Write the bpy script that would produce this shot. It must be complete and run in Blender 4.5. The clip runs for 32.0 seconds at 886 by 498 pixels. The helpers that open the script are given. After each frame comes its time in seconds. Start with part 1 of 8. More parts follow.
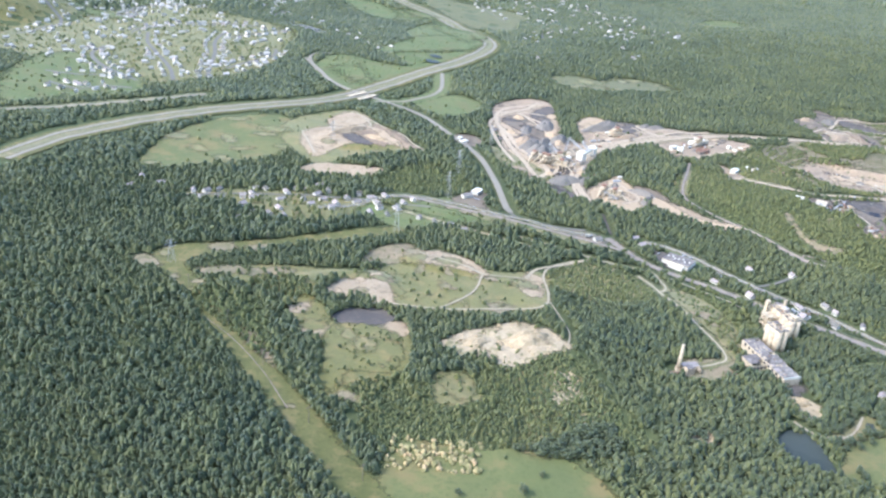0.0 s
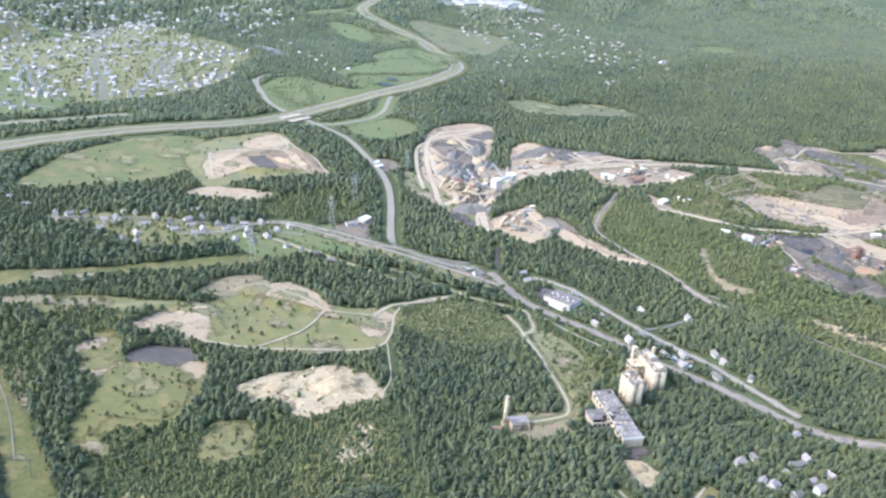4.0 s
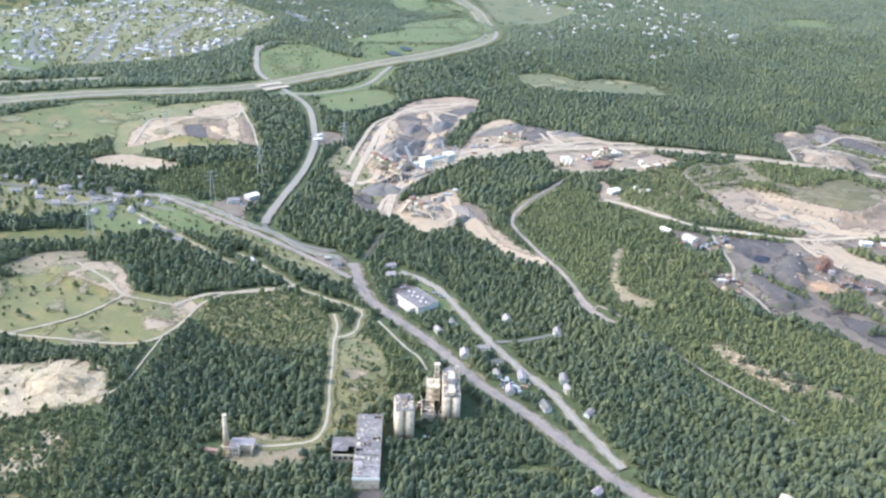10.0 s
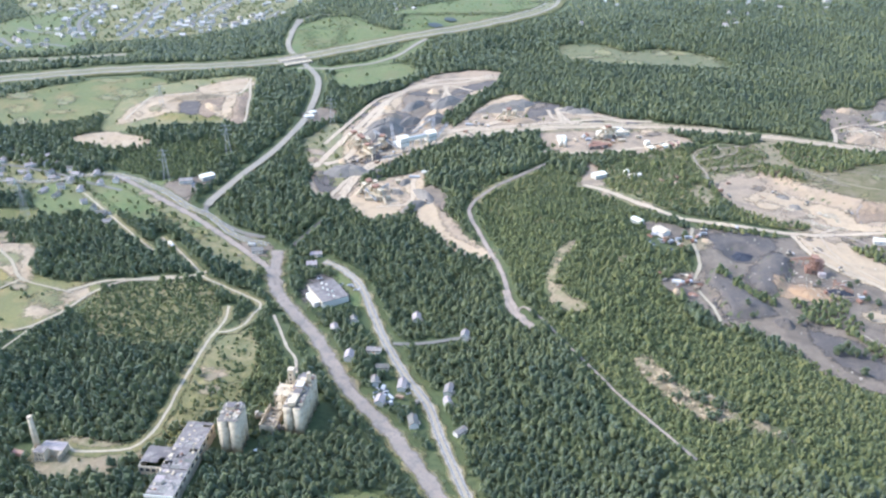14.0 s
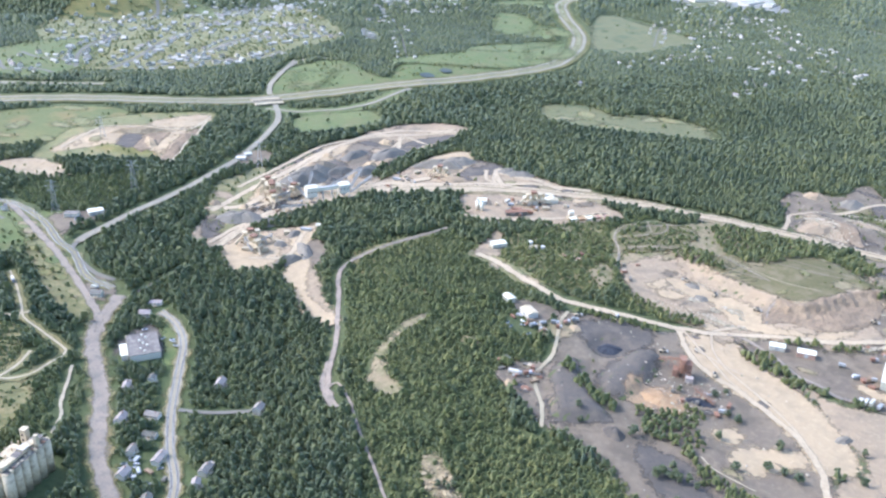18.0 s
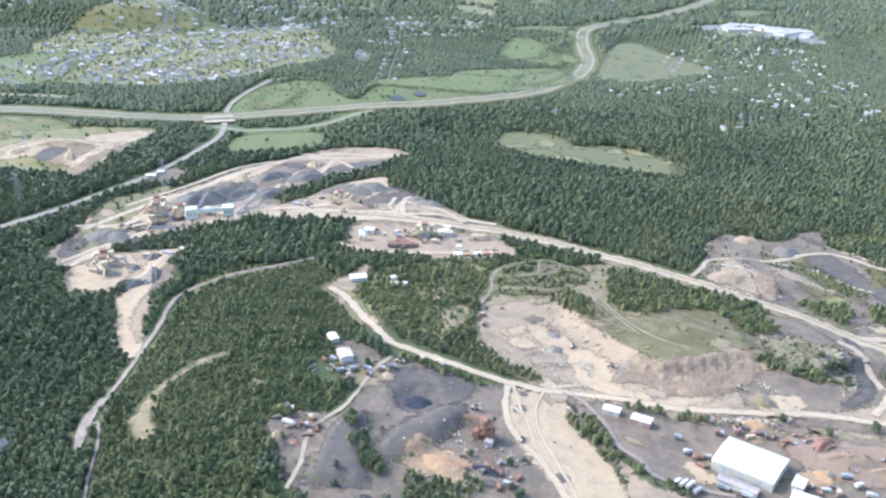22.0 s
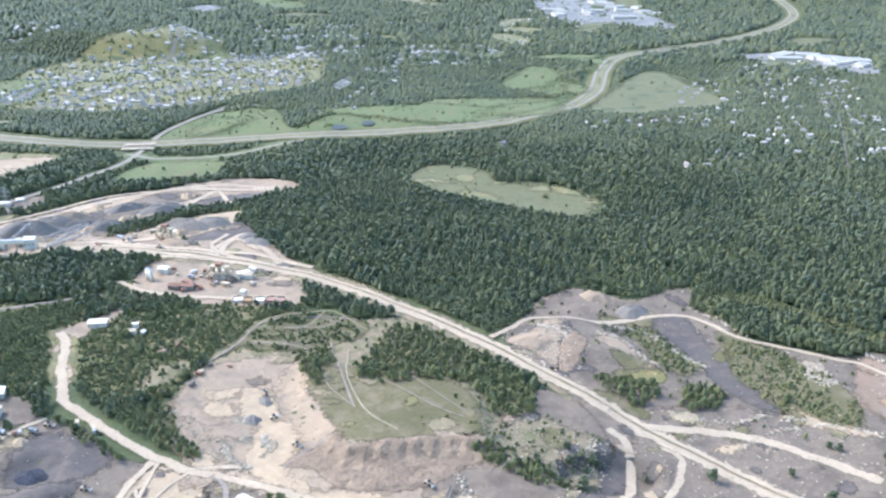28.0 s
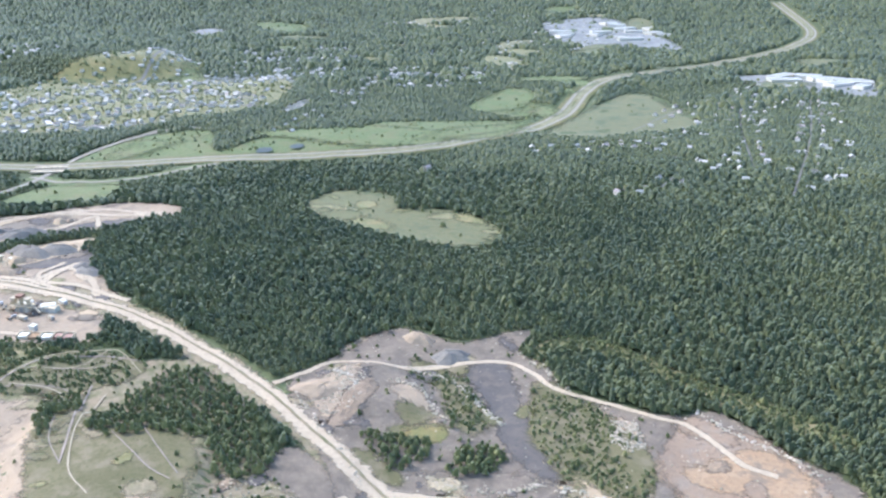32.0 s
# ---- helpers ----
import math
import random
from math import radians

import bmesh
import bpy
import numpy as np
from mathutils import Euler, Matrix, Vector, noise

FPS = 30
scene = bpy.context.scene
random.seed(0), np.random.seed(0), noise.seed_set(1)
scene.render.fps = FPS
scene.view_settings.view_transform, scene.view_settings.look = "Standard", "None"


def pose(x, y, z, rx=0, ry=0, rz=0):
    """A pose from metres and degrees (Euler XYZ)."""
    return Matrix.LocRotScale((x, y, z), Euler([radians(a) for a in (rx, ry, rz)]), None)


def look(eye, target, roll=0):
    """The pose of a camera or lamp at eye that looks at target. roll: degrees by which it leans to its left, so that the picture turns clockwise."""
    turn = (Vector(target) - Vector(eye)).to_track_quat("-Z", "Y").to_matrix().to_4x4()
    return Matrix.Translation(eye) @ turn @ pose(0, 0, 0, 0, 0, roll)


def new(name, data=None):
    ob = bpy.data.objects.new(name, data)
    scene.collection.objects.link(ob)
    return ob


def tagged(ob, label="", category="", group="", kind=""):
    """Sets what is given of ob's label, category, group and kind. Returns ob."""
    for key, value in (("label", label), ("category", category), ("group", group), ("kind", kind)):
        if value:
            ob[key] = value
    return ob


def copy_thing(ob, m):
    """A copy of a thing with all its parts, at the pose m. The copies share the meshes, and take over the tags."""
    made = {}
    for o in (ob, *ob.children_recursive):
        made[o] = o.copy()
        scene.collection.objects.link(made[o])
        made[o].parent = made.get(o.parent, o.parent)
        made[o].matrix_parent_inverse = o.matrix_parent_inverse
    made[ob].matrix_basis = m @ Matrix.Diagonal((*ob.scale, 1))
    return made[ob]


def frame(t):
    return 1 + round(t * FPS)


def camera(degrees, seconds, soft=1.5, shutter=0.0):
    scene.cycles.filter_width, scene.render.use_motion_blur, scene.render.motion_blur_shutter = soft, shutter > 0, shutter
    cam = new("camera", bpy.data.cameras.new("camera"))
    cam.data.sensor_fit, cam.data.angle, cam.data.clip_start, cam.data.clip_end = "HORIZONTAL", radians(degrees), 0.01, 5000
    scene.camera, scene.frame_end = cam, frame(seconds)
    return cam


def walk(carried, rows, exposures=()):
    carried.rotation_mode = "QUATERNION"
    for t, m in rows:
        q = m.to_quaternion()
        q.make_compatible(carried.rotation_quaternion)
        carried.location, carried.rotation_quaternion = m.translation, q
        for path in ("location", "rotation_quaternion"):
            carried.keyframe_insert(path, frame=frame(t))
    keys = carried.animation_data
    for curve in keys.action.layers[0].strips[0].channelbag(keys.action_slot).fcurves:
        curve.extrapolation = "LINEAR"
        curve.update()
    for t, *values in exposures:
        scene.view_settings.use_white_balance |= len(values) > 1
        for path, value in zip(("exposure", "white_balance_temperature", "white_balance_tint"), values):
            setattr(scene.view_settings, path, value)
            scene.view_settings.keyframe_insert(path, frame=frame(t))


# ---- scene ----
cam = camera(53.2, 32.0, soft=2.4)
METRES, EYE, TILT, LEAN, TURN = 1230.0, 305.65, -25.28, -4.36, 0.0
ROWS = [
    (0.0, 0.0, 0.0, 0.0, -0.0, 0.0, 0.0),
    (0.5, 0.0148, 0.0064, 0.0003, -0.03, 0.38, -0.39),
    (1.0, 0.0296, 0.0127, 0.0007, 0.2, 0.53, -0.7),
    (1.5, 0.0442, 0.0192, 0.0012, 0.58, 0.75, -1.02),
    (2.0, 0.0587, 0.0258, 0.0018, 0.98, 0.89, -1.33),
    (2.5, 0.073, 0.0324, 0.0023, 1.44, 0.82, -1.33),
    (3.0, 0.0873, 0.0392, 0.003, 2.0, 1.07, -0.97),
    (3.5, 0.1014, 0.0463, 0.0035, 2.59, 1.8, -0.83),
    (5.5, 0.1568, 0.0744, 0.0067, 5.22, 1.5, -2.2),
    (6.0, 0.1705, 0.082, 0.0078, 6.53, 0.89, -2.08),
    (6.5, 0.1841, 0.0895, 0.0089, 7.51, 0.51, -2.08),
    (7.0, 0.1974, 0.0972, 0.0101, 8.08, 0.24, -2.36),
    (7.5, 0.2107, 0.105, 0.0114, 8.73, -0.15, -2.71),
    (8.0, 0.2238, 0.1131, 0.0128, 9.99, -1.19, -2.52),
    (8.5, 0.2367, 0.1212, 0.0145, 10.86, -1.72, -2.54),
    (9.0, 0.2493, 0.1295, 0.0162, 11.33, -1.14, -3.27),
    (9.5, 0.2621, 0.1379, 0.018, 12.13, -0.39, -3.9),
    (10.0, 0.2745, 0.1466, 0.0197, 12.91, -0.07, -4.26),
    (10.5, 0.2868, 0.1556, 0.0215, 13.84, -0.35, -4.03),
    (11.0, 0.2989, 0.1644, 0.0236, 14.67, -0.09, -3.9),
    (11.5, 0.311, 0.1733, 0.0257, 15.8, 0.39, -4.44),
    (12.0, 0.323, 0.1827, 0.028, 17.06, 0.7, -5.01),
    (12.5, 0.335, 0.1919, 0.0301, 18.41, 0.51, -5.42),
    (13.0, 0.3467, 0.2014, 0.0323, 19.71, 0.25, -5.94),
    (13.5, 0.3581, 0.2113, 0.0346, 21.06, -1.79, -5.26),
    (15.5, 0.4042, 0.251, 0.0449, 25.56, -3.35, -7.16),
    (16.0, 0.4153, 0.2614, 0.048, 26.36, -1.74, -7.2),
    (16.5, 0.4261, 0.272, 0.0508, 26.54, -1.02, -7.47),
    (17.0, 0.4368, 0.2825, 0.0539, 26.63, -0.36, -8.54),
    (17.5, 0.4474, 0.2932, 0.0571, 27.12, -0.45, -9.46),
    (18.0, 0.4581, 0.3038, 0.0602, 28.04, -0.19, -10.24),
    (18.5, 0.4685, 0.3147, 0.0634, 28.89, -0.42, -9.97),
    (19.0, 0.4789, 0.3258, 0.0666, 29.42, -1.37, -9.95),
    (19.5, 0.4893, 0.3369, 0.07, 30.02, -1.25, -10.37),
    (20.0, 0.4994, 0.3483, 0.0736, 29.85, -0.7, -10.87),
    (20.5, 0.5091, 0.36, 0.0771, 29.89, -0.54, -11.78),
    (21.0, 0.5189, 0.3718, 0.0807, 30.86, -0.4, -12.34),
    (21.5, 0.5284, 0.3836, 0.0846, 32.16, -0.06, -12.71),
    (22.0, 0.5381, 0.3956, 0.0884, 33.38, 0.37, -12.82),
    (22.5, 0.5475, 0.4076, 0.0923, 34.31, -0.07, -13.16),
    (23.0, 0.5569, 0.4197, 0.0963, 35.13, -0.67, -13.65),
    (23.5, 0.5657, 0.4322, 0.1006, 35.9, -1.59, -13.84),
    (24.0, 0.5745, 0.4447, 0.1044, 36.32, -2.16, -14.04),
    (24.5, 0.5831, 0.4574, 0.1086, 36.78, -1.97, -14.01),
    (25.0, 0.5916, 0.4699, 0.1129, 37.7, -1.53, -14.18),
    (25.5, 0.5997, 0.4827, 0.1173, 38.57, -1.39, -14.16),
    (27.5, 0.6302, 0.5352, 0.1351, 41.28, 0.31, -14.77),
    (28.0, 0.6375, 0.5486, 0.1394, 41.84, 0.34, -14.78),
    (28.5, 0.6447, 0.562, 0.144, 42.54, 0.13, -14.78),
    (29.0, 0.6516, 0.5755, 0.1484, 43.31, -0.1, -14.75),
    (29.5, 0.6584, 0.5892, 0.153, 43.97, -0.2, -14.64),
    (30.0, 0.6651, 0.6028, 0.1577, 44.3, -0.2, -14.99),
    (30.5, 0.6716, 0.6165, 0.1621, 44.64, -0.1, -15.27),
    (31.0, 0.678, 0.6303, 0.1667, 45.12, 0.02, -15.21),
    (31.5, 0.6842, 0.6442, 0.1712, 45.44, 0.28, -15.22),
    (32.0, 0.69, 0.6584, 0.1759, 45.72, 0.86, -15.51),
]
walk(cam, [(t, pose(0, 0, EYE, TILT, LEAN, TURN) @ pose(METRES * x, METRES * y, METRES * z, 90 + pitch, roll, yaw))
           for t, x, y, z, yaw, pitch, roll in ROWS], exposures=[(0.0, 1.72, 5200, 13.0), (32.0, 1.72, 5200, 13.0)])

# ---- light: hazy afternoon, sun from the west-south-west ----
SUN_AZ, SUN_EL = math.atan2(-0.36, -0.93), radians(43)
to_sun = Vector((math.cos(SUN_AZ) * math.cos(SUN_EL), math.sin(SUN_AZ) * math.cos(SUN_EL), math.sin(SUN_EL)))
world = bpy.data.worlds.new("sky")
scene.world = world
world.use_nodes = True
nt = world.node_tree
sky = nt.nodes.new("ShaderNodeTexSky")
sky.sky_type, sky.sun_disc = "NISHITA", False
sky.sun_elevation, sky.sun_rotation = SUN_EL, math.pi / 2 - SUN_AZ
sky.air_density, sky.dust_density, sky.ozone_density = 1.3, 2.5, 2.0
nt.nodes["Background"].inputs["Strength"].default_value = 0.15
nt.links.new(sky.outputs[0], nt.nodes["Background"].inputs["Color"])
sun = new("sun", bpy.data.lights.new("sun", "SUN"))
sun.data.energy, sun.data.angle, sun.data.color = 1.20, radians(8), (1.0, 0.95, 0.86)
sun.matrix_world = look(to_sun * 900, (0, 0, 0))

# ---- plan ----
HEIGHTS_VALLEY = [
    (365, 693, 4), (66, 820, 12), (-193, 1353, -8), (91, 1132, 3), (215, 1013, -2), (-168, 1502, -12),
    (297, 815, 7), (150, 977, 6), (207, 939, 9), (323, 949, -9), (422, 1097, -12), (395, 788, 1), (503, 812, -14),
    (262, 690, 8), (517, 1974, -32), (284, 1852, -22), (-118, 1650, -22), (535, 2246, -36), (37, 2723, -54),
    (-284, 3221, -52), (-1000, 2300, -30),
    (139, 726, 24), (57, 710, 18), (-76, 778, 18), (-80, 696, 16), (126, 650, 10), (294, 964, -8), (287, 821, 8),
]
HEIGHTS_QUARRY = [
    (722, 1510, 0), (484, 1283, 5), (575, 1158, 9), (766, 1236, -1), (718, 1144, -3), (420, 1372, 2), (870, 1245, -4),
    (951, 1690, -9), (383, 1498, 3), (700, 1665, -4), (775, 1400, 7), (655, 1340, 0), (723, 1291, -1), (396, 1221, 9),
    (500, 1066, 15), (535, 1030, 12), (172, 1444, -9), (152, 1600, -16), (754, 1550, -7), (947, 1520, -13), (500, 1150, 11),
    (274, 1167, -4), (825, 1357, 3), (613, 1296, 4), (470, 872, -12),
    (427, 990, -18), (467, 952, -15), (471, 1026, -14), (524, 1064, 17), (629, 1146, 6), (597, 954, -2), (546, 1054, 14), (500, 1153, 12),
]
HEIGHTS = HEIGHTS_VALLEY + HEIGHTS_QUARRY
ROADS = [
    ("highway", 0, "asphalt", [(-573, 1145), (-523, 1276), (-415, 1406), (-295, 1501), (-198, 1571), (-128, 1666), (-16, 1837), (61, 1954), (130, 2101), (152, 2235), (103, 2448), (24, 2682), (-124, 2939), (-208, 3152), (-186, 3422), (-155, 3644), (-164, 4067), (-308, 4485)]),
    ("ramp", 8, "asphalt", [(-92, 1612), (-22, 1640), (28, 1713), (34, 1854)]),
    ("crossroad", 9, "asphalt", [(-260, 1900), (-218, 1803), (-170, 1715), (-31, 1569), (51, 1405), (88, 1296), (105, 1205), (117, 1095), (123, 1069)]),
    ("local", 6.5, "worn", [(-125, 1034), (-77, 1057), (-32, 1098), (47, 1086), (105, 1060), (139, 1051), (190, 1023), (228, 1020)]),
    ("oldrail", 13, "railbed", [(242, 1015), (276, 956), (342, 906), (402, 852), (445, 824), (485, 794), (521, 764), (551, 749), (611, 737)]),
    ("railup", 8, "railbed", [(-21, 1099), (-3, 1091), (88, 1057), (172, 1021), (227, 994), (253, 981), (276, 963)]),
    ("track_e", 5, "dirt", [(125, 869), (138, 894), (153, 905), (174, 916), (203, 934), (210, 948)]),
    ("localloop", 5, "worn", [(114, 1087), (131, 1056), (163, 1041), (192, 1032), (217, 1032)]),
    ("spurroad", 4, "worn", [(406, 921), (433, 934), (458, 952)]),
    ("lane_a", 2.7, "lane", [(259, 910), (270, 888), (278, 856), (289, 823), (298, 792), (306, 768), (311, 744), (308, 728), (292, 717), (277, 711), (267, 715)]),
    ("lane_b", 2.2, "lane", [(-30, 1051), (75, 995), (140, 962)]),
    ("lane_c", 2.8, "lane", [(299, 916), (315, 899), (336, 876), (351, 864), (362, 847)]),
    ("lane_d", 2.5, "lane", [(128, 989), (155, 975), (193, 952), (215, 938), (242, 934), (279, 927), (283, 910), (287, 890), (283, 876), (276, 869)]),
    ("track_a", 3.4, "dirt", [(-18, 777), (23, 775), (80, 782), (134, 797), (146, 832), (146, 881), (165, 914), (210, 938)]),
    ("track_b", 3.5, "dirt", [(6, 903), (45, 886), (79, 866), (132, 868)]),
    ("track_c", 3, "dirt", [(28, 775), (63, 816), (77, 867)]),
    ("track_d", 1.6, "lane", [(145, 811), (151, 776), (156, 742), (152, 720)]),
    ("haul", 19, "haul", [(238, 1336), (341, 1404), (426, 1451), (525, 1488), (623, 1501), (723, 1505), (817, 1497), (886, 1491), (943, 1493), (999, 1491), (1054, 1491)]),
    ("haul_up", 14, "haul", [(321, 1431), (275, 1381), (248, 1342)]),
    ("haul_loop", 9, "haul", [(409, 1452), (384, 1490), (434, 1494), (473, 1483)]),
    ("haul_left", 12, "haul", [(274, 1377), (259, 1309), (221, 1277)]),
    ("lower", 11, "haul", [(886, 1492), (938, 1537), (993, 1550), (1034, 1551)]),
    ("yardroad", 9, "haul", [(476, 1258), (500, 1252), (537, 1232), (561, 1222), (584, 1212), (611, 1214), (642, 1216), (671, 1221), (691, 1227), (711, 1232), (727, 1242)]),
    ("yard_b", 6, "haul", [(690, 1225), (699, 1205), (714, 1183), (732, 1169), (751, 1160), (770, 1147), (792, 1130), (808, 1116), (821, 1097), (829, 1080), (838, 1040)]),
    ("yard_c", 3, "haul", [(694, 1224), (714, 1201), (728, 1188), (745, 1169), (758, 1158)]),
    ("hillroad", 5, "railbed", [(424, 1321), (407, 1269), (385, 1207), (379, 1177), (384, 1152), (408, 1118), (433, 1081), (453, 1052), (474, 1013), (487, 994)]),
    ("hilltrack", 2.6, "railbed", [(487, 994), (489, 1003), (511, 988), (537, 963), (574, 930), (592, 913), (652, 864)]),
    ("hillspur", 8, "railbed", [(466, 1025), (481, 998), (506, 976)]),
    ("upperlocal", 7, "asphalt", [(-672, 1367), (-546, 1437), (-392, 1557)]),
    ("plantroad", 10, "haul", [(172, 1207), (135, 1458), (145, 1605), (238, 1668)]),
    ("plantroad2", 8, "haul", [(239, 1141), (232, 1230), (277, 1338)]),
    ("conveyor_path", 4, "cinder", [(249, 1029), (249, 1093)]),
    ("coaltrack", 4, "dirt", [(648, 1027), (638, 1050), (618, 1082), (617, 1119), (602, 1171), (600, 1193)]),
    ("woodtrack", 1.2, "understory", [(150, 802), (164, 739), (174, 683), (185, 627), (193, 568)]),
    ("woodcut", 1.6, "understory", [(226, 689), (219, 634), (206, 570)]),
    ("pondpath", 3, "dirt", [(341, 634), (353, 617), (375, 614), (393, 627), (409, 649)]),
    ("cuttrack", 1.0, "railbed", [(-190, 713), (-158, 681), (-123, 635), (-92, 582)]),
    ("subexit", 7, "asphalt", [(-210, 1966), (-253, 1921), (-225, 1807)]),
    ("side", 6, "haul", [(725, 1516), (725, 1544), (724, 1575), (758, 1601), (790, 1642), (815, 1676), (843, 1679), (869, 1674), (903, 1686), (945, 1699), (963, 1707), (990, 1700), (1020, 1689), (1042, 1693)]),
    ("streak", 1.9, "railbed", [(642, 1410), (672, 1390), (706, 1370), (741, 1350)]),
    ("streak", 1.2, "railbed", [(728, 1390), (758, 1389), (786, 1389), (806, 1393)]),
    ("streak", 1.1, "railbed", [(735, 1408), (771, 1403), (804, 1399)]),
    ("streak", 1.9, "railbed", [(601, 1311), (599, 1328), (591, 1352), (577, 1380), (575, 1400), (600, 1436), (626, 1453)]),
    ("streak", 1.2, "railbed", [(599, 1362), (622, 1388), (644, 1396)]),
    ("streak", 1.2, "railbed", [(595, 1398), (617, 1428), (612, 1450)]),
    ("streak", 1.1, "railbed", [(680, 1370), (704, 1357), (738, 1351)]),
    ("pittrack", 8, "haul", [(875, 1469), (893, 1465), (915, 1438), (929, 1406), (929, 1374), (926, 1358)]),
    ("pittrack", 6, "haul", [(911, 1482), (927, 1481), (942, 1447), (945, 1414), (945, 1372)]),
    ("pittrack", 6, "haul", [(925, 1363), (934, 1382), (951, 1407), (972, 1431)]),
    ("plantline", 11, "haul", [(178, 1220), (191, 1257), (160, 1362), (145, 1436), (130, 1510), (139, 1581), (188, 1619), (222, 1672)]),
    ("plantline", 8, "haul", [(247, 1346), (247, 1376), (313, 1403), (396, 1452), (438, 1480), (504, 1500)]),
    ("plantline", 7, "haul", [(258, 1338), (360, 1402), (438, 1452)]),
    ("plantline", 8, "haul", [(396, 1452), (377, 1508), (412, 1490), (441, 1495)]),
    ("plantline", 7, "haul", [(225, 1487), (203, 1544), (175, 1599), (223, 1585)]),
    ("plantline", 8, "haul", [(234, 1155), (226, 1205), (229, 1248), (253, 1279)]),
    ("plantline", 7, "haul", [(284, 1140), (312, 1163), (293, 1215), (294, 1233)]),
    ("tankline", 8, "haul", [(404, 1347), (458, 1358), (520, 1405)]),
    ("yard_d", 4.5, "railbed", [(727, 1242), (741, 1242), (761, 1231), (779, 1218), (793, 1205), (807, 1201), (822, 1191), (838, 1191), (856, 1197), (874, 1203)]),
    ("yard_e", 3, "haul", [(716, 1233), (723, 1208), (738, 1186), (761, 1166), (785, 1145), (803, 1126), (816, 1107)]),
    ("yard_f", 2.5, "haul", [(710, 1199), (727, 1192), (743, 1185), (753, 1183)]),
    ("quarrylink", 5, "haul", [(712, 1232), (722, 1250), (735, 1266)]),
    ("quarryroad", 8, "haul", [(727, 1244), (758, 1256), (784, 1266), (820, 1282), (860, 1310), (903, 1338), (960, 1360)]),
    ("creek", 1.6, "lane", [(753, 1057), (764, 1048), (778, 1044), (793, 1041)]),
    ("railway", 9.0, "dirt", [(291, 1016), (314, 1010), (342, 991), (370, 957), (403, 917), (434, 885), (463, 860), (485, 830), (504, 806), (525, 780)]),
    ("terraceline", 1.1, "dirt", [(598, 1326), (587, 1363), (577, 1375), (572, 1406), (592, 1446)]),
    ("terraceline", 1.1, "dirt", [(576, 1381), (604, 1413), (594, 1448), (646, 1447)]),
    ("terraceline", 1.1, "lane", [(596, 1365), (621, 1384), (638, 1389)]),
    ("plattrack", 1.3, "dirt", [(662, 1412), (696, 1381), (724, 1364), (756, 1351), (786, 1350)]),
    ("facetrack", 2.5, "railbed", [(753, 1279), (749, 1308), (756, 1321)]),
    ("bermtrack", 4, "lane", [(-161, 1276), (-179, 1331), (-192, 1380), (-155, 1404), (-104, 1430), (-87, 1442), (-119, 1517), (-126, 1512)]),
    ("bermtrack", 4, "lane", [(-103, 1491), (-43, 1397), (12, 1300)]),
    ("plantline", 6, "haul", [(160, 1205), (174, 1225), (202, 1244), (217, 1309), (234, 1293), (231, 1231), (223, 1189), (226, 1146)]),
    ("plantline", 7, "haul", [(143, 1283), (125, 1396), (118, 1508), (147, 1577), (189, 1621), (242, 1670)]),
    ("plantline", 5, "haul", [(179, 1599), (209, 1480), (223, 1369)]),
    ("plantline", 6, "haul", [(258, 1315), (286, 1376), (322, 1401), (381, 1443), (444, 1467)]),
    ("plantline", 6, "haul", [(366, 1494), (383, 1462), (412, 1456)]),
    ("far_road", 16, "asphalt", [(612, 3137), (674, 3081), (747, 3019), (815, 2936), (891, 2850)]),
    ("hamletroad", 4.5, "worn", [(-321, 1044), (-289, 1053), (-201, 1070), (-111, 1079), (-40, 1070), (17, 1064)]),
]
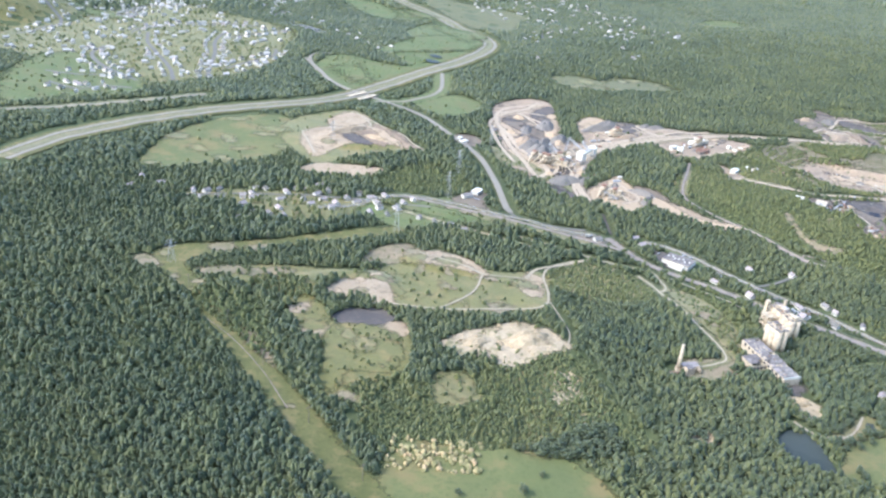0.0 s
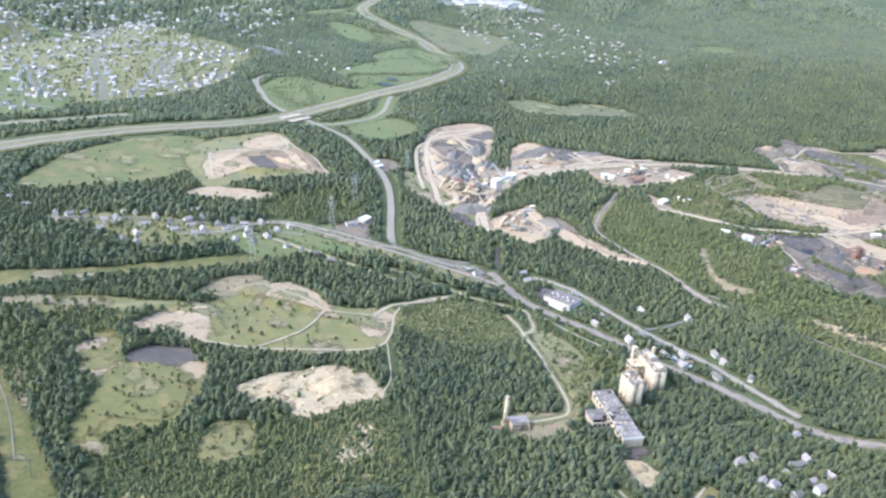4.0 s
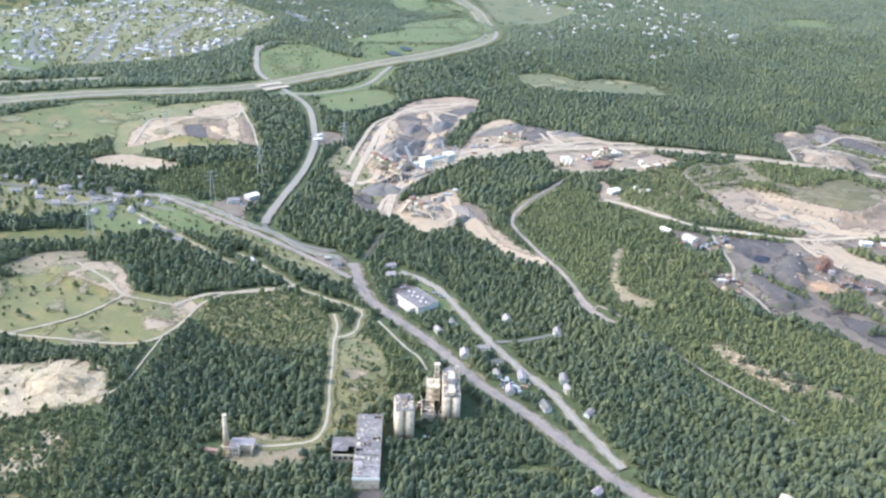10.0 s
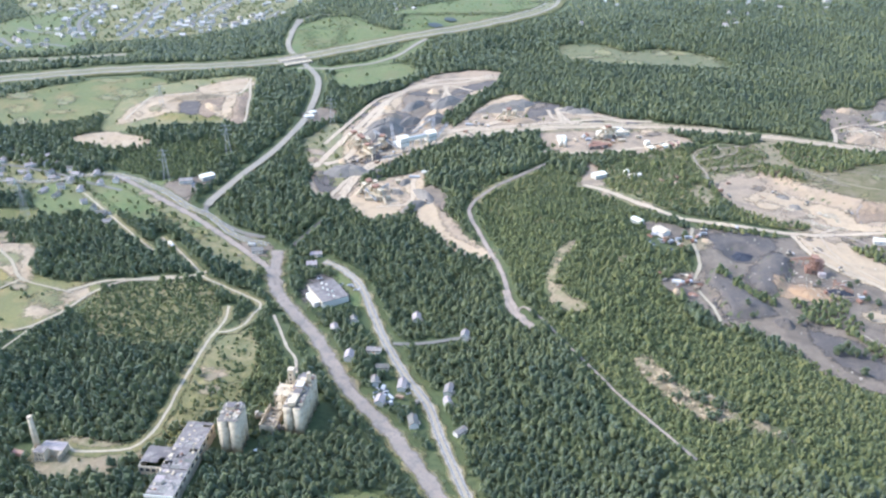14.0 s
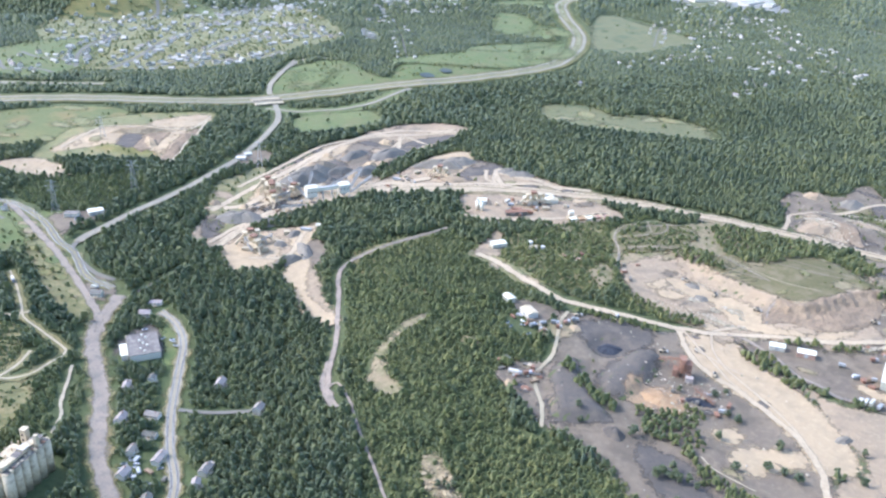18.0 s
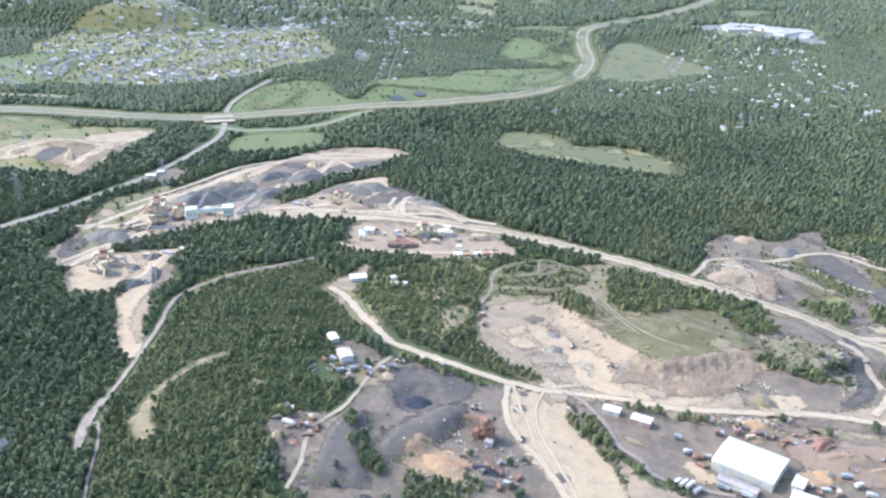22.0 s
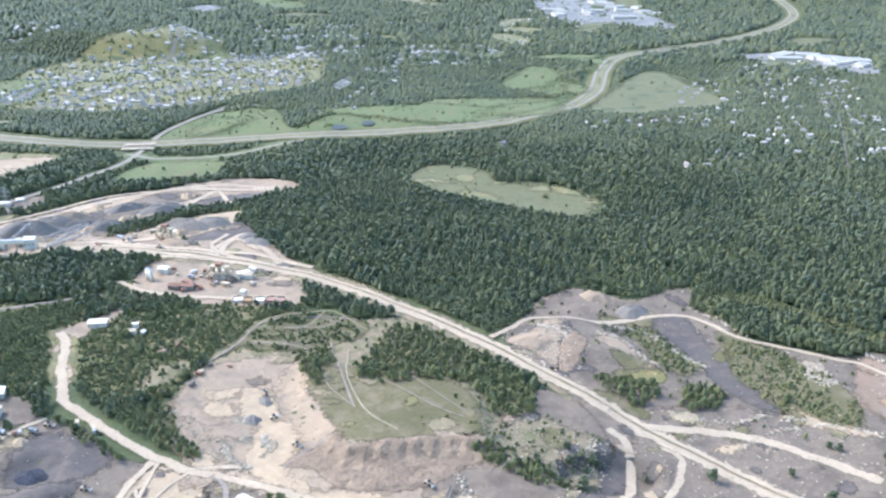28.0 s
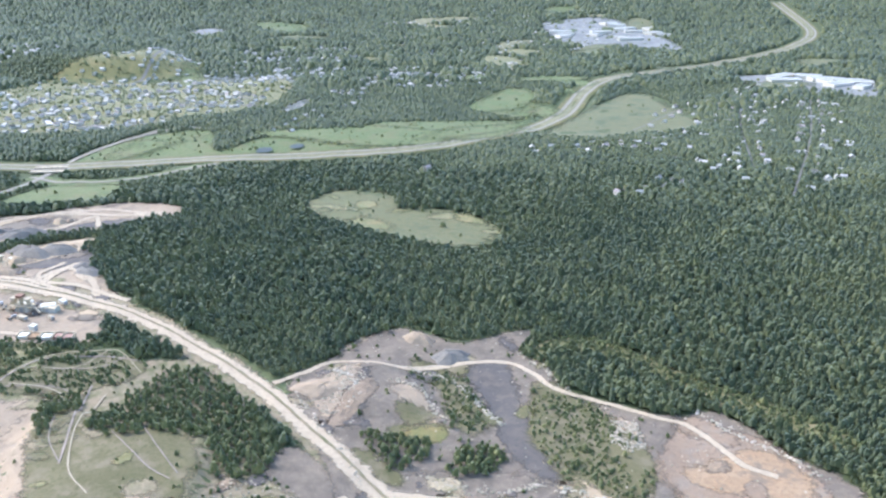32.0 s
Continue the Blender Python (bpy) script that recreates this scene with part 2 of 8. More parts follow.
AREAS = [
    ("quarrybase", "scrubsoil", 0.03, [(630, 1266), (599, 1328), (604, 1380), (628, 1465), (692, 1503), (824, 1447), (903, 1427), (999, 1422), (1016, 1356), (912, 1289), (814, 1245), (727, 1232), (662, 1241)]),
    ("meadow", "grass", 0.07, [(-48, 846), (-17, 886), (8, 918), (76, 878), (149, 885), (138, 793), (80, 769), (11, 769), (-16, 772), (-36, 824)]),
    ("mound_a", "soil", 0, [(-86, 786), (-71, 823), (-36, 838), (-18, 828), (-22, 771), (-46, 782), (-81, 776)]),
    ("mound_b", "soil", 0, [(-1, 894), (26, 929), (64, 898), (80, 863), (39, 876), (4, 881)]),
    ("soil_c", "soil", 0, [(123, 820), (116, 850), (132, 893), (147, 883), (143, 832)]),
    ("soil_d", "scrubsoil", 0.05, [(-57, 871), (-43, 915), (0, 935), (-1, 898), (-23, 872)]),
    ("coalpond", "cinder", 0, [(-72, 750), (-26, 763), (-18, 738), (-63, 723)]),
    ("meadow_b", "grass", 0.06, [(-119, 738), (-90, 768), (-68, 725), (-9, 734), (5, 705), (4, 666), (-15, 643), (-53, 625), (-32, 604), (-65, 604), (-70, 624), (-61, 658), (-80, 688)]),
    ("meadow_d", "grass", 0.1, [(-202, 822), (-97, 847), (-48, 846), (-36, 824), (-93, 810), (-99, 759), (-159, 779)]),
    ("marsh", "marsh", 0.02, [(-8, 558), (54, 558), (130, 559), (163, 516), (168, 476), (1, 463)]),
    ("powercut", "cutgrass", 0.0, [(-274, 829), (-264, 876), (-195, 901), (-111, 949), (-23, 994), (-19, 960), (-106, 914), (-183, 874), (-235, 834), (-202, 774), (-113, 643), (-46, 551), (-5, 496), (-41, 493), (-103, 581), (-154, 656), (-213, 750)]),
    ("softfield", "marsh", 0.02, [(-387, 1163), (-389, 1310), (-328, 1426), (-227, 1455), (-199, 1292), (-274, 1192)]),
    ("bermfield", "grass", 0.03, [(-166, 1234), (-232, 1419), (-138, 1529), (-95, 1494), (-10, 1331), (-83, 1270)]),
    ("berm", "soil", 0, [(-160, 1261), (-193, 1379), (-89, 1438), (-21, 1337), (-121, 1315)]),
    ("berm_b", "soil", 0, [(-161, 1443), (-133, 1517), (-86, 1446), (-137, 1421)]),
    ("dirt_c", "soil", 0.02, [(-173, 1181), (-146, 1235), (-54, 1207), (-59, 1175), (-121, 1163)]),
    ("plant", "haulfloor", 0, [(148, 1252), (124, 1469), (136, 1644), (233, 1695), (243, 1556), (236, 1430), (270, 1399), (258, 1316), (240, 1242), (237, 1144), (197, 1145), (173, 1208), (132, 1262)]),
    ("plant_b", "haulfloor", 0, [(240, 1177), (282, 1228), (341, 1166), (395, 1115), (433, 1077), (399, 1083), (352, 1128), (320, 1171), (314, 1129), (258, 1130)]),
    ("plant_c", "haulfloor", 0.02, [(269, 1418), (277, 1536), (339, 1523), (392, 1509), (476, 1498), (525, 1490), (516, 1447), (407, 1415), (275, 1350)]),
    ("tankyard", "haulfloor", 0, [(446, 1336), (381, 1394), (419, 1443), (499, 1471), (546, 1457), (567, 1438), (531, 1397), (501, 1367), (468, 1368)]),
    ("quarry", "haulfloor", 0, [(632, 1268), (606, 1321), (651, 1387), (683, 1356), (741, 1325), (791, 1318), (820, 1381), (850, 1395), (886, 1405), (873, 1452), (886, 1471), (923, 1454), (963, 1433), (1005, 1447), (1017, 1395), (965, 1336), (897, 1318), (824, 1270), (736, 1233), (714, 1240), (679, 1247)]),
    ("quarry_b", "greyfloor", 0.0, [(815, 1458), (813, 1481), (862, 1487), (893, 1487), (917, 1470), (963, 1490), (967, 1430), (864, 1311), (829, 1343), (854, 1402)]),
    ("coalyard", "greyfloor", 0.03, [(596, 1060), (600, 1095), (618, 1108), (612, 1138), (594, 1180), (600, 1198), (633, 1203), (673, 1205), (692, 1226), (716, 1233), (762, 1222), (800, 1180), (826, 1110), (842, 1060), (850, 1015), (800, 985), (757, 979), (732, 991), (713, 1006), (690, 1019), (648, 1033), (624, 1045), (606, 1058)]),
    ("indyard", "greyfloor", 0, [(722, 1243), (804, 1258), (858, 1290), (909, 1310), (1006, 1352), (1045, 1232), (960, 1160), (905, 1170), (850, 1188), (822, 1190), (793, 1204)]),
    ("terraces", "heath", 0.45, [(590, 1366), (568, 1421), (632, 1459), (651, 1426), (612, 1357)]),
    ("scrubarea", "drygrass", 0.82, [(483, 1257), (484, 1326), (548, 1410), (593, 1369), (599, 1314), (624, 1272), (597, 1231), (550, 1235)]),
    ("tanfield", "tan", 0.01, [(305, 1829), (267, 1906), (329, 1950), (384, 1925), (424, 1978), (510, 1980), (562, 1920), (551, 1859), (397, 1817)]),
    ("greens", "lawn", 0.12, [(-141, 1694), (-235, 1825), (-194, 1955), (-46, 1894), (-76, 2019), (27, 2150), (109, 2152), (49, 1964), (-23, 1831)]),
    ("triangle", "lawn", 0.02, [(41, 1524), (-21, 1608), (57, 1692), (106, 1642), (95, 1561)]),
    ("farmeadow", "tan", 0.01, [(132, 2506), (-19, 2888), (12, 3022), (291, 2807), (263, 2641), (231, 2478)]),
    ("fargreen", "lawn", 0.05, [(-166, 2610), (-264, 2865), (-102, 2745), (-44, 2757), (0, 2607), (-77, 2563)]),
    ("suburb", "grass", 0.6, [(-528, 1596), (-802, 1737), (-1013, 1943), (-1083, 2312), (-1125, 2430), (-823, 2304), (-683, 2451), (-340, 2177), (-316, 1963), (-318, 1817), (-392, 1691)]),
    ("suburb_w", "lawn", 0.12, [(-773, 1591), (-724, 1783), (-574, 1703), (-505, 1532), (-619, 1458), (-688, 1403)]),
    ("village", "grass", 0.75, [(-300, 1051), (-220, 1090), (-130, 1084), (-70, 1063), (-78, 1009), (-155, 973), (-211, 1014)]),
    ("lot", "cinder", 0, [(294, 967), (298, 997), (328, 984), (343, 969), (327, 950), (308, 950)]),
    ("ruinyard", "drygrass", 0.25, [(325, 768), (299, 839), (289, 881), (305, 880), (322, 825), (332, 771), (328, 737), (275, 712), (267, 720), (315, 737)]),
    ("barestrip", "scrubsoil", 0.02, [(503, 1116), (493, 1091), (494, 1060), (497, 1033), (511, 1011), (534, 1002), (540, 1014), (522, 1023), (509, 1040), (503, 1065), (507, 1102)]),
    ("barestrip_b", "scrubsoil", 0.12, [(591, 961), (607, 961), (633, 937), (658, 934), (672, 920), (669, 909), (652, 907), (629, 919), (604, 937)]),
    ("roadside", "drygrass", 0.2, [(-25, 1088), (51, 1079), (135, 1045), (207, 1011), (250, 966), (194, 974), (136, 1007), (45, 1052)]),
    ("hillgreen", "lawn", 0.25, [(1, 1080), (46, 1108), (68, 1062), (45, 1010), (-9, 997)]),
    ("cornerwood", "drygrass", 0.92, [(370, 1185), (415, 1286), (485, 1270), (548, 1223), (475, 1145)]),
    ("haulverge", "scrubsoil", 0.1, [(216, 1345), (324, 1413), (410, 1462), (509, 1501), (612, 1511), (713, 1516), (810, 1507), (879, 1503), (956, 1461), (950, 1435), (884, 1473), (819, 1480), (731, 1489), (633, 1485), (536, 1473), (437, 1437), (359, 1394), (262, 1326)]),
    ("farshops", "pale", 0.1, [(-1156, 3950), (-1045, 4242), (-539, 3937), (-396, 3757), (-583, 3704), (-757, 3616)]),
    ("farshops_b", "pale", 0.1, [(9, 3386), (93, 3564), (298, 3552), (427, 3311), (292, 3316)]),
    ("whiterock", "sandstone", 0.06, [(29, 707), (54, 734), (74, 742), (105, 756), (138, 745), (147, 725), (155, 718), (146, 704), (128, 695), (110, 683), (89, 677), (74, 692), (52, 688)]),
    ("whitecore", "chalk", 0.02, [(81, 741), (107, 756), (138, 747), (146, 725), (155, 718), (128, 704), (109, 715), (92, 725)]),
    ("whiterock_b", "sandstone", 0.3, [(128, 671), (150, 677), (155, 658), (156, 635), (140, 629), (126, 630), (132, 651)]),
    ("whiterock_c", "sandstone", 0.35, [(142, 605), (160, 615), (167, 609), (152, 598)]),
    ("meadow_c", "drygrass", 0.05, [(25, 660), (45, 662), (62, 649), (55, 637), (71, 631), (55, 614), (40, 609), (24, 616)]),
    ("scrubwood", "drygrass", 0.8, [(90, 660), (128, 685), (162, 673), (172, 625), (172, 562), (95, 560), (108, 624)]),
    ("chalk_c", "chalk", 0.35, [(234, 594), (245, 607), (265, 607), (270, 595), (251, 586), (239, 586)]),
    ("chalk_d", "chalk", 0.05, [(348, 670), (362, 674), (370, 663), (372, 646), (359, 637), (353, 650), (347, 659)]),
    ("lowscrub", "drygrass", 0.6, [(372, 626), (411, 656), (431, 650), (443, 626), (434, 602), (391, 595), (365, 601)]),
    ("marsh_b", "marsh", 0.04, [(379, 607), (413, 622), (437, 622), (438, 597), (430, 565), (352, 554)]),
    ("pond", "water", 0, [(316, 607), (329, 619), (341, 614), (350, 597), (352, 573), (348, 558), (326, 571), (314, 589)]),
    ("pond_b", "water", 0, [(409, 646), (419, 648), (415, 634), (405, 629)]),
    ("millyard", "cinder", 0, [(355, 697), (377, 698), (370, 678), (351, 676)]),
    ("chimyard", "drygrass", 0.3, [(277, 708), (298, 713), (315, 729), (323, 746), (306, 758), (306, 732), (283, 717), (269, 713)]),
    ("sandpatch", "soil", 0, [(296, 817), (308, 828), (319, 818), (310, 808)]),
    ("lanegrass", "drygrass", 0.25, [(297, 845), (320, 839), (342, 804), (333, 773), (312, 750), (307, 795)]),
    ("railyard", "greyfloor", 0, [(595, 744), (621, 757), (653, 760), (627, 688), (603, 701), (588, 714)]),
    ("barestrip_c", "scrubsoil", 0.08, [(680, 917), (693, 917), (712, 907), (708, 900), (692, 904), (682, 909)]),
    ("orangedirt", "soil", 0, [(569, 746), (584, 743), (579, 731), (568, 733)]),
    ("hayfield", "lawn", 0.1, [(443, 745), (463, 762), (485, 769), (472, 754), (449, 740)]),
    ("pad_a", "scrubsoil", 0, [(-296, 831), (-285, 849), (-260, 819), (-278, 811)]),
    ("pad_b", "scrubsoil", 0, [(-227, 882), (-208, 895), (-194, 878), (-217, 866)]),
    ("pad_c", "scrubsoil", 0.05, [(-186, 888), (-165, 895), (-159, 883), (-179, 876)]),
    ("stonystrip", "scrubsoil", 0.2, [(-225, 814), (-192, 826), (-153, 829), (-123, 830), (-141, 811), (-181, 806), (-203, 792)]),
    ("soil_e", "soil", 0.05, [(-121, 730), (-117, 752), (-99, 762), (-100, 746), (-114, 728)]),
    ("soil_f", "soil", 0.05, [(-101, 703), (-96, 722), (-76, 722), (-73, 703), (-86, 694)]),
    ("soil_g", "soil", 0.1, [(-32, 728), (-6, 745), (0, 723), (-13, 709), (-22, 724)]),
    ("plateau", "heath", 0.02, [(671, 1373), (700, 1394), (740, 1410), (776, 1425), (815, 1400), (829, 1384), (813, 1370), (800, 1353), (786, 1334), (772, 1320), (757, 1322), (734, 1332), (699, 1344)]),
    ("pinkslope", "haulfloor", 0.01, [(642, 1380), (660, 1372), (690, 1345), (735, 1328), (756, 1320), (751, 1290), (737, 1305), (697, 1316), (668, 1335)]),
    ("quarryface", "face", 0, [(748, 1278), (752, 1312), (757, 1322), (773, 1320), (787, 1336), (801, 1356), (815, 1374), (831, 1385), (842, 1384), (838, 1340), (826, 1310), (806, 1294), (787, 1286), (764, 1290)]),
    ("dust", "dust", 0, [(645, 1318), (668, 1330), (693, 1318), (735, 1306), (757, 1282), (784, 1281), (825, 1307), (804, 1274), (767, 1263), (731, 1262), (709, 1290), (667, 1303)]),
    ("greyslope", "greyfloor", 0, [(824, 1276), (847, 1298), (885, 1311), (891, 1301), (855, 1285)]),
    ("terrace", "heath", 0.3, [(584, 1342), (584, 1375), (627, 1432), (648, 1439), (644, 1402), (602, 1360)]),
    ("paledrive", "dust", 0, [(693, 1223), (716, 1232), (742, 1228), (770, 1197), (801, 1178), (828, 1150), (852, 1104), (834, 1084), (822, 1084), (812, 1108), (793, 1125), (749, 1157), (718, 1178), (700, 1200)]),
    ("officelot", "greyfloor", 0, [(548, 1183), (576, 1193), (595, 1187), (594, 1172), (584, 1156)]),
    ("culm_a", "cinder", 0.02, [(633, 1072), (624, 1106), (634, 1122), (643, 1112), (652, 1090), (671, 1072), (688, 1064), (684, 1054), (654, 1041), (642, 1056)]),
    ("culm_b", "cinder", 0, [(675, 1172), (663, 1150), (657, 1123), (659, 1102), (677, 1085), (690, 1100), (691, 1136), (686, 1171)]),
    ("sandbank", "sandy", 0, [(688, 1092), (681, 1121), (697, 1121), (712, 1128), (728, 1112), (730, 1096), (709, 1094)]),
    ("worksflat", "haulfloor", 0.01, [(790, 1198), (817, 1182), (852, 1184), (888, 1190), (940, 1190), (1000, 1180), (960, 1110), (880, 1040), (850, 1030), (836, 1078), (852, 1104), (820, 1160)]),
    ("pitgrey", "cinder", 0.0, [(611, 1184), (634, 1200), (666, 1204), (678, 1197), (674, 1178), (666, 1163), (662, 1148), (650, 1141), (632, 1151), (618, 1166)]),
    ("culmflat", "cinder", 0.04, [(708, 1052), (739, 1050), (757, 1034), (776, 1010), (764, 997), (736, 1006), (715, 1030)]),
    ("whitedebris", "dust", 0.03, [(770, 1078), (790, 1092), (812, 1100), (818, 1085), (800, 1072), (790, 1058), (776, 1062)]),
    ("whitedebris", "dust", 0.05, [(748, 1088), (760, 1108), (772, 1100), (768, 1086), (756, 1082)]),
    ("coalring", "scrubsoil", 0.0, [(592, 1145), (598, 1175), (612, 1178), (620, 1162), (612, 1142)]),
    ("quarrypond", "greyfloor", 0, [(646, 1326), (646, 1334), (654, 1338), (656, 1332), (652, 1326)]),
    ("palepool", "sandy", 0, [(936, 1517), (953, 1525), (971, 1506), (960, 1496), (941, 1503)]),
    ("palepool", "sandy", 0, [(958, 1538), (978, 1548), (984, 1540), (970, 1531)]),
    ("darkpool", "cinder", 0, [(992, 1527), (1013, 1539), (1020, 1530), (1005, 1514)]),
    ("bermdark", "cinder", 0, [(-137, 1375), (-121, 1387), (-72, 1322), (-98, 1317)]),
    ("bermdark", "face", 0, [(-112, 1390), (-87, 1403), (-51, 1329), (-72, 1322)]),
    ("bermwhite", "dust", 0, [(-100, 1422), (-87, 1434), (-24, 1319), (-45, 1328)]),
    ("bermbrown", "face", 0, [(-79, 1429), (-77, 1449), (13, 1294), (-22, 1320)]),
    ("bermtop", "soil", 0, [(-163, 1455), (-126, 1512), (-87, 1465), (-134, 1421)]),
    ("plantdark", "cinder", 0, [(146, 1371), (149, 1438), (182, 1445), (210, 1412), (223, 1363), (201, 1344), (174, 1339)]),
    ("plantpale", "dust", 0, [(125, 1437), (127, 1505), (150, 1513), (164, 1430), (153, 1390), (139, 1396)]),
    ("plantlow", "cinder", 0, [(170, 1227), (183, 1248), (209, 1240), (216, 1200), (216, 1150), (194, 1166)]),
    ("plantpad", "dust", 0, [(145, 1276), (141, 1360), (177, 1331), (210, 1308), (225, 1257), (197, 1251), (176, 1208), (163, 1213)]),
    ("crusherpad", "dust", 0, [(246, 1154), (250, 1194), (281, 1199), (312, 1138), (292, 1109), (258, 1128)]),
    ("pitroad", "dust", 0, [(275, 1210), (294, 1243), (317, 1192), (340, 1170), (356, 1140), (384, 1110), (411, 1093), (434, 1084), (435, 1069), (406, 1080), (380, 1096), (351, 1120), (335, 1128), (312, 1172)]),
    ("pitdark", "greyfloor", 0, [(313, 1212), (345, 1183), (353, 1153), (339, 1169), (318, 1190)]),
    ("plantupper", "cinder", 0, [(196, 1587), (237, 1643), (247, 1610), (228, 1535), (218, 1500)]),
    ("plantmid", "greyfloor", 0, [(142, 1536), (175, 1575), (205, 1478), (206, 1420), (182, 1450), (161, 1465)]),
    ("plantring", "cinder", 0, [(208, 1274), (220, 1295), (233, 1271), (225, 1241), (215, 1246)]),
    ("plantheap", "cinder", 0, [(331, 1520), (378, 1520), (374, 1473), (339, 1452), (315, 1477)]),
    ("plantorange", "soil", 0, [(271, 1519), (305, 1556), (337, 1506), (335, 1451), (297, 1460)]),
    ("crosslot", "greyfloor", 0.03, [(75, 1353), (48, 1389), (59, 1417), (88, 1414), (106, 1371)]),
    ("plantscrub", "drygrass", 0.5, [(121, 1258), (110, 1311), (112, 1367), (166, 1292), (188, 1238), (220, 1186), (206, 1172), (164, 1214)]),
    ("brownrim", "face", 0.02, [(767, 1565), (783, 1572), (810, 1518), (796, 1512)]),
    ("paleupper", "haulfloor", 0.04, [(710, 1587), (704, 1633), (736, 1656), (756, 1637), (751, 1603), (731, 1594)]),
    ("darkupper", "cinder", 0.02, [(764, 1624), (760, 1658), (778, 1660), (784, 1639)]),
    ("nearslope", "scrubsoil", 0.12, [(819, 1421), (834, 1444), (860, 1449), (889, 1455), (907, 1427), (908, 1378), (889, 1394), (854, 1389), (830, 1387)]),
    ("cornerlot", "greyfloor", 0, [(43, 1102), (60, 1122), (80, 1145), (96, 1125), (89, 1093), (103, 1066), (69, 1080)]),
    ("lot_b", "greyfloor", 0, [(191, 1021), (196, 1032), (230, 1019), (241, 1003), (216, 1004)]),
    ("flowlot", "lawn", 0.1, [(311, 999), (320, 1011), (343, 993), (358, 970), (351, 960), (335, 977)]),
    ("shedyard", "haulfloor", 0, [(471, 1254), (468, 1297), (466, 1325), (484, 1298), (507, 1244), (502, 1236), (487, 1256)]),
    ("roadpiece", "dust", 0, [(528, 1237), (542, 1238), (561, 1228), (561, 1220), (539, 1229)]),
    ("scrapyard", "scrubsoil", 0.15, [(583, 1287), (591, 1318), (611, 1283), (605, 1259)]),
    ("culmdump", "greyfloor", 0.05, [(592, 1062), (596, 1080), (619, 1089), (634, 1075), (645, 1042), (630, 1040), (612, 1056)]),
    ("rockzone", "greyfloor", 0.05, [(732, 1522), (717, 1574), (709, 1614), (710, 1653), (744, 1669), (769, 1679), (780, 1726), (795, 1735), (812, 1695), (840, 1698), (878, 1677), (920, 1691), (951, 1712), (962, 1735), (997, 1736), (1037, 1722), (1082, 1720), (1122, 1684), (1139, 1631), (968, 1450), (829, 1486)]),
    ("browndirt", "browndirt", 0, [(979, 1642), (978, 1682), (964, 1714), (976, 1726), (1002, 1708), (1028, 1724), (1067, 1704), (1096, 1657), (1112, 1616), (1048, 1551), (1020, 1620)]),
    ("sidewide", "sandy", 0, [(959, 1710), (979, 1711), (1046, 1692), (1044, 1679), (1015, 1684), (983, 1693)]),
    ("rightgreen", "heath", 0.38, [(855, 1671), (881, 1674), (908, 1679), (939, 1663), (968, 1631), (989, 1633), (1000, 1600), (976, 1593), (940, 1592), (913, 1603), (884, 1627)]),
    ("greenband", "heath", 0.42, [(762, 1624), (794, 1637), (832, 1629), (862, 1613), (877, 1584), (864, 1580), (840, 1587), (805, 1612), (779, 1606)]),
    ("darkdiag", "cinder", 0.02, [(799, 1646), (814, 1671), (829, 1667), (879, 1633), (909, 1609), (947, 1590), (939, 1582), (909, 1589), (875, 1605), (832, 1629)]),
    ("rubble", "haulfloor", 0.03, [(924, 1671), (940, 1682), (965, 1658), (959, 1646), (944, 1647)]),
    ("rubbleslope", "scrubsoil", 0.1, [(882, 1672), (919, 1678), (944, 1647), (928, 1629), (898, 1642)]),
    ("forestscrub", "drygrass", 0.94, [(828, 1698), (848, 1742), (925, 1749), (957, 1743), (991, 1748), (1064, 1751), (1053, 1778), (982, 1776), (938, 1770), (897, 1770), (830, 1767), (811, 1727)]),
    ("rubblemound", "haulfloor", 0, [(783, 1519), (741, 1526), (740, 1562), (744, 1582), (768, 1573), (790, 1541), (792, 1523)]),
    ("pocket", "haulfloor", 0, [(787, 1579), (799, 1599), (841, 1581), (847, 1568), (821, 1571)]),
    ("greenpocket", "heath", 0.0, [(829, 1542), (848, 1574), (865, 1564), (855, 1543)]),
    ("lowfloor", "greyfloor", 0.02, [(879, 1518), (907, 1561), (946, 1585), (999, 1603), (1035, 1607), (1059, 1562), (943, 1431), (886, 1485)]),
    ("paleedge", "dust", 0, [(885, 1525), (904, 1539), (916, 1534), (900, 1524)]),
    ("paleedge", "dust", 0, [(949, 1581), (958, 1599), (980, 1599), (1008, 1608), (1009, 1599), (979, 1589), (960, 1584)]),
    ("paleedge", "dust", 0, [(937, 1509), (942, 1531), (959, 1535), (952, 1523)]),
    ("paleedge", "dust", 0, [(847, 1327), (872, 1348), (885, 1338), (874, 1316), (855, 1312)]),
    ("pitfloor", "cinder", 0, [(890, 1446), (898, 1457), (912, 1434), (921, 1397), (917, 1372), (910, 1358), (903, 1360), (908, 1382), (905, 1413)]),
    ("scrapground", "browndirt", 0, [(873, 1291), (903, 1305), (940, 1318), (994, 1336), (1002, 1302), (924, 1262), (891, 1269)]),
    ("greystrip", "greyfloor", 0.03, [(824, 1263), (885, 1309), (934, 1336), (991, 1348), (988, 1361), (931, 1345), (881, 1318)]),
    ("hallsand", "sandy", 0, [(853, 1274), (863, 1287), (871, 1278), (866, 1263)]),
    ("hallsand", "sandy", 0, [(899, 1253), (915, 1267), (923, 1256), (909, 1242)]),
    ("mound_c", "soil", 0, [(-7, 881), (8, 905), (19, 923), (51, 888), (67, 867), (45, 871), (20, 876)]),
    ("ruinbare", "drygrass", 0.12, [(307, 777), (293, 820), (285, 868), (309, 873), (334, 828), (322, 802), (326, 774)]),
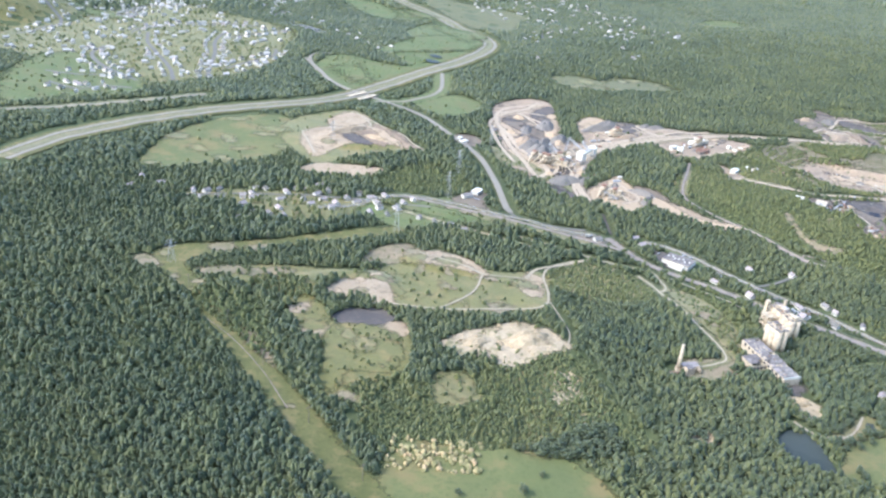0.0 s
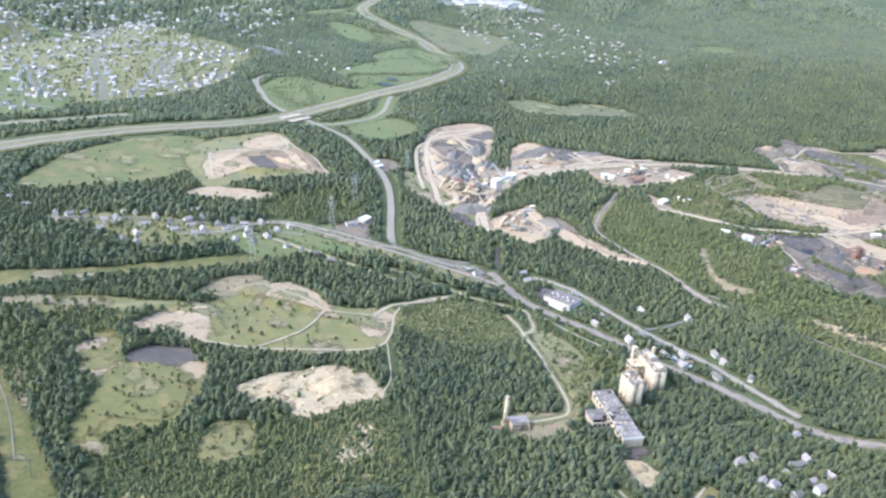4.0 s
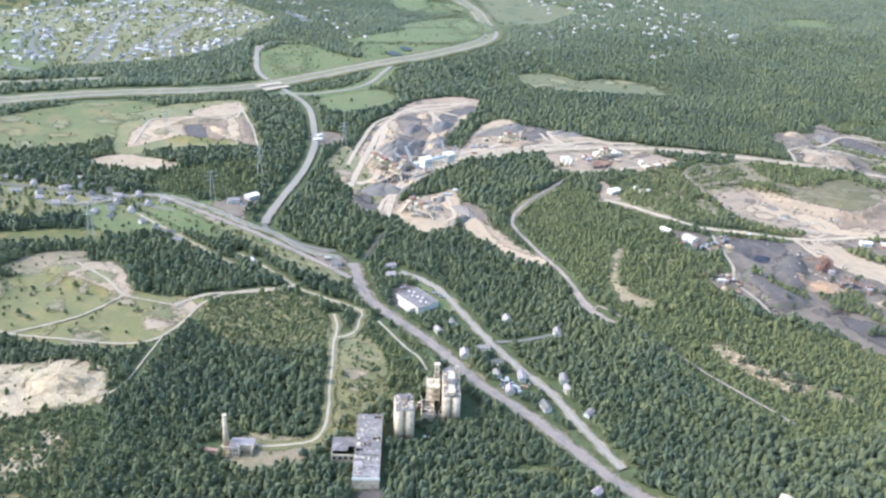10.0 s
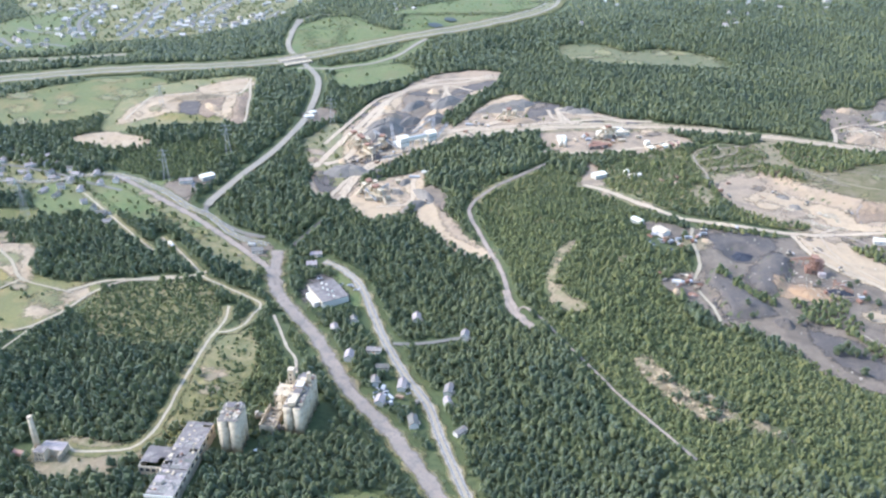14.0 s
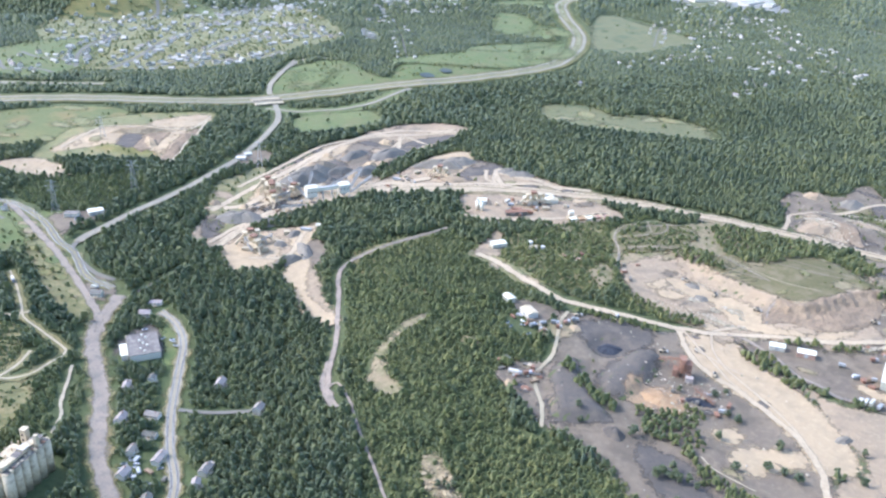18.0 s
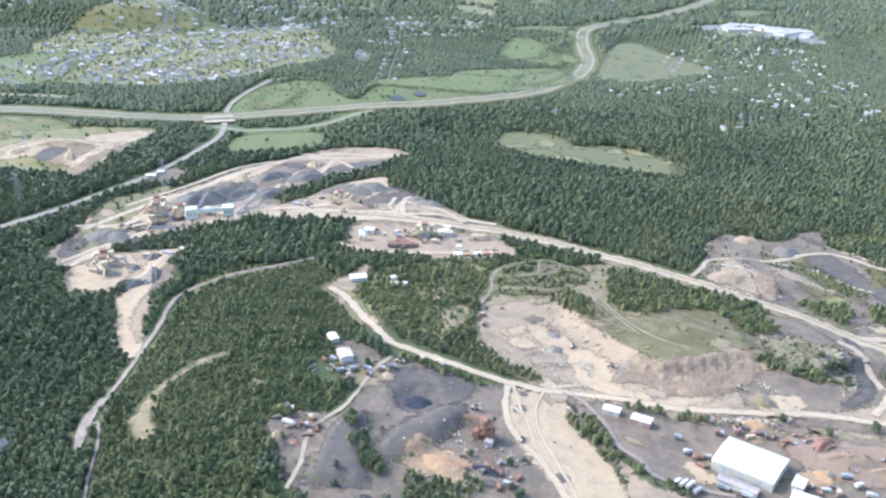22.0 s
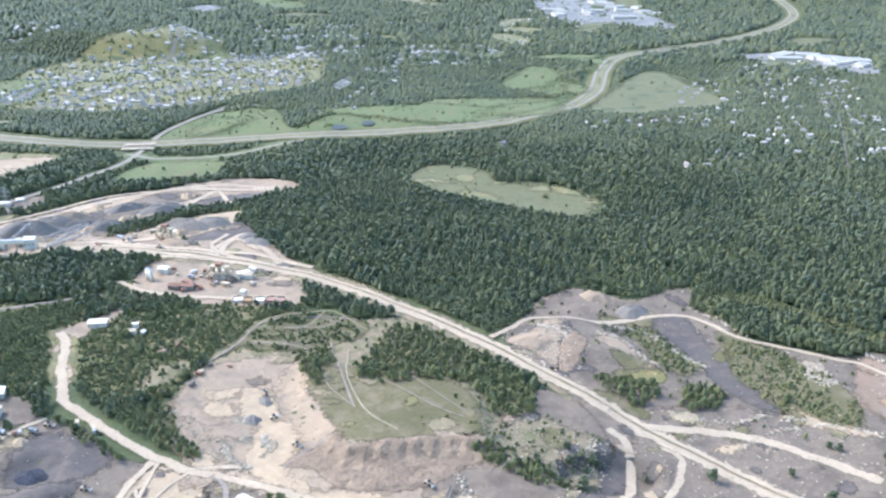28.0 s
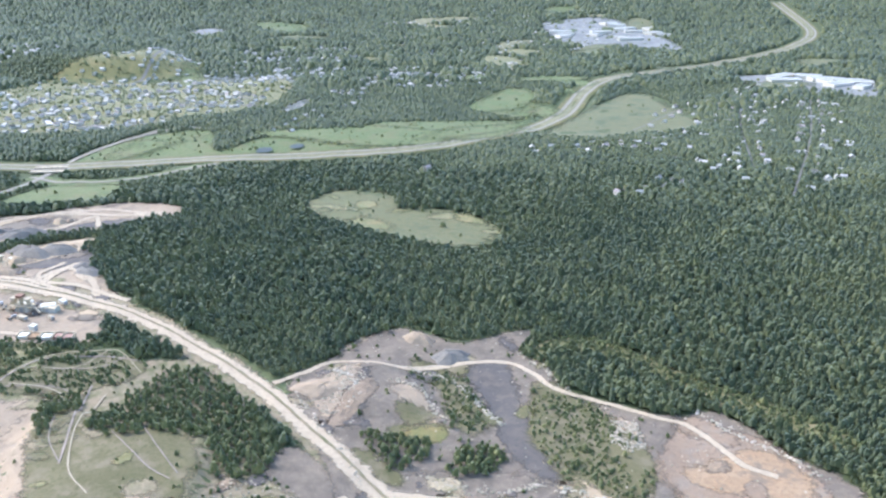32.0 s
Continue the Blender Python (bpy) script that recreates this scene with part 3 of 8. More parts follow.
    ("ruinbare", "soil", 0, [(298, 816), (298, 822), (315, 827), (320, 818), (309, 810)]),
    ("trackscrub", "drygrass", 0.6, [(152, 858), (165, 895), (222, 929), (256, 903), (273, 851), (229, 825), (187, 828)]),
    ("roadlawn", "lawn", 0.1, [(-76, 1029), (-49, 1059), (29, 1018), (18, 996), (-17, 982)]),
    ("roadlawn", "lawn", 0.2, [(-38, 1066), (-26, 1087), (78, 1044), (99, 1015), (74, 1010)]),
    ("boilerbare", "scrubsoil", 0.15, [(252, 710), (267, 719), (313, 731), (314, 714), (285, 685), (263, 689)]),
    ("meadow_e", "grass", 0.14, [(-79, 707), (-57, 728), (-14, 725), (-3, 688), (-12, 654), (-48, 646), (-58, 614), (-74, 627), (-75, 660)]),
    ("meadow_f", "drygrass", 0.1, [(27, 650), (54, 665), (63, 635), (45, 616)]),
    ("cutbare", "scrubsoil", 0, [(-147, 690), (-137, 686), (-113, 648), (-118, 643)]),
    ("outcrop", "chalk", 0, [(349, 674), (371, 674), (375, 650), (363, 637), (351, 644)]),
    ("dirtslope", "browndirt", 0, [(963, 1709), (988, 1720), (1015, 1726), (1051, 1706), (1075, 1684), (1086, 1662), (1070, 1646), (1046, 1621), (1023, 1623), (994, 1638), (970, 1669)]),
    ("dirtslope", "browndirt", 0, [(955, 1706), (962, 1726), (999, 1715), (999, 1699), (976, 1693)]),
    ("cinderband", "cinder", 0, [(753, 1578), (761, 1581), (793, 1553), (806, 1530), (800, 1516), (786, 1540)]),
    ("hollowgrass", "grass", 0.1, [(838, 1548), (847, 1568), (859, 1571), (866, 1561), (853, 1545)]),
    ("ledgeweeds", "heath", 0.45, [(840, 1500), (845, 1514), (880, 1514), (885, 1506), (871, 1497)]),
    ("ledgeochre", "sandstone", 0, [(887, 1526), (902, 1540), (913, 1535), (903, 1520)]),
    ("sandslope", "sandy", 0, [(995, 1654), (1002, 1672), (1005, 1690), (1020, 1712), (1042, 1713), (1064, 1697), (1060, 1674), (1033, 1656), (1007, 1647)]),
    ("greenslope", "heath", 0.5, [(859, 1673), (881, 1680), (929, 1670), (977, 1649), (996, 1611), (967, 1606), (932, 1604), (897, 1618)]),
    # fields at random places, added to lighten the distance in place of haze
    ("farfield", "tan", 0.08, [(-636, 3774), (-674, 3712), (-671, 3589), (-630, 3528), (-592, 3590), (-595, 3714)]),
    ("farfield", "grass", 0.08, [(-1290, 3598), (-1352, 3634), (-1444, 3606), (-1475, 3542), (-1413, 3505), (-1321, 3534)]),
    ("farfield", "drygrass", 0.08, [(-1538, 3730), (-1564, 3659), (-1529, 3544), (-1467, 3500), (-1440, 3572), (-1476, 3686)]),
    ("farfield", "lawn", 0.08, [(896, 3816), (847, 3841), (752, 3837), (706, 3807), (754, 3781), (850, 3786)]),
    ("farfield", "drygrass", 0.08, [(-1726, 3084), (-1752, 3056), (-1759, 2995), (-1740, 2961), (-1714, 2990), (-1707, 3051)]),
    ("farfield", "lawn", 0.08, [(-184, 3032), (-215, 3065), (-276, 3064), (-306, 3031), (-275, 2998), (-214, 2999)]),
    ("farfield", "grass", 0.08, [(-733, 3235), (-705, 3151), (-591, 3088), (-505, 3110), (-533, 3194), (-647, 3257)]),
    ("farfield", "drygrass", 0.08, [(-1066, 3134), (-1058, 3094), (-1009, 3050), (-968, 3046), (-976, 3086), (-1025, 3130)]),
    ("farfield", "tan", 0.08, [(-1623, 3233), (-1629, 3201), (-1604, 3163), (-1572, 3156), (-1566, 3187), (-1592, 3226)]),
    ("farfield", "lawn", 0.08, [(-1286, 4325), (-1356, 4305), (-1382, 4227), (-1338, 4169), (-1269, 4189), (-1242, 4267)]),
    ("farfield", "lawn", 0.08, [(-258, 3120), (-315, 3098), (-371, 3015), (-370, 2953), (-313, 2976), (-257, 3059)]),
    ("farfield", "lawn", 0.08, [(847, 4004), (813, 4026), (765, 4010), (751, 3972), (785, 3951), (833, 3966)]),
    ("farfield", "tan", 0.08, [(-600, 3628), (-628, 3577), (-625, 3476), (-595, 3426), (-567, 3477), (-570, 3579)]),
    ("farfield", "grass", 0.08, [(-650, 3352), (-688, 3412), (-764, 3412), (-801, 3352), (-763, 3292), (-688, 3292)]),
    ("farfield", "lawn", 0.08, [(876, 2787), (827, 2741), (845, 2687), (911, 2679), (960, 2725), (942, 2779)]),
    ("farfield", "grass", 0.08, [(-1809, 3023), (-1816, 2978), (-1789, 2903), (-1755, 2873), (-1747, 2918), (-1774, 2993)]),
    ("farfield", "grass", 0.08, [(-760, 2829), (-791, 2874), (-850, 2871), (-877, 2823), (-845, 2778), (-787, 2781)]),
    ("farfield", "drygrass", 0.08, [(-888, 3593), (-913, 3522), (-884, 3399), (-830, 3347), (-805, 3418), (-834, 3541)]),
    ("farfield", "tan", 0.08, [(-1301, 3047), (-1382, 3042), (-1468, 2956), (-1474, 2876), (-1393, 2881), (-1307, 2967)]),
    ("farfield", "drygrass", 0.08, [(-1425, 3853), (-1486, 3828), (-1517, 3743), (-1487, 3684), (-1426, 3710), (-1395, 3794)]),
    ("farfield", "tan", 0.08, [(-259, 3422), (-237, 3396), (-188, 3390), (-161, 3410), (-182, 3436), (-231, 3442)]),
    ("farfield", "tan", 0.08, [(173, 3443), (115, 3406), (113, 3328), (169, 3287), (227, 3325), (229, 3403)]),
    ("farfield", "lawn", 0.08, [(678, 4406), (654, 4365), (678, 4319), (725, 4315), (749, 4357), (725, 4402)]),
    ("farfield", "drygrass", 0.08, [(-1076, 4303), (-1112, 4296), (-1151, 4252), (-1154, 4215), (-1118, 4222), (-1079, 4266)]),
    ("farfield", "lawn", 0.08, [(-1267, 2784), (-1238, 2739), (-1173, 2734), (-1137, 2773), (-1166, 2818), (-1231, 2824)]),
    ("farfield", "tan", 0.08, [(-958, 4320), (-961, 4240), (-888, 4134), (-813, 4108), (-810, 4188), (-883, 4294)]),
    ("golf_a", "lawn", 0.15, [(-46, 2208), (-53, 2383), (11, 2571), (148, 2376), (118, 2190), (58, 2105)]),
    ("golf_b", "lawn", 0.1, [(-194, 2622), (-276, 2832), (-175, 2820), (-79, 2661), (-112, 2557)]),
    ("golf_c", "lawn", 0.1, [(-40, 2639), (-89, 2754), (-6, 2714), (22, 2638)]),
    ("golf_d", "lawn", 0.12, [(-474, 2846), (-509, 2953), (-439, 2925), (-414, 2843)]),
    ("far_tan", "tan", 0.1, [(-17, 3806), (50, 3884), (138, 3882), (83, 3688)]),
    ("far_tan_b", "lawn", 0.1, [(-141, 2921), (-114, 2828), (-184, 2940)]),
    ("hilltop", "lawn", 0.1, [(-932, 2264), (-1048, 2387), (-788, 2265), (-712, 2197), (-788, 2192)]),
    ("fargreen_b", "lawn", 0.2, [(-1867, 3072), (-1797, 3171), (-1623, 3175), (-1540, 3036), (-1700, 2984)]),
    ("farschool", "pale", 0.05, [(-1809, 2759), (-1839, 2883), (-1690, 2840), (-1666, 2721)]),
    ("roadfield", "lawn", 0.08, [(-135, 1757), (-197, 1846), (-164, 1863), (-157, 1885), (-178, 1969), (-136, 1938), (-127, 1851), (-106, 1757)]),
    ("wetpond", "water", 0, [(-11, 1948), (-1, 1970), (31, 1952), (19, 1926)]),
    ("wetpond_b", "water", 0, [(-7, 2005), (10, 2033), (41, 2009), (31, 1979)]),
    ("school", "pale", 0.05, [(-269, 2158), (-368, 2280), (-329, 2271), (-250, 2188)]),
    ("green_e", "lawn", 0.1, [(-114, 1998), (-59, 2145), (60, 2304), (150, 2230), (113, 2119)]),
    ("green_f", "lawn", 0.1, [(109, 2168), (38, 2364), (0, 2607), (47, 2564), (113, 2343)]),
]
THICKETS = [
    [(826, 1378), (845, 1385), (883, 1398), (893, 1396), (874, 1384), (841, 1372)],
    [(624, 1254), (630, 1266), (669, 1253), (710, 1248), (714, 1237), (702, 1232), (666, 1230), (646, 1220)],
    [(-164, 795), (-135, 816), (-104, 800), (-101, 775), (-135, 768), (-158, 775)],
    [(-27, 774), (-15, 778), (-11, 758), (-21, 750)],
    [(-206, 774), (-151, 756), (-130, 711), (-122, 652), (-156, 684), (-201, 735)],
    [(822, 1524), (839, 1536), (861, 1553), (876, 1537), (871, 1516), (850, 1514)],
    [(886, 1550), (883, 1577), (898, 1584), (913, 1571), (899, 1541)],
    [(762, 1255), (795, 1267), (827, 1273), (828, 1268), (795, 1258), (765, 1250)],
    [(825, 1373), (842, 1386), (881, 1391), (893, 1393), (889, 1381), (852, 1374)],
    [(561, 1391), (575, 1449), (600, 1452), (582, 1397)],
    [(747, 1211), (753, 1221), (770, 1219), (785, 1211), (790, 1203), (774, 1199), (754, 1204)],
    [(781, 1190), (796, 1197), (803, 1190), (793, 1185)],
    [(635, 1099), (641, 1104), (660, 1093), (684, 1086), (687, 1074), (676, 1070), (660, 1077)],
    [(700, 1081), (707, 1094), (726, 1095), (730, 1110), (741, 1110), (742, 1092), (750, 1075), (762, 1051), (790, 1032), (818, 1036), (799, 1016), (770, 1021), (737, 1059), (716, 1058)],
    [(588, 1206), (609, 1209), (640, 1206), (673, 1211), (676, 1204), (645, 1198), (616, 1196), (597, 1195)],
    [(640, 1226), (660, 1236), (690, 1240), (712, 1241), (706, 1234), (680, 1231)],
    [(728, 1248), (758, 1252), (784, 1256), (786, 1253), (758, 1248)],
    [(697, 1383), (676, 1426), (658, 1473), (686, 1489), (756, 1483), (803, 1470), (828, 1440), (813, 1419), (782, 1431), (748, 1410), (734, 1386)],
    [(643, 1371), (645, 1399), (664, 1399), (694, 1358), (688, 1354)],
]
TOWNS = {
    "town_a": [(-749, 2221), (-1264, 2643), (-1237, 2894), (-975, 2910), (-543, 2484), (-623, 2403)],
    "town_b": [(-1266, 1881), (-1597, 2009), (-1476, 2190), (-1131, 2027)],
    "town_c": [(-473, 2535), (-666, 2761), (-607, 3033), (-652, 3366), (-422, 3017), (-352, 2742)],
    "town_d": [(-588, 3417), (-802, 3996), (-1470, 4083), (-1792, 3715), (-1264, 3124), (-876, 2957), (-661, 3134)],
    "town_e": [(343, 2457), (86, 3339), (259, 3480), (637, 2741), (734, 2454), (609, 2391)],
}
YOUNG = [
    [(387, 1191), (415, 1286), (488, 1263), (555, 1212), (620, 1101), (603, 1061), (644, 1011), (706, 1005), (816, 967), (817, 926), (654, 848), (544, 953), (485, 1010), (412, 1116)],
    [(-52, 626), (-11, 649), (49, 648), (96, 701), (161, 700), (192, 604), (200, 563), (8, 533)],
    [(290, 868), (317, 905), (359, 868), (361, 780), (315, 806)],
    [(-60, 1150), (0, 1240), (60, 1210), (70, 1130), (30, 1110), (-30, 1115)],
    [(151, 860), (165, 905), (223, 926), (257, 900), (270, 851), (228, 827), (186, 831)],
]
WEDGE = [(-340, 400), (430, 480), (660, 640), (820, 850), (960, 1080), (1180, 1560), (1250, 1760), (1900, 3400), (1700, 4700),
         (-400, 6000), (-2200, 4700), (-3600, 3000), (-2400, 2000), (-1400, 1700), (-760, 1300)]


def smooth(k):
    k = np.clip(k, 0, 1)
    return k * k * (3 - 2 * k)


def plateau(x, y, cx, cy, rx, ry, turn, edge):
    """1 inside an ellipse, 0 outside, with a slope of relative width edge."""
    c, s = math.cos(radians(turn)), math.sin(radians(turn))
    u, v = (x - cx) * c + (y - cy) * s, (y - cy) * c - (x - cx) * s
    return smooth((1 + edge - np.hypot(u / rx, v / ry)) / edge)


RELIEF = [  # hills and pits: centre, half axes, turn, edge, height
    (510, 1115, 60, 40, -50, 1.2, 5),
    (-69, 812, 36, 22, 20, 0.9, 4),
    (34, 890, 34, 16, -10, 0.9, 4),
    (905, 1425, 28, 16, 60, 0.5, -9),
    (815, 1610, 40, 26, 20, 0.8, -4),
    (700, 1295, 45, 50, -20, 0.7, -2),
    (780, 1570, 30, 24, 0, 0.9, 5),
    (-90, 1360, 60, 40, 20, 0.5, 5),
    (-1180, 2130, 190, 120, 30, 1.0, 55),
    (-330, 560, 170, 200, 0, 1.2, 10),
]


BANKS = [  # benches and scarps: outline of the top, width of the slope, height
    ([(671, 1373), (711, 1394), (740, 1417), (776, 1429), (815, 1398), (831, 1383), (815, 1372), (801, 1354), (787, 1334), (773, 1318), (757, 1320), (734, 1330), (699, 1342)], 17, 7),
    ([(637, 1078), (631, 1106), (636, 1116), (650, 1088), (669, 1070), (679, 1063), (654, 1049), (647, 1062)], 7, 5.5),
    ([(679, 1162), (673, 1142), (669, 1116), (673, 1096), (682, 1100), (685, 1130), (687, 1160)], 9, 6),
    ([(640, 1154), (642, 1168), (651, 1172), (660, 1166), (656, 1153), (647, 1149)], 11, -4),
]


def height(x, y):
    x, y = np.asarray(x, float), np.asarray(y, float)
    top, low = np.zeros(x.shape), np.zeros(x.shape)
    for a, b, z in HEIGHTS:
        w = 1 / ((x - a) ** 2 + (y - b) ** 2 + 8100) ** 2
        top, low = top + w * z, low + w
    h = top / low + 95 * smooth((np.hypot(x - 1255, y - 1207) - 3500) / 1350)
    for cx, cy, rx, ry, turn, edge, lift in RELIEF:
        h = h + lift * plateau(x, y, cx, cy, rx, ry, turn, edge)
    for top_line, slope, lift in BANKS:
        a = np.array(top_line)
        near = (x > a[:, 0].min() - slope) & (x < a[:, 0].max() + slope) & (y > a[:, 1].min() - slope) & (y < a[:, 1].max() + slope)
        if near.any():
            u, v = x[near], y[near]
            far_off = np.where(inside(u, v, top_line), 0, gap(u, v, top_line, True) + 0.16 * slope * np.sin(u / 3.1) * np.sin(v / 2.7 + u / 9))
            h[near] += lift * smooth(1 - far_off / slope)
    h = h + 0.8 * np.sin(x / 37 + 1.3 * np.sin(y / 53)) * np.sin(y / 41 + 0.7) + 0.4 * np.sin(x / 13 + y / 17)
    return h


def hz(x, y):
    return float(height(np.array([x]), np.array([y]))[0])


def inside(px, py, poly):
    hit = np.zeros(px.shape, bool)
    n = len(poly)
    for i in range(n):
        x0, y0 = poly[i]
        x1, y1 = poly[(i + 1) % n]
        if y0 == y1:
            continue
        cross = (y0 > py) != (y1 > py)
        hit ^= cross & (px < (x1 - x0) * (py - y0) / (y1 - y0) + x0)
    return hit


def gap(px, py, line, closed=False):
    """Distance from points to a polyline."""
    best = np.full(px.shape, 1e9)
    n = len(line)
    for i in range(n if closed else n - 1):
        x0, y0 = line[i]
        x1, y1 = line[(i + 1) % n]
        dx, dy = x1 - x0, y1 - y0
        k = np.clip(((px - x0) * dx + (py - y0) * dy) / max(dx * dx + dy * dy, 1e-6), 0, 1)
        best = np.minimum(best, np.hypot(px - x0 - k * dx, py - y0 - k * dy))
    return best


def rounded(points, step=8.0, closed=False):
    """A Catmull-Rom curve through the points."""
    p = [Vector((*q[:2], 0)) for q in points]
    p = [p[-1], *p, p[0], p[1]] if closed else [2 * p[0] - p[1], *p, 2 * p[-1] - p[-2]]
    out = []
    for a, b, c, d in zip(p, p[1:], p[2:], p[3:]):
        n = max(2, int((c - b).length / step))
        for i in range(n):
            t = i / n
            q = 0.5 * ((2 * b) + (c - a) * t + (2 * a - 5 * b + 4 * c - d) * t * t + (3 * b - a - 3 * c + d) * t ** 3)
            out.append((q.x, q.y))
    if not closed:
        out.append((p[-2].x, p[-2].y))
    return out


def wobble(x, y, amount, scale):
    return amount * (np.sin(x / scale + 2.1 * np.sin(y / scale * 0.7)) + np.sin(y / scale * 1.3 + 1.7 * np.sin(x / scale * 0.9))
                     + 0.6 * np.sin(x / scale * 3.1 + y / scale * 2.3)) / 2


# ---- materials ----
def material(name, colours, fine=0.5, broad=0.03, rough=0.9, bump=0.3, metal=0.0, spec=0.3, sheen=0.0, island=0.0, pick=0.0, mid=0.0, thinness=0.0, soft=False):
    """Three colours mixed by noise at two scales (per metre), with relief. island, pick: variation by piece or object."""
    m = bpy.data.materials.new(name)
    m.use_nodes = True
    n, l = m.node_tree.nodes, m.node_tree.links
    bsdf = n["Principled BSDF"]
    bsdf.inputs["Roughness"].default_value = rough
    bsdf.inputs["Metallic"].default_value = metal
    bsdf.inputs["Specular IOR Level"].default_value = spec
    # tinted sheen pales leaves and grass at grazing angles, standing in for haze
    if sheen:
        bsdf.inputs["Sheen Weight"].default_value = sheen
        bsdf.inputs["Sheen Roughness"].default_value = 0.6
        bsdf.inputs["Sheen Tint"].default_value = (0.92, 1.0, 0.88, 1)
    at = n.new("ShaderNodeTexCoord").outputs["Object"]

    def grain(scale, detail):
        t = n.new("ShaderNodeTexNoise")
        t.inputs["Scale"].default_value, t.inputs["Detail"].default_value, t.inputs["Roughness"].default_value = scale, detail, 0.62
        l.new(at, t.inputs["Vector"])
        return t.outputs["Fac"]

    def mix(fac, a, b, lo, hi):
        r = n.new("ShaderNodeMapRange")
        r.inputs["From Min"].default_value, r.inputs["From Max"].default_value = lo, hi
        l.new(fac, r.inputs["Value"])
        x = n.new("ShaderNodeMix")
        x.data_type = "RGBA"
        l.new(r.outputs[0], x.inputs["Factor"])
        for v, s in ((a, x.inputs["A"]), (b, x.inputs["B"])):
            if isinstance(v, tuple):
                s.default_value = (*v, 1)
            else:
                l.new(v, s)
        return x.outputs["Result"]

    small, large = grain(fine, 5), grain(broad, 4)
    col = mix(large, colours[0], colours[1], 0.36, 0.64)
    col = mix(small, col, colours[2], 0.48, 0.68)
    if mid:
        col = mix(grain(mid, 3), col, colours[3], 0.5, 0.66)
    for source, amount in (("Random Per Island", island), ("Random", pick)):
        if amount:
            g = n.new("ShaderNodeNewGeometry" if source.startswith("Random Per") else "ShaderNodeObjectInfo")
            h = n.new("ShaderNodeHueSaturation")
            v = n.new("ShaderNodeMapRange")
            v.inputs["To Min"].default_value, v.inputs["To Max"].default_value = 1 - amount, 1 + amount
            l.new(g.outputs[source], v.inputs["Value"])
            l.new(v.outputs[0], h.inputs["Value"])
            w = n.new("ShaderNodeMapRange")
            w.inputs["To Min"].default_value, w.inputs["To Max"].default_value = 0.5 + 0.07 * amount, 0.5 - 0.05 * amount
            l.new(g.outputs[source], w.inputs["Value"])
            l.new(w.outputs[0], h.inputs["Hue"])
            l.new(col, h.inputs["Color"])
            col = h.outputs["Color"]
    l.new(col, bsdf.inputs["Base Color"])
    if bump:
        b = n.new("ShaderNodeBump")
        b.inputs["Strength"].default_value, b.inputs["Distance"].default_value = bump, 0.5 / max(fine, 0.2)
        l.new(small, b.inputs["Height"])
        l.new(b.outputs[0], bsdf.inputs["Normal"])
    if soft:  # a ragged edge: the attribute "inner" runs from 0 outside to 1 inside
        a = n.new("ShaderNodeAttribute")
        a.attribute_name = "inner"
        total = n.new("ShaderNodeMath")
        total.operation = "MULTIPLY_ADD"
        blend = n.new("ShaderNodeMix")
        blend.inputs["Factor"].default_value = 0.45
        l.new(grain(0.13, 4), blend.inputs["A"])
        l.new(small, blend.inputs["B"])
        l.new(blend.outputs["Result"], total.inputs[0])
        total.inputs[1].default_value = 2.2
        l.new(a.outputs["Fac"], total.inputs[2])
        r = n.new("ShaderNodeMapRange")
        r.inputs["From Min"].default_value, r.inputs["From Max"].default_value = 1.42, 1.78
        l.new(total.outputs[0], r.inputs["Value"])
        clear_bsdf, add = n.new("ShaderNodeBsdfTransparent"), n.new("ShaderNodeMixShader")
        l.new(r.outputs[0], add.inputs[0])
        l.new(clear_bsdf.outputs[0], add.inputs[1])
        l.new(bsdf.outputs[0], add.inputs[2])
        l.new(add.outputs[0], n["Material Output"].inputs["Surface"])
    if thinness:  # leaves let some light through
        thin, add = n.new("ShaderNodeBsdfTranslucent"), n.new("ShaderNodeMixShader")
        l.new(col, thin.inputs["Color"])
        add.inputs[0].default_value = thinness
        l.new(bsdf.outputs[0], add.inputs[1])
        l.new(thin.outputs[0], add.inputs[2])
        l.new(add.outputs[0], n["Material Output"].inputs["Surface"])
    return m


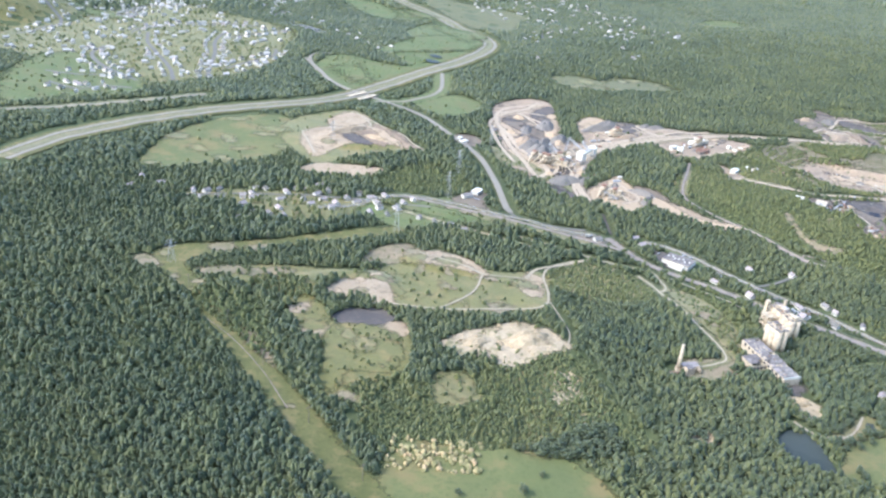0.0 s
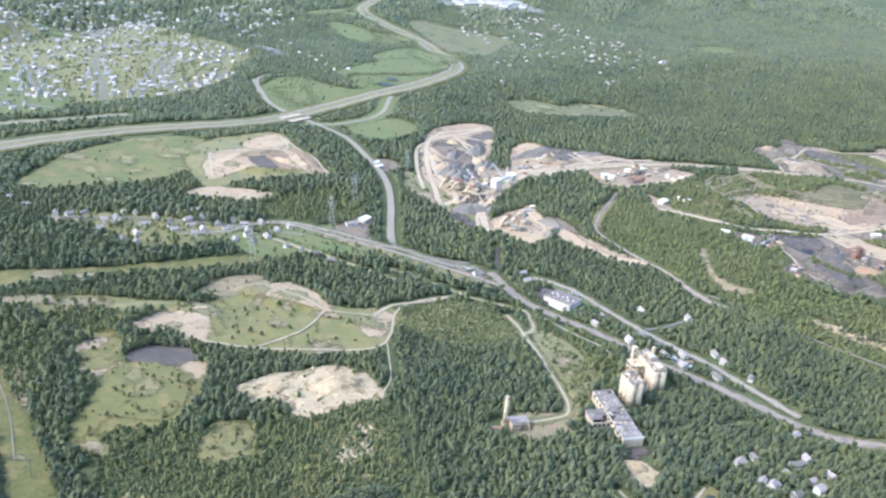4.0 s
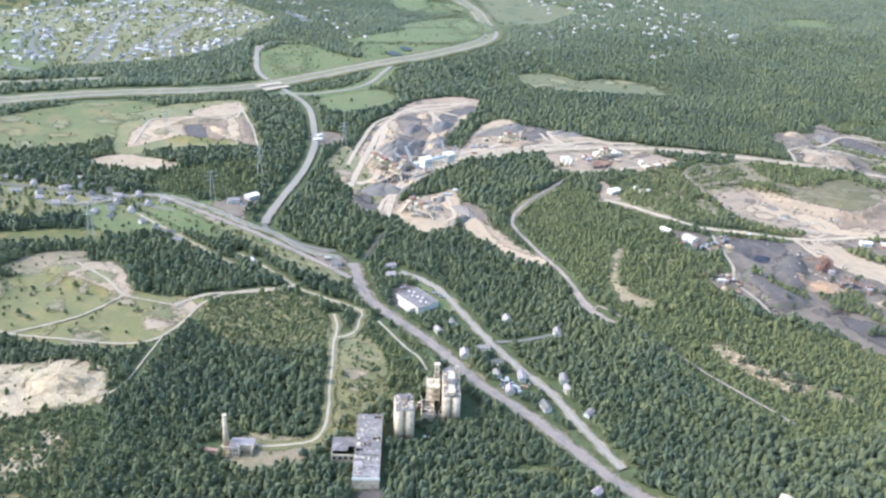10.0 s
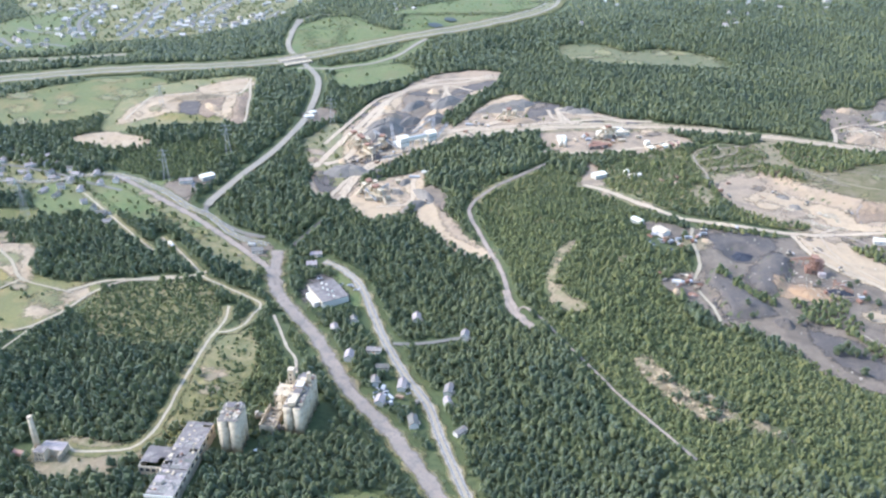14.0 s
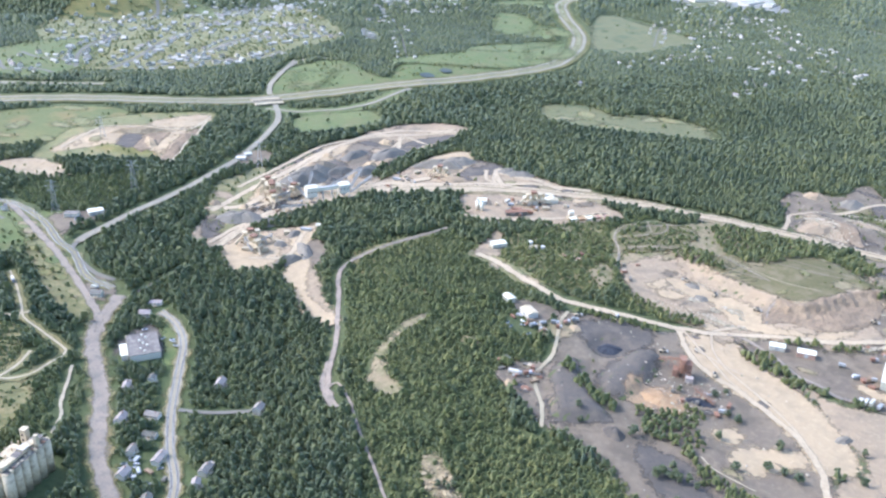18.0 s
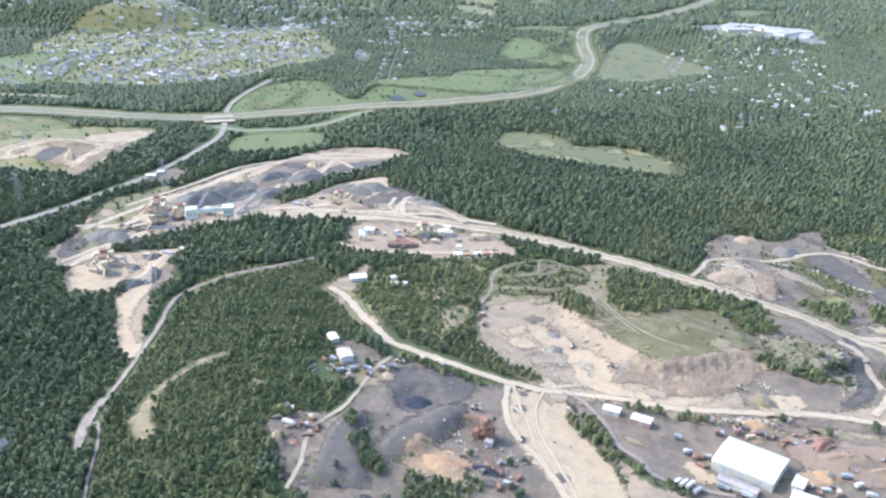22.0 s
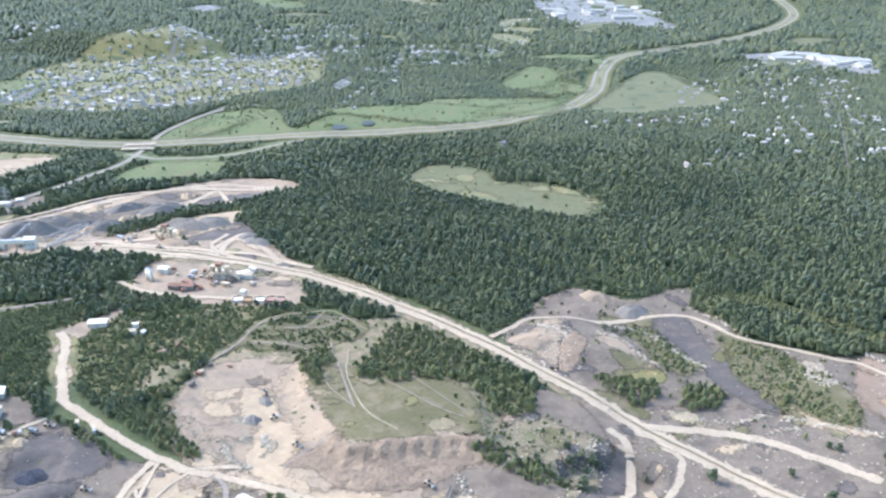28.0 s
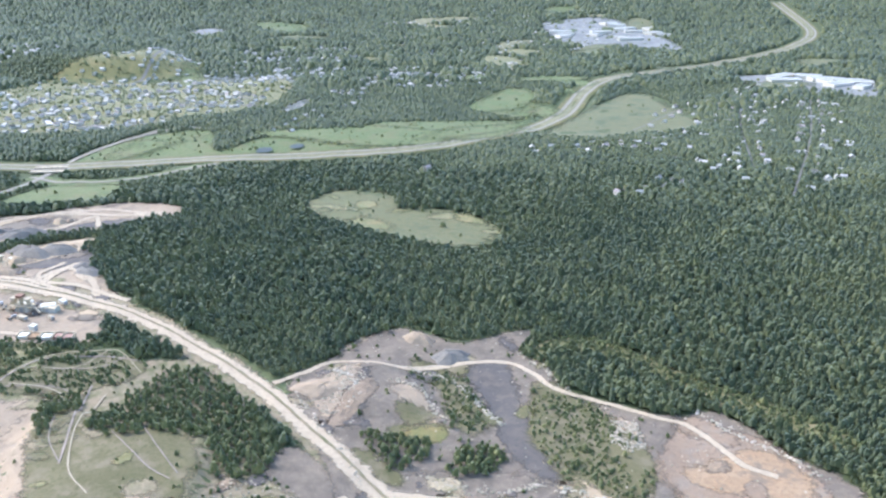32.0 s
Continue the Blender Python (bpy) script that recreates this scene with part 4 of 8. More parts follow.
M = {
    "understory": material("understory", [(0.069, 0.082, 0.026), (0.097, 0.102, 0.036), (0.055, 0.066, 0.022)], 0.25, 0.012),
    "cutgrass": material("cutgrass", [(0.099, 0.097, 0.025), (0.133, 0.119, 0.035), (0.084, 0.085, 0.021), (0.183, 0.142, 0.050)], 0.3, 0.03, mid=0.07),
    "grass": material("grass", [(0.122, 0.106, 0.019), (0.161, 0.130, 0.026), (0.101, 0.094, 0.017), (0.194, 0.138, 0.036)], 0.3, 0.02, sheen=0.12, mid=0.06),
    "lawn": material("lawn", [(0.106, 0.124, 0.034), (0.134, 0.136, 0.043), (0.084, 0.104, 0.030), (0.132, 0.122, 0.042)], 0.12, 0.012, sheen=0.02, mid=0.03),
    "heath": material("heath", [(0.112, 0.094, 0.037), (0.146, 0.118, 0.053), (0.088, 0.083, 0.026), (0.178, 0.138, 0.073)], 0.3, 0.03, mid=0.07),
    "marsh": material("marsh", [(0.113, 0.118, 0.035), (0.152, 0.137, 0.042), (0.099, 0.106, 0.029), (0.181, 0.138, 0.048)], 0.2, 0.015, sheen=0.02, mid=0.03),
    "drygrass": material("drygrass", [(0.130, 0.110, 0.027), (0.168, 0.132, 0.038), (0.094, 0.090, 0.021), (0.216, 0.157, 0.056)], 0.25, 0.03, sheen=0.12, mid=0.09),
    "tan": material("tan", [(0.118, 0.106, 0.034), (0.142, 0.118, 0.042), (0.094, 0.094, 0.030), (0.076, 0.084, 0.026)], 0.12, 0.02, sheen=0.05, mid=0.02),
    "soil": material("soil", [(0.340, 0.244, 0.137), (0.393, 0.295, 0.176), (0.295, 0.206, 0.115), (0.242, 0.177, 0.101)], 0.35, 0.03, bump=0.5, mid=0.1),
    "scrubsoil": material("scrubsoil", [(0.232, 0.171, 0.094), (0.192, 0.158, 0.078), (0.287, 0.218, 0.125), (0.136, 0.122, 0.049)], 0.35, 0.04, bump=0.5, mid=0.08),
    "chalk": material("chalk", [(0.409, 0.305, 0.167), (0.335, 0.250, 0.136), (0.469, 0.356, 0.200), (0.238, 0.179, 0.096)], 0.25, 0.05, bump=0.7, mid=0.09),
    "haulfloor": material("haulfloor", [(0.316, 0.225, 0.134), (0.267, 0.196, 0.120), (0.348, 0.253, 0.152), (0.221, 0.164, 0.104)], 0.2, 0.025, bump=0.5, mid=0.045),
    "greyfloor": material("greyfloor", [(0.188, 0.141, 0.091), (0.147, 0.111, 0.076), (0.220, 0.165, 0.104), (0.123, 0.094, 0.062)], 0.25, 0.03, bump=0.5, mid=0.045),
    "browndirt": material("browndirt", [(0.235, 0.158, 0.094), (0.262, 0.180, 0.108), (0.200, 0.134, 0.080), (0.238, 0.176, 0.116)], 0.25, 0.04, bump=0.5, mid=0.06),
    "cinder": material("cinder", [(0.090, 0.074, 0.058), (0.112, 0.090, 0.068), (0.074, 0.061, 0.049), (0.133, 0.104, 0.075)], 0.4, 0.05, mid=0.09),
    "pale": material("pale", [(0.222, 0.204, 0.169), (0.163, 0.154, 0.126), (0.262, 0.242, 0.203)], 0.05, 0.012),
    "railbed": material("railbed", [(0.247, 0.191, 0.135), (0.300, 0.230, 0.163), (0.203, 0.161, 0.119), (0.174, 0.142, 0.108)], 0.4, 0.05, mid=0.09),
    "asphalt": material("asphalt", [(0.241, 0.203, 0.141), (0.275, 0.230, 0.161), (0.212, 0.179, 0.125)], 0.5, 0.03, bump=0.1),
    "worn": material("worn", [(0.159, 0.138, 0.106), (0.181, 0.158, 0.121), (0.137, 0.121, 0.093)], 0.6, 0.05, bump=0.1),
    "lane": material("lane", [(0.396, 0.314, 0.199), (0.430, 0.343, 0.217), (0.310, 0.245, 0.152)], 0.4, 0.06),
    "dirt": material("dirt", [(0.326, 0.256, 0.156), (0.367, 0.296, 0.184), (0.263, 0.209, 0.126)], 0.4, 0.06),
    "haul": material("haul", [(0.385, 0.291, 0.179), (0.434, 0.331, 0.207), (0.330, 0.249, 0.155)], 0.3, 0.05, bump=0.3),
    "paint": material("paint", [(0.75, 0.74, 0.70), (0.80, 0.79, 0.75), (0.62, 0.61, 0.58)], 0.9, 0.2, bump=0),
    "yellow": material("yellow", [(0.60, 0.43, 0.08), (0.65, 0.48, 0.10), (0.45, 0.33, 0.08)], 0.9, 0.2, bump=0),
    "leaf": material("leaf", [(0.063, 0.073, 0.020), (0.116, 0.116, 0.031), (0.052, 0.067, 0.019), (0.100, 0.103, 0.023)], 1.1, 0.008, bump=0.9, sheen=0.22, island=0.34, rough=0.7, spec=0.3, mid=0.03, thinness=0.18),
    "shrub": material("shrub", [(0.109, 0.114, 0.028), (0.139, 0.134, 0.034), (0.085, 0.096, 0.022)], 1.3, 0.01, bump=0.9, sheen=0.18, island=0.35, rough=0.8, thinness=0.18),
    "bark": material("bark", [(0.14, 0.11, 0.08), (0.18, 0.145, 0.11), (0.09, 0.07, 0.055)], 3.0, 0.3),
    "concrete": material("concrete", [(0.490, 0.387, 0.245), (0.552, 0.442, 0.286), (0.392, 0.303, 0.184), (0.320, 0.248, 0.155)], 0.5, 0.08, bump=0.2, mid=0.2),
    "tar": material("tar", [(0.125, 0.103, 0.086), (0.185, 0.154, 0.127), (0.280, 0.233, 0.181)], 0.25, 0.06),
    "roof_pale": material("roof_pale", [(0.359, 0.319, 0.256), (0.438, 0.392, 0.312), (0.287, 0.254, 0.203)], 0.15, 0.02, rough=0.6, bump=0.05, island=0.4),
    "roof_white": material("roof_white", [(0.743, 0.669, 0.508), (0.687, 0.617, 0.466), (0.631, 0.566, 0.424)], 0.15, 0.05, rough=0.5, bump=0.05),
    "siding": material("siding", [(0.526, 0.468, 0.361), (0.576, 0.517, 0.404), (0.435, 0.385, 0.296)], 0.8, 0.1, rough=0.7, bump=0.1, pick=0.22),
    "shingle": material("shingle", [(0.237, 0.198, 0.160), (0.304, 0.257, 0.205), (0.162, 0.135, 0.111)], 0.8, 0.1, pick=0.45),
    "rust": material("rust", [(0.24, 0.12, 0.07), (0.30, 0.17, 0.105), (0.15, 0.085, 0.06)], 0.8, 0.15),
    "rustred": material("rustred", [(0.320, 0.180, 0.120), (0.368, 0.237, 0.170), (0.264, 0.162, 0.110)], 0.7, 0.15),
    "steel": material("steel", [(0.360, 0.343, 0.304), (0.420, 0.399, 0.353), (0.285, 0.266, 0.236)], 0.9, 0.2, rough=0.6, bump=0),
    "plantyellow": material("plantyellow", [(0.460, 0.360, 0.220), (0.520, 0.420, 0.270), (0.360, 0.290, 0.190)], 0.7, 0.2),
    "coal": material("coal", [(0.025, 0.025, 0.028), (0.045, 0.045, 0.050), (0.070, 0.070, 0.075)], 0.6, 0.1, bump=0.8),
    "gravel": material("gravel", [(0.178, 0.151, 0.116), (0.218, 0.183, 0.136), (0.140, 0.119, 0.091)], 0.6, 0.06, bump=0.7),
    "sandstone": material("sandstone", [(0.410, 0.308, 0.175), (0.348, 0.262, 0.147), (0.471, 0.360, 0.213), (0.216, 0.181, 0.081)], 0.3, 0.05, bump=0.7, mid=0.09),
    "dust": material("dust", [(0.389, 0.279, 0.158), (0.356, 0.257, 0.147), (0.426, 0.311, 0.179), (0.321, 0.235, 0.137)], 0.25, 0.04, bump=0.4, mid=0.07),
    "face": material("face", [(0.215, 0.149, 0.089), (0.261, 0.184, 0.111), (0.170, 0.121, 0.076), (0.300, 0.212, 0.126)], 0.3, 0.05, bump=1.0, mid=0.08),
    "sandy": material("sandy", [(0.312, 0.194, 0.099), (0.348, 0.230, 0.124), (0.252, 0.163, 0.087), (0.204, 0.143, 0.087)], 0.3, 0.05, bump=0.6, mid=0.08),
    "drybush": material("drybush", [(0.30, 0.24, 0.10), (0.36, 0.27, 0.12), (0.20, 0.18, 0.07)], 0.7, 0.05, bump=0.5, island=0.4),
    "sand": material("sand", [(0.346, 0.205, 0.099), (0.380, 0.245, 0.127), (0.288, 0.171, 0.083)], 0.4, 0.06, bump=0.5),
    "stone": material("stone", [(0.396, 0.330, 0.228), (0.475, 0.400, 0.282), (0.297, 0.250, 0.173)], 0.6, 0.1, island=0.3, bump=0.5),
    "limestone": material("limestone", [(0.383, 0.310, 0.205), (0.446, 0.365, 0.246), (0.294, 0.239, 0.160)], 0.6, 0.1, island=0.25, bump=0.5),
    "glass": material("glass", [(0.03, 0.035, 0.04), (0.04, 0.045, 0.05), (0.025, 0.03, 0.035)], 0.5, 0.1, rough=0.15, spec=0.6, bump=0),
    "water": material("water", [(0.050, 0.055, 0.042), (0.060, 0.065, 0.050), (0.040, 0.045, 0.036)], 0.05, 0.01, rough=0.5, spec=0.1, bump=0.05),
    "vehicle": material("vehicle", [(0.36, 0.34, 0.31), (0.42, 0.40, 0.37), (0.30, 0.29, 0.27)], 1.0, 0.2, rough=0.35, bump=0, pick=0.5),
    "rubber": material("rubber", [(0.03, 0.03, 0.03), (0.04, 0.04, 0.04), (0.05, 0.05, 0.05)], 2.0, 0.3),
    # ground covers again, with ragged edges
    "soft_cutgrass": material("soft_cutgrass", [(0.099, 0.097, 0.025), (0.133, 0.119, 0.035), (0.084, 0.085, 0.021), (0.183, 0.142, 0.050)], 0.3, 0.03, mid=0.07, soft=True),
    "soft_grass": material("soft_grass", [(0.122, 0.106, 0.019), (0.161, 0.130, 0.026), (0.101, 0.094, 0.017), (0.194, 0.138, 0.036)], 0.3, 0.02, sheen=0.12, mid=0.06, soft=True),
    "soft_lawn": material("soft_lawn", [(0.106, 0.124, 0.034), (0.134, 0.136, 0.043), (0.084, 0.104, 0.030), (0.132, 0.122, 0.042)], 0.12, 0.012, sheen=0.02, mid=0.03, soft=True),
    "soft_heath": material("soft_heath", [(0.112, 0.094, 0.037), (0.146, 0.118, 0.053), (0.088, 0.083, 0.026), (0.178, 0.138, 0.073)], 0.3, 0.03, mid=0.07, soft=True),
    "soft_marsh": material("soft_marsh", [(0.113, 0.118, 0.035), (0.152, 0.137, 0.042), (0.099, 0.106, 0.029), (0.181, 0.138, 0.048)], 0.2, 0.015, sheen=0.02, mid=0.03, soft=True),
    "soft_drygrass": material("soft_drygrass", [(0.130, 0.110, 0.027), (0.168, 0.132, 0.038), (0.094, 0.090, 0.021), (0.216, 0.157, 0.056)], 0.25, 0.03, sheen=0.12, mid=0.09, soft=True),
    "soft_tan": material("soft_tan", [(0.118, 0.106, 0.034), (0.142, 0.118, 0.042), (0.094, 0.094, 0.030), (0.076, 0.084, 0.026)], 0.12, 0.02, sheen=0.05, mid=0.02, soft=True),
    "soft_soil": material("soft_soil", [(0.340, 0.244, 0.137), (0.393, 0.295, 0.176), (0.295, 0.206, 0.115), (0.242, 0.177, 0.101)], 0.35, 0.03, bump=0.5, mid=0.1, soft=True),
    "soft_scrubsoil": material("soft_scrubsoil", [(0.232, 0.171, 0.094), (0.192, 0.158, 0.078), (0.287, 0.218, 0.125), (0.136, 0.122, 0.049)], 0.35, 0.04, bump=0.5, mid=0.08, soft=True),
    "soft_chalk": material("soft_chalk", [(0.409, 0.305, 0.167), (0.335, 0.250, 0.136), (0.469, 0.356, 0.200), (0.238, 0.179, 0.096)], 0.25, 0.05, bump=0.7, mid=0.09, soft=True),
    "soft_haulfloor": material("soft_haulfloor", [(0.316, 0.225, 0.134), (0.267, 0.196, 0.120), (0.348, 0.253, 0.152), (0.221, 0.164, 0.104)], 0.2, 0.025, bump=0.5, mid=0.045, soft=True),
    "soft_greyfloor": material("soft_greyfloor", [(0.188, 0.141, 0.091), (0.147, 0.111, 0.076), (0.220, 0.165, 0.104), (0.123, 0.094, 0.062)], 0.25, 0.03, bump=0.5, mid=0.045, soft=True),
    "soft_browndirt": material("soft_browndirt", [(0.235, 0.158, 0.094), (0.262, 0.180, 0.108), (0.200, 0.134, 0.080), (0.238, 0.176, 0.116)], 0.25, 0.04, bump=0.5, mid=0.06, soft=True),
    "soft_cinder": material("soft_cinder", [(0.090, 0.074, 0.058), (0.112, 0.090, 0.068), (0.074, 0.061, 0.049), (0.133, 0.104, 0.075)], 0.4, 0.05, mid=0.09, soft=True),
    "soft_pale": material("soft_pale", [(0.222, 0.204, 0.169), (0.163, 0.154, 0.126), (0.262, 0.242, 0.203)], 0.05, 0.012, soft=True),
    "soft_lane": material("soft_lane", [(0.396, 0.314, 0.199), (0.430, 0.343, 0.217), (0.310, 0.245, 0.152)], 0.4, 0.06, soft=True),
    "soft_dirt": material("soft_dirt", [(0.326, 0.256, 0.156), (0.367, 0.296, 0.184), (0.263, 0.209, 0.126)], 0.4, 0.06, soft=True),
    "soft_haul": material("soft_haul", [(0.385, 0.291, 0.179), (0.434, 0.331, 0.207), (0.330, 0.249, 0.155)], 0.3, 0.05, bump=0.3, soft=True),
    "soft_railbed": material("soft_railbed", [(0.247, 0.191, 0.135), (0.300, 0.230, 0.163), (0.203, 0.161, 0.119), (0.174, 0.142, 0.108)], 0.4, 0.05, mid=0.09, soft=True),
    "soft_sandstone": material("soft_sandstone", [(0.410, 0.308, 0.175), (0.348, 0.262, 0.147), (0.471, 0.360, 0.213), (0.216, 0.181, 0.081)], 0.3, 0.05, bump=0.7, mid=0.09, soft=True),
    "soft_dust": material("soft_dust", [(0.389, 0.279, 0.158), (0.356, 0.257, 0.147), (0.426, 0.311, 0.179), (0.321, 0.235, 0.137)], 0.25, 0.04, bump=0.4, mid=0.07, soft=True),
    "soft_face": material("soft_face", [(0.215, 0.149, 0.089), (0.261, 0.184, 0.111), (0.170, 0.121, 0.076), (0.300, 0.212, 0.126)], 0.3, 0.05, bump=1.0, mid=0.08, soft=True),
    "soft_sandy": material("soft_sandy", [(0.312, 0.194, 0.099), (0.348, 0.230, 0.124), (0.252, 0.163, 0.087), (0.204, 0.143, 0.087)], 0.3, 0.05, bump=0.6, mid=0.08, soft=True),
}


# ---- mesh helpers ----
def mesh_of(name, verts, faces, mat, flat=True, inner=None):
    """A mesh from arrays: verts (n, 3), faces (m, k)."""
    me = bpy.data.meshes.new(name)
    verts, faces = np.asarray(verts, np.float32), np.asarray(faces, np.int32)
    k = faces.shape[1]
    me.vertices.add(len(verts))
    me.vertices.foreach_set("co", verts.ravel())
    me.loops.add(faces.size)
    me.loops.foreach_set("vertex_index", faces.ravel())
    me.polygons.add(len(faces))
    me.polygons.foreach_set("loop_start", np.arange(0, faces.size, k, dtype=np.int32))
    me.polygons.foreach_set("loop_total", np.full(len(faces), k, np.int32))
    me.polygons.foreach_set("use_smooth", np.full(len(faces), not flat))
    if inner is not None and "soft_" + mat in M:
        mat = "soft_" + mat
        me.attributes.new("inner", "FLOAT", "POINT").data.foreach_set("value", np.asarray(inner, np.float32).ravel())
    me.materials.append(M[mat])
    me.update(calc_edges=True)
    return me


def part(name, bm, mat, parent=None, label="", flat=True):
    me = bpy.data.meshes.new(name)
    if not flat:
        for f in bm.faces:
            f.smooth = True
    bm.to_mesh(me)
    bm.free()
    me.materials.append(M[mat])
    ob = new(name, me)
    if parent:
        ob.parent = parent
    return tagged(ob, label=label)


def thing(name, x, y, turn=0, label="", category="", group="", kind="", lift=0.0):
    ob = new(name)
    ob.empty_display_size = 1
    ob.matrix_world = pose(x, y, hz(x, y) + 0.8 + lift, 0, 0, turn)
    return tagged(ob, label, category, group, kind)


def box(bm, x0, y0, z0, x1, y1, z1, bevel=0.0):
    r = bmesh.ops.create_cube(bm, size=1, matrix=Matrix.Translation(((x0 + x1) / 2, (y0 + y1) / 2, (z0 + z1) / 2))
                              @ Matrix.Diagonal((x1 - x0, y1 - y0, z1 - z0, 1)))
    if bevel:
        edges = {e for v in r["verts"] for e in v.link_edges}
        bmesh.ops.bevel(bm, geom=list(edges), offset=bevel, segments=1, affect="EDGES")
    return bm


def boxed(*a, bevel=0.0):
    return box(bmesh.new(), *a, bevel=bevel)


def drum(bm, x, y, z0, z1, r0, r1, n=16):
    bmesh.ops.create_cone(bm, cap_ends=True, segments=n, radius1=r0, radius2=r1, depth=z1 - z0,
                          matrix=Matrix.Translation((x, y, (z0 + z1) / 2)))
    return bm


def bar(bm, a, b, r=0.15):
    """A square bar from a to b."""
    a, b = Vector(a), Vector(b)
    d = b - a
    m = Matrix.Translation((a + b) / 2) @ d.to_track_quat("Z", "Y").to_matrix().to_4x4() @ Matrix.Diagonal((r * 2, r * 2, d.length, 1))
    bmesh.ops.create_cube(bm, size=1, matrix=m)
    return bm


# ---- ground ----
def axis(lo, a, b, hi, step):
    """Coordinates that are dense between a and b and grow coarser outwards."""
    out = list(np.arange(a, b + step, step))
    s, x = step, a
    while x > lo:
        s *= 1.09
        x -= s
        out.insert(0, x)
    s, x = step, out[-1]
    while x < hi:
        s *= 1.09
        x += s
        out.append(x)
    return np.array(out)


def lattice(xs, ys):
    """Vertices and quads of a grid."""
    gx, gy = np.meshgrid(xs, ys)
    i = np.arange(gx.size).reshape(gx.shape)
    quads = np.stack([i[:-1, :-1], i[:-1, 1:], i[1:, 1:], i[1:, :-1]], -1).reshape(-1, 4)
    return gx, gy, quads


gx, gy, quads = lattice(axis(-6000, -420, 1130, 6000, 5.5), axis(-3000, 480, 1760, 7500, 5.5))
ground = new("ground", mesh_of("ground", np.stack([gx.ravel(), gy.ravel(), height(gx, gy).ravel()], 1), quads, "understory", False))
tagged(ground, "dark green wooded valley floor rolling to hazy hills", "ground", kind="structure")

COVER = {  # label, category, height over the sheet
    "grass": ("green rough grass clearing with weedy patches", "meadow", 0.35), "lawn": ("mown green lawns and verges", "lawn", 0.3),
    "marsh": ("flat pale green marshy grassland", "marsh", 0.3), "drygrass": ("dry yellow-green scrub grass with bare spots", "scrubland", 0.4),
    "tan": ("tan and green open hay meadow in the woods", "meadow", 0.3), "soil": ("bare reddish tan graded earth", "bare earth", 0.65),
    "scrubsoil": ("stony bare earth with scattered weeds", "bare earth", 0.5), "chalk": ("cream-white broken quarry rock", "rock outcrop", 0.7),
    "haulfloor": ("dusty pale tan quarry floor with tyre tracks", "quarry floor", 0.6), "greyfloor": ("grey gravelly industrial yard ground", "gravel yard", 0.55),
    "browndirt": ("orange-brown graded dirt slope", "bare earth", 0.7), "cinder": ("dark grey cinder ground", "cinder ground", 0.75),
    "dust": ("cream-tan dusty trampled stone fines", "quarry floor", 0.62), "face": ("steep grey-brown quarry face with gullies", "quarry face", 0.62),
    "heath": ("grey-green thin grass over stony spoil", "grassland", 0.35),
    "cutgrass": ("dull olive grass kept low under power lines", "grassland", 0.35), "sandstone": ("tan weathered rock waste with scattered weeds", "rock outcrop", 0.6), "sandy": ("orange-tan sandy bank", "bare earth", 0.6), "pale": ("pale paved lots of a distant shopping strip", "paved lot", 0.5), "water": ("still dark green pond water", "water", 0.5),
}


def patch(name, cover, outline, step, rank, fringe=0.0):
    """A sheet of ground cover draped on the ground, with a ragged edge."""
    fringe = (fringe or 1.6 * step) if "soft_" + cover in M else 0.0
    line = rounded(outline, 12 if step < 8 else 40, closed=True)
    a = np.array(line)
    lo, hi = a.min(0) - 4 * step - fringe, a.max(0) + 4 * step + fringe
    xs = np.arange(math.floor(lo[0] / step), math.ceil(hi[0] / step) + 1) * step
    ys = np.arange(math.floor(lo[1] / step), math.ceil(hi[1] / step) + 1) * step
    px, py, q = lattice(xs, ys)

    def outside(x, y):
        return gap(x, y, line, True) * np.where(inside(x, y, line), -1, 1) + wobble(y, x, 0.9 * step, 6.1 * step)

    sd = outside(px, py)
    qx, qy = px, py
    if not fringe:
        dy, dx = np.gradient(sd, step)
        g = np.maximum(dx * dx + dy * dy, 0.25)
        push = np.clip(np.where(sd > 0, sd, 0), 0, 1.5 * step)
        qx, qy = px - push * dx / g, py - push * dy / g
    keep = (sd.ravel() < fringe + 0.01)[q].any(1)
    q = q[keep]
    used, q = np.unique(q, return_inverse=True)
    q = q.reshape(-1, 4)
    label, cat, lift = COVER[cover]
    z = height(qx, qy).ravel()[used] + 0.25 + (0.06 + lift * 0.004 + 0.0035 * rank) * max(1, step / 6)
    if cover == "face":  # gullies run down the slope
        k = np.sin(qx * 0.9 + 1.4 * np.sin(qy * 0.31)) * np.sin(qx * 0.37 - qy * 0.22) + 0.5 * np.sin(qx * 1.7 - qy * 0.3)
        z += (0.5 + 1.0 * np.abs(k).ravel()[used]) * np.clip(-sd.ravel()[used] / 5, 0, 1)
    if cover in ("chalk", "sandstone"):
        z += (wobble(qx, qy, 0.9, 6.0).ravel()[used] + wobble(qy, qx, 0.4, 2.6).ravel()[used] + 0.7) * np.clip(-sd.ravel()[used] / 6, 0, 1)
    if cover == "water":
        z[:] = np.percentile(z, 70)
    inner = np.clip((fringe - sd.ravel()[used]) / max(2 * fringe, 0.1), 0, 1)
    ob = new(name, mesh_of(name, np.stack([qx.ravel()[used], qy.ravel()[used], z], 1), q, cover, False, inner))
    return tagged(ob, label, cat, kind="structure")


for rank, (name, cover, dens, outline) in enumerate(AREAS):
    far = min(y for x, y in outline) > 1750 or max(x for x, y in outline) < -300
    patch(cover if cover in ("water", "lawn", "marsh") else COVER[cover][1].replace(" ", "_"), cover, outline, 20 if far else 2 if cover == "face" else 4, rank)

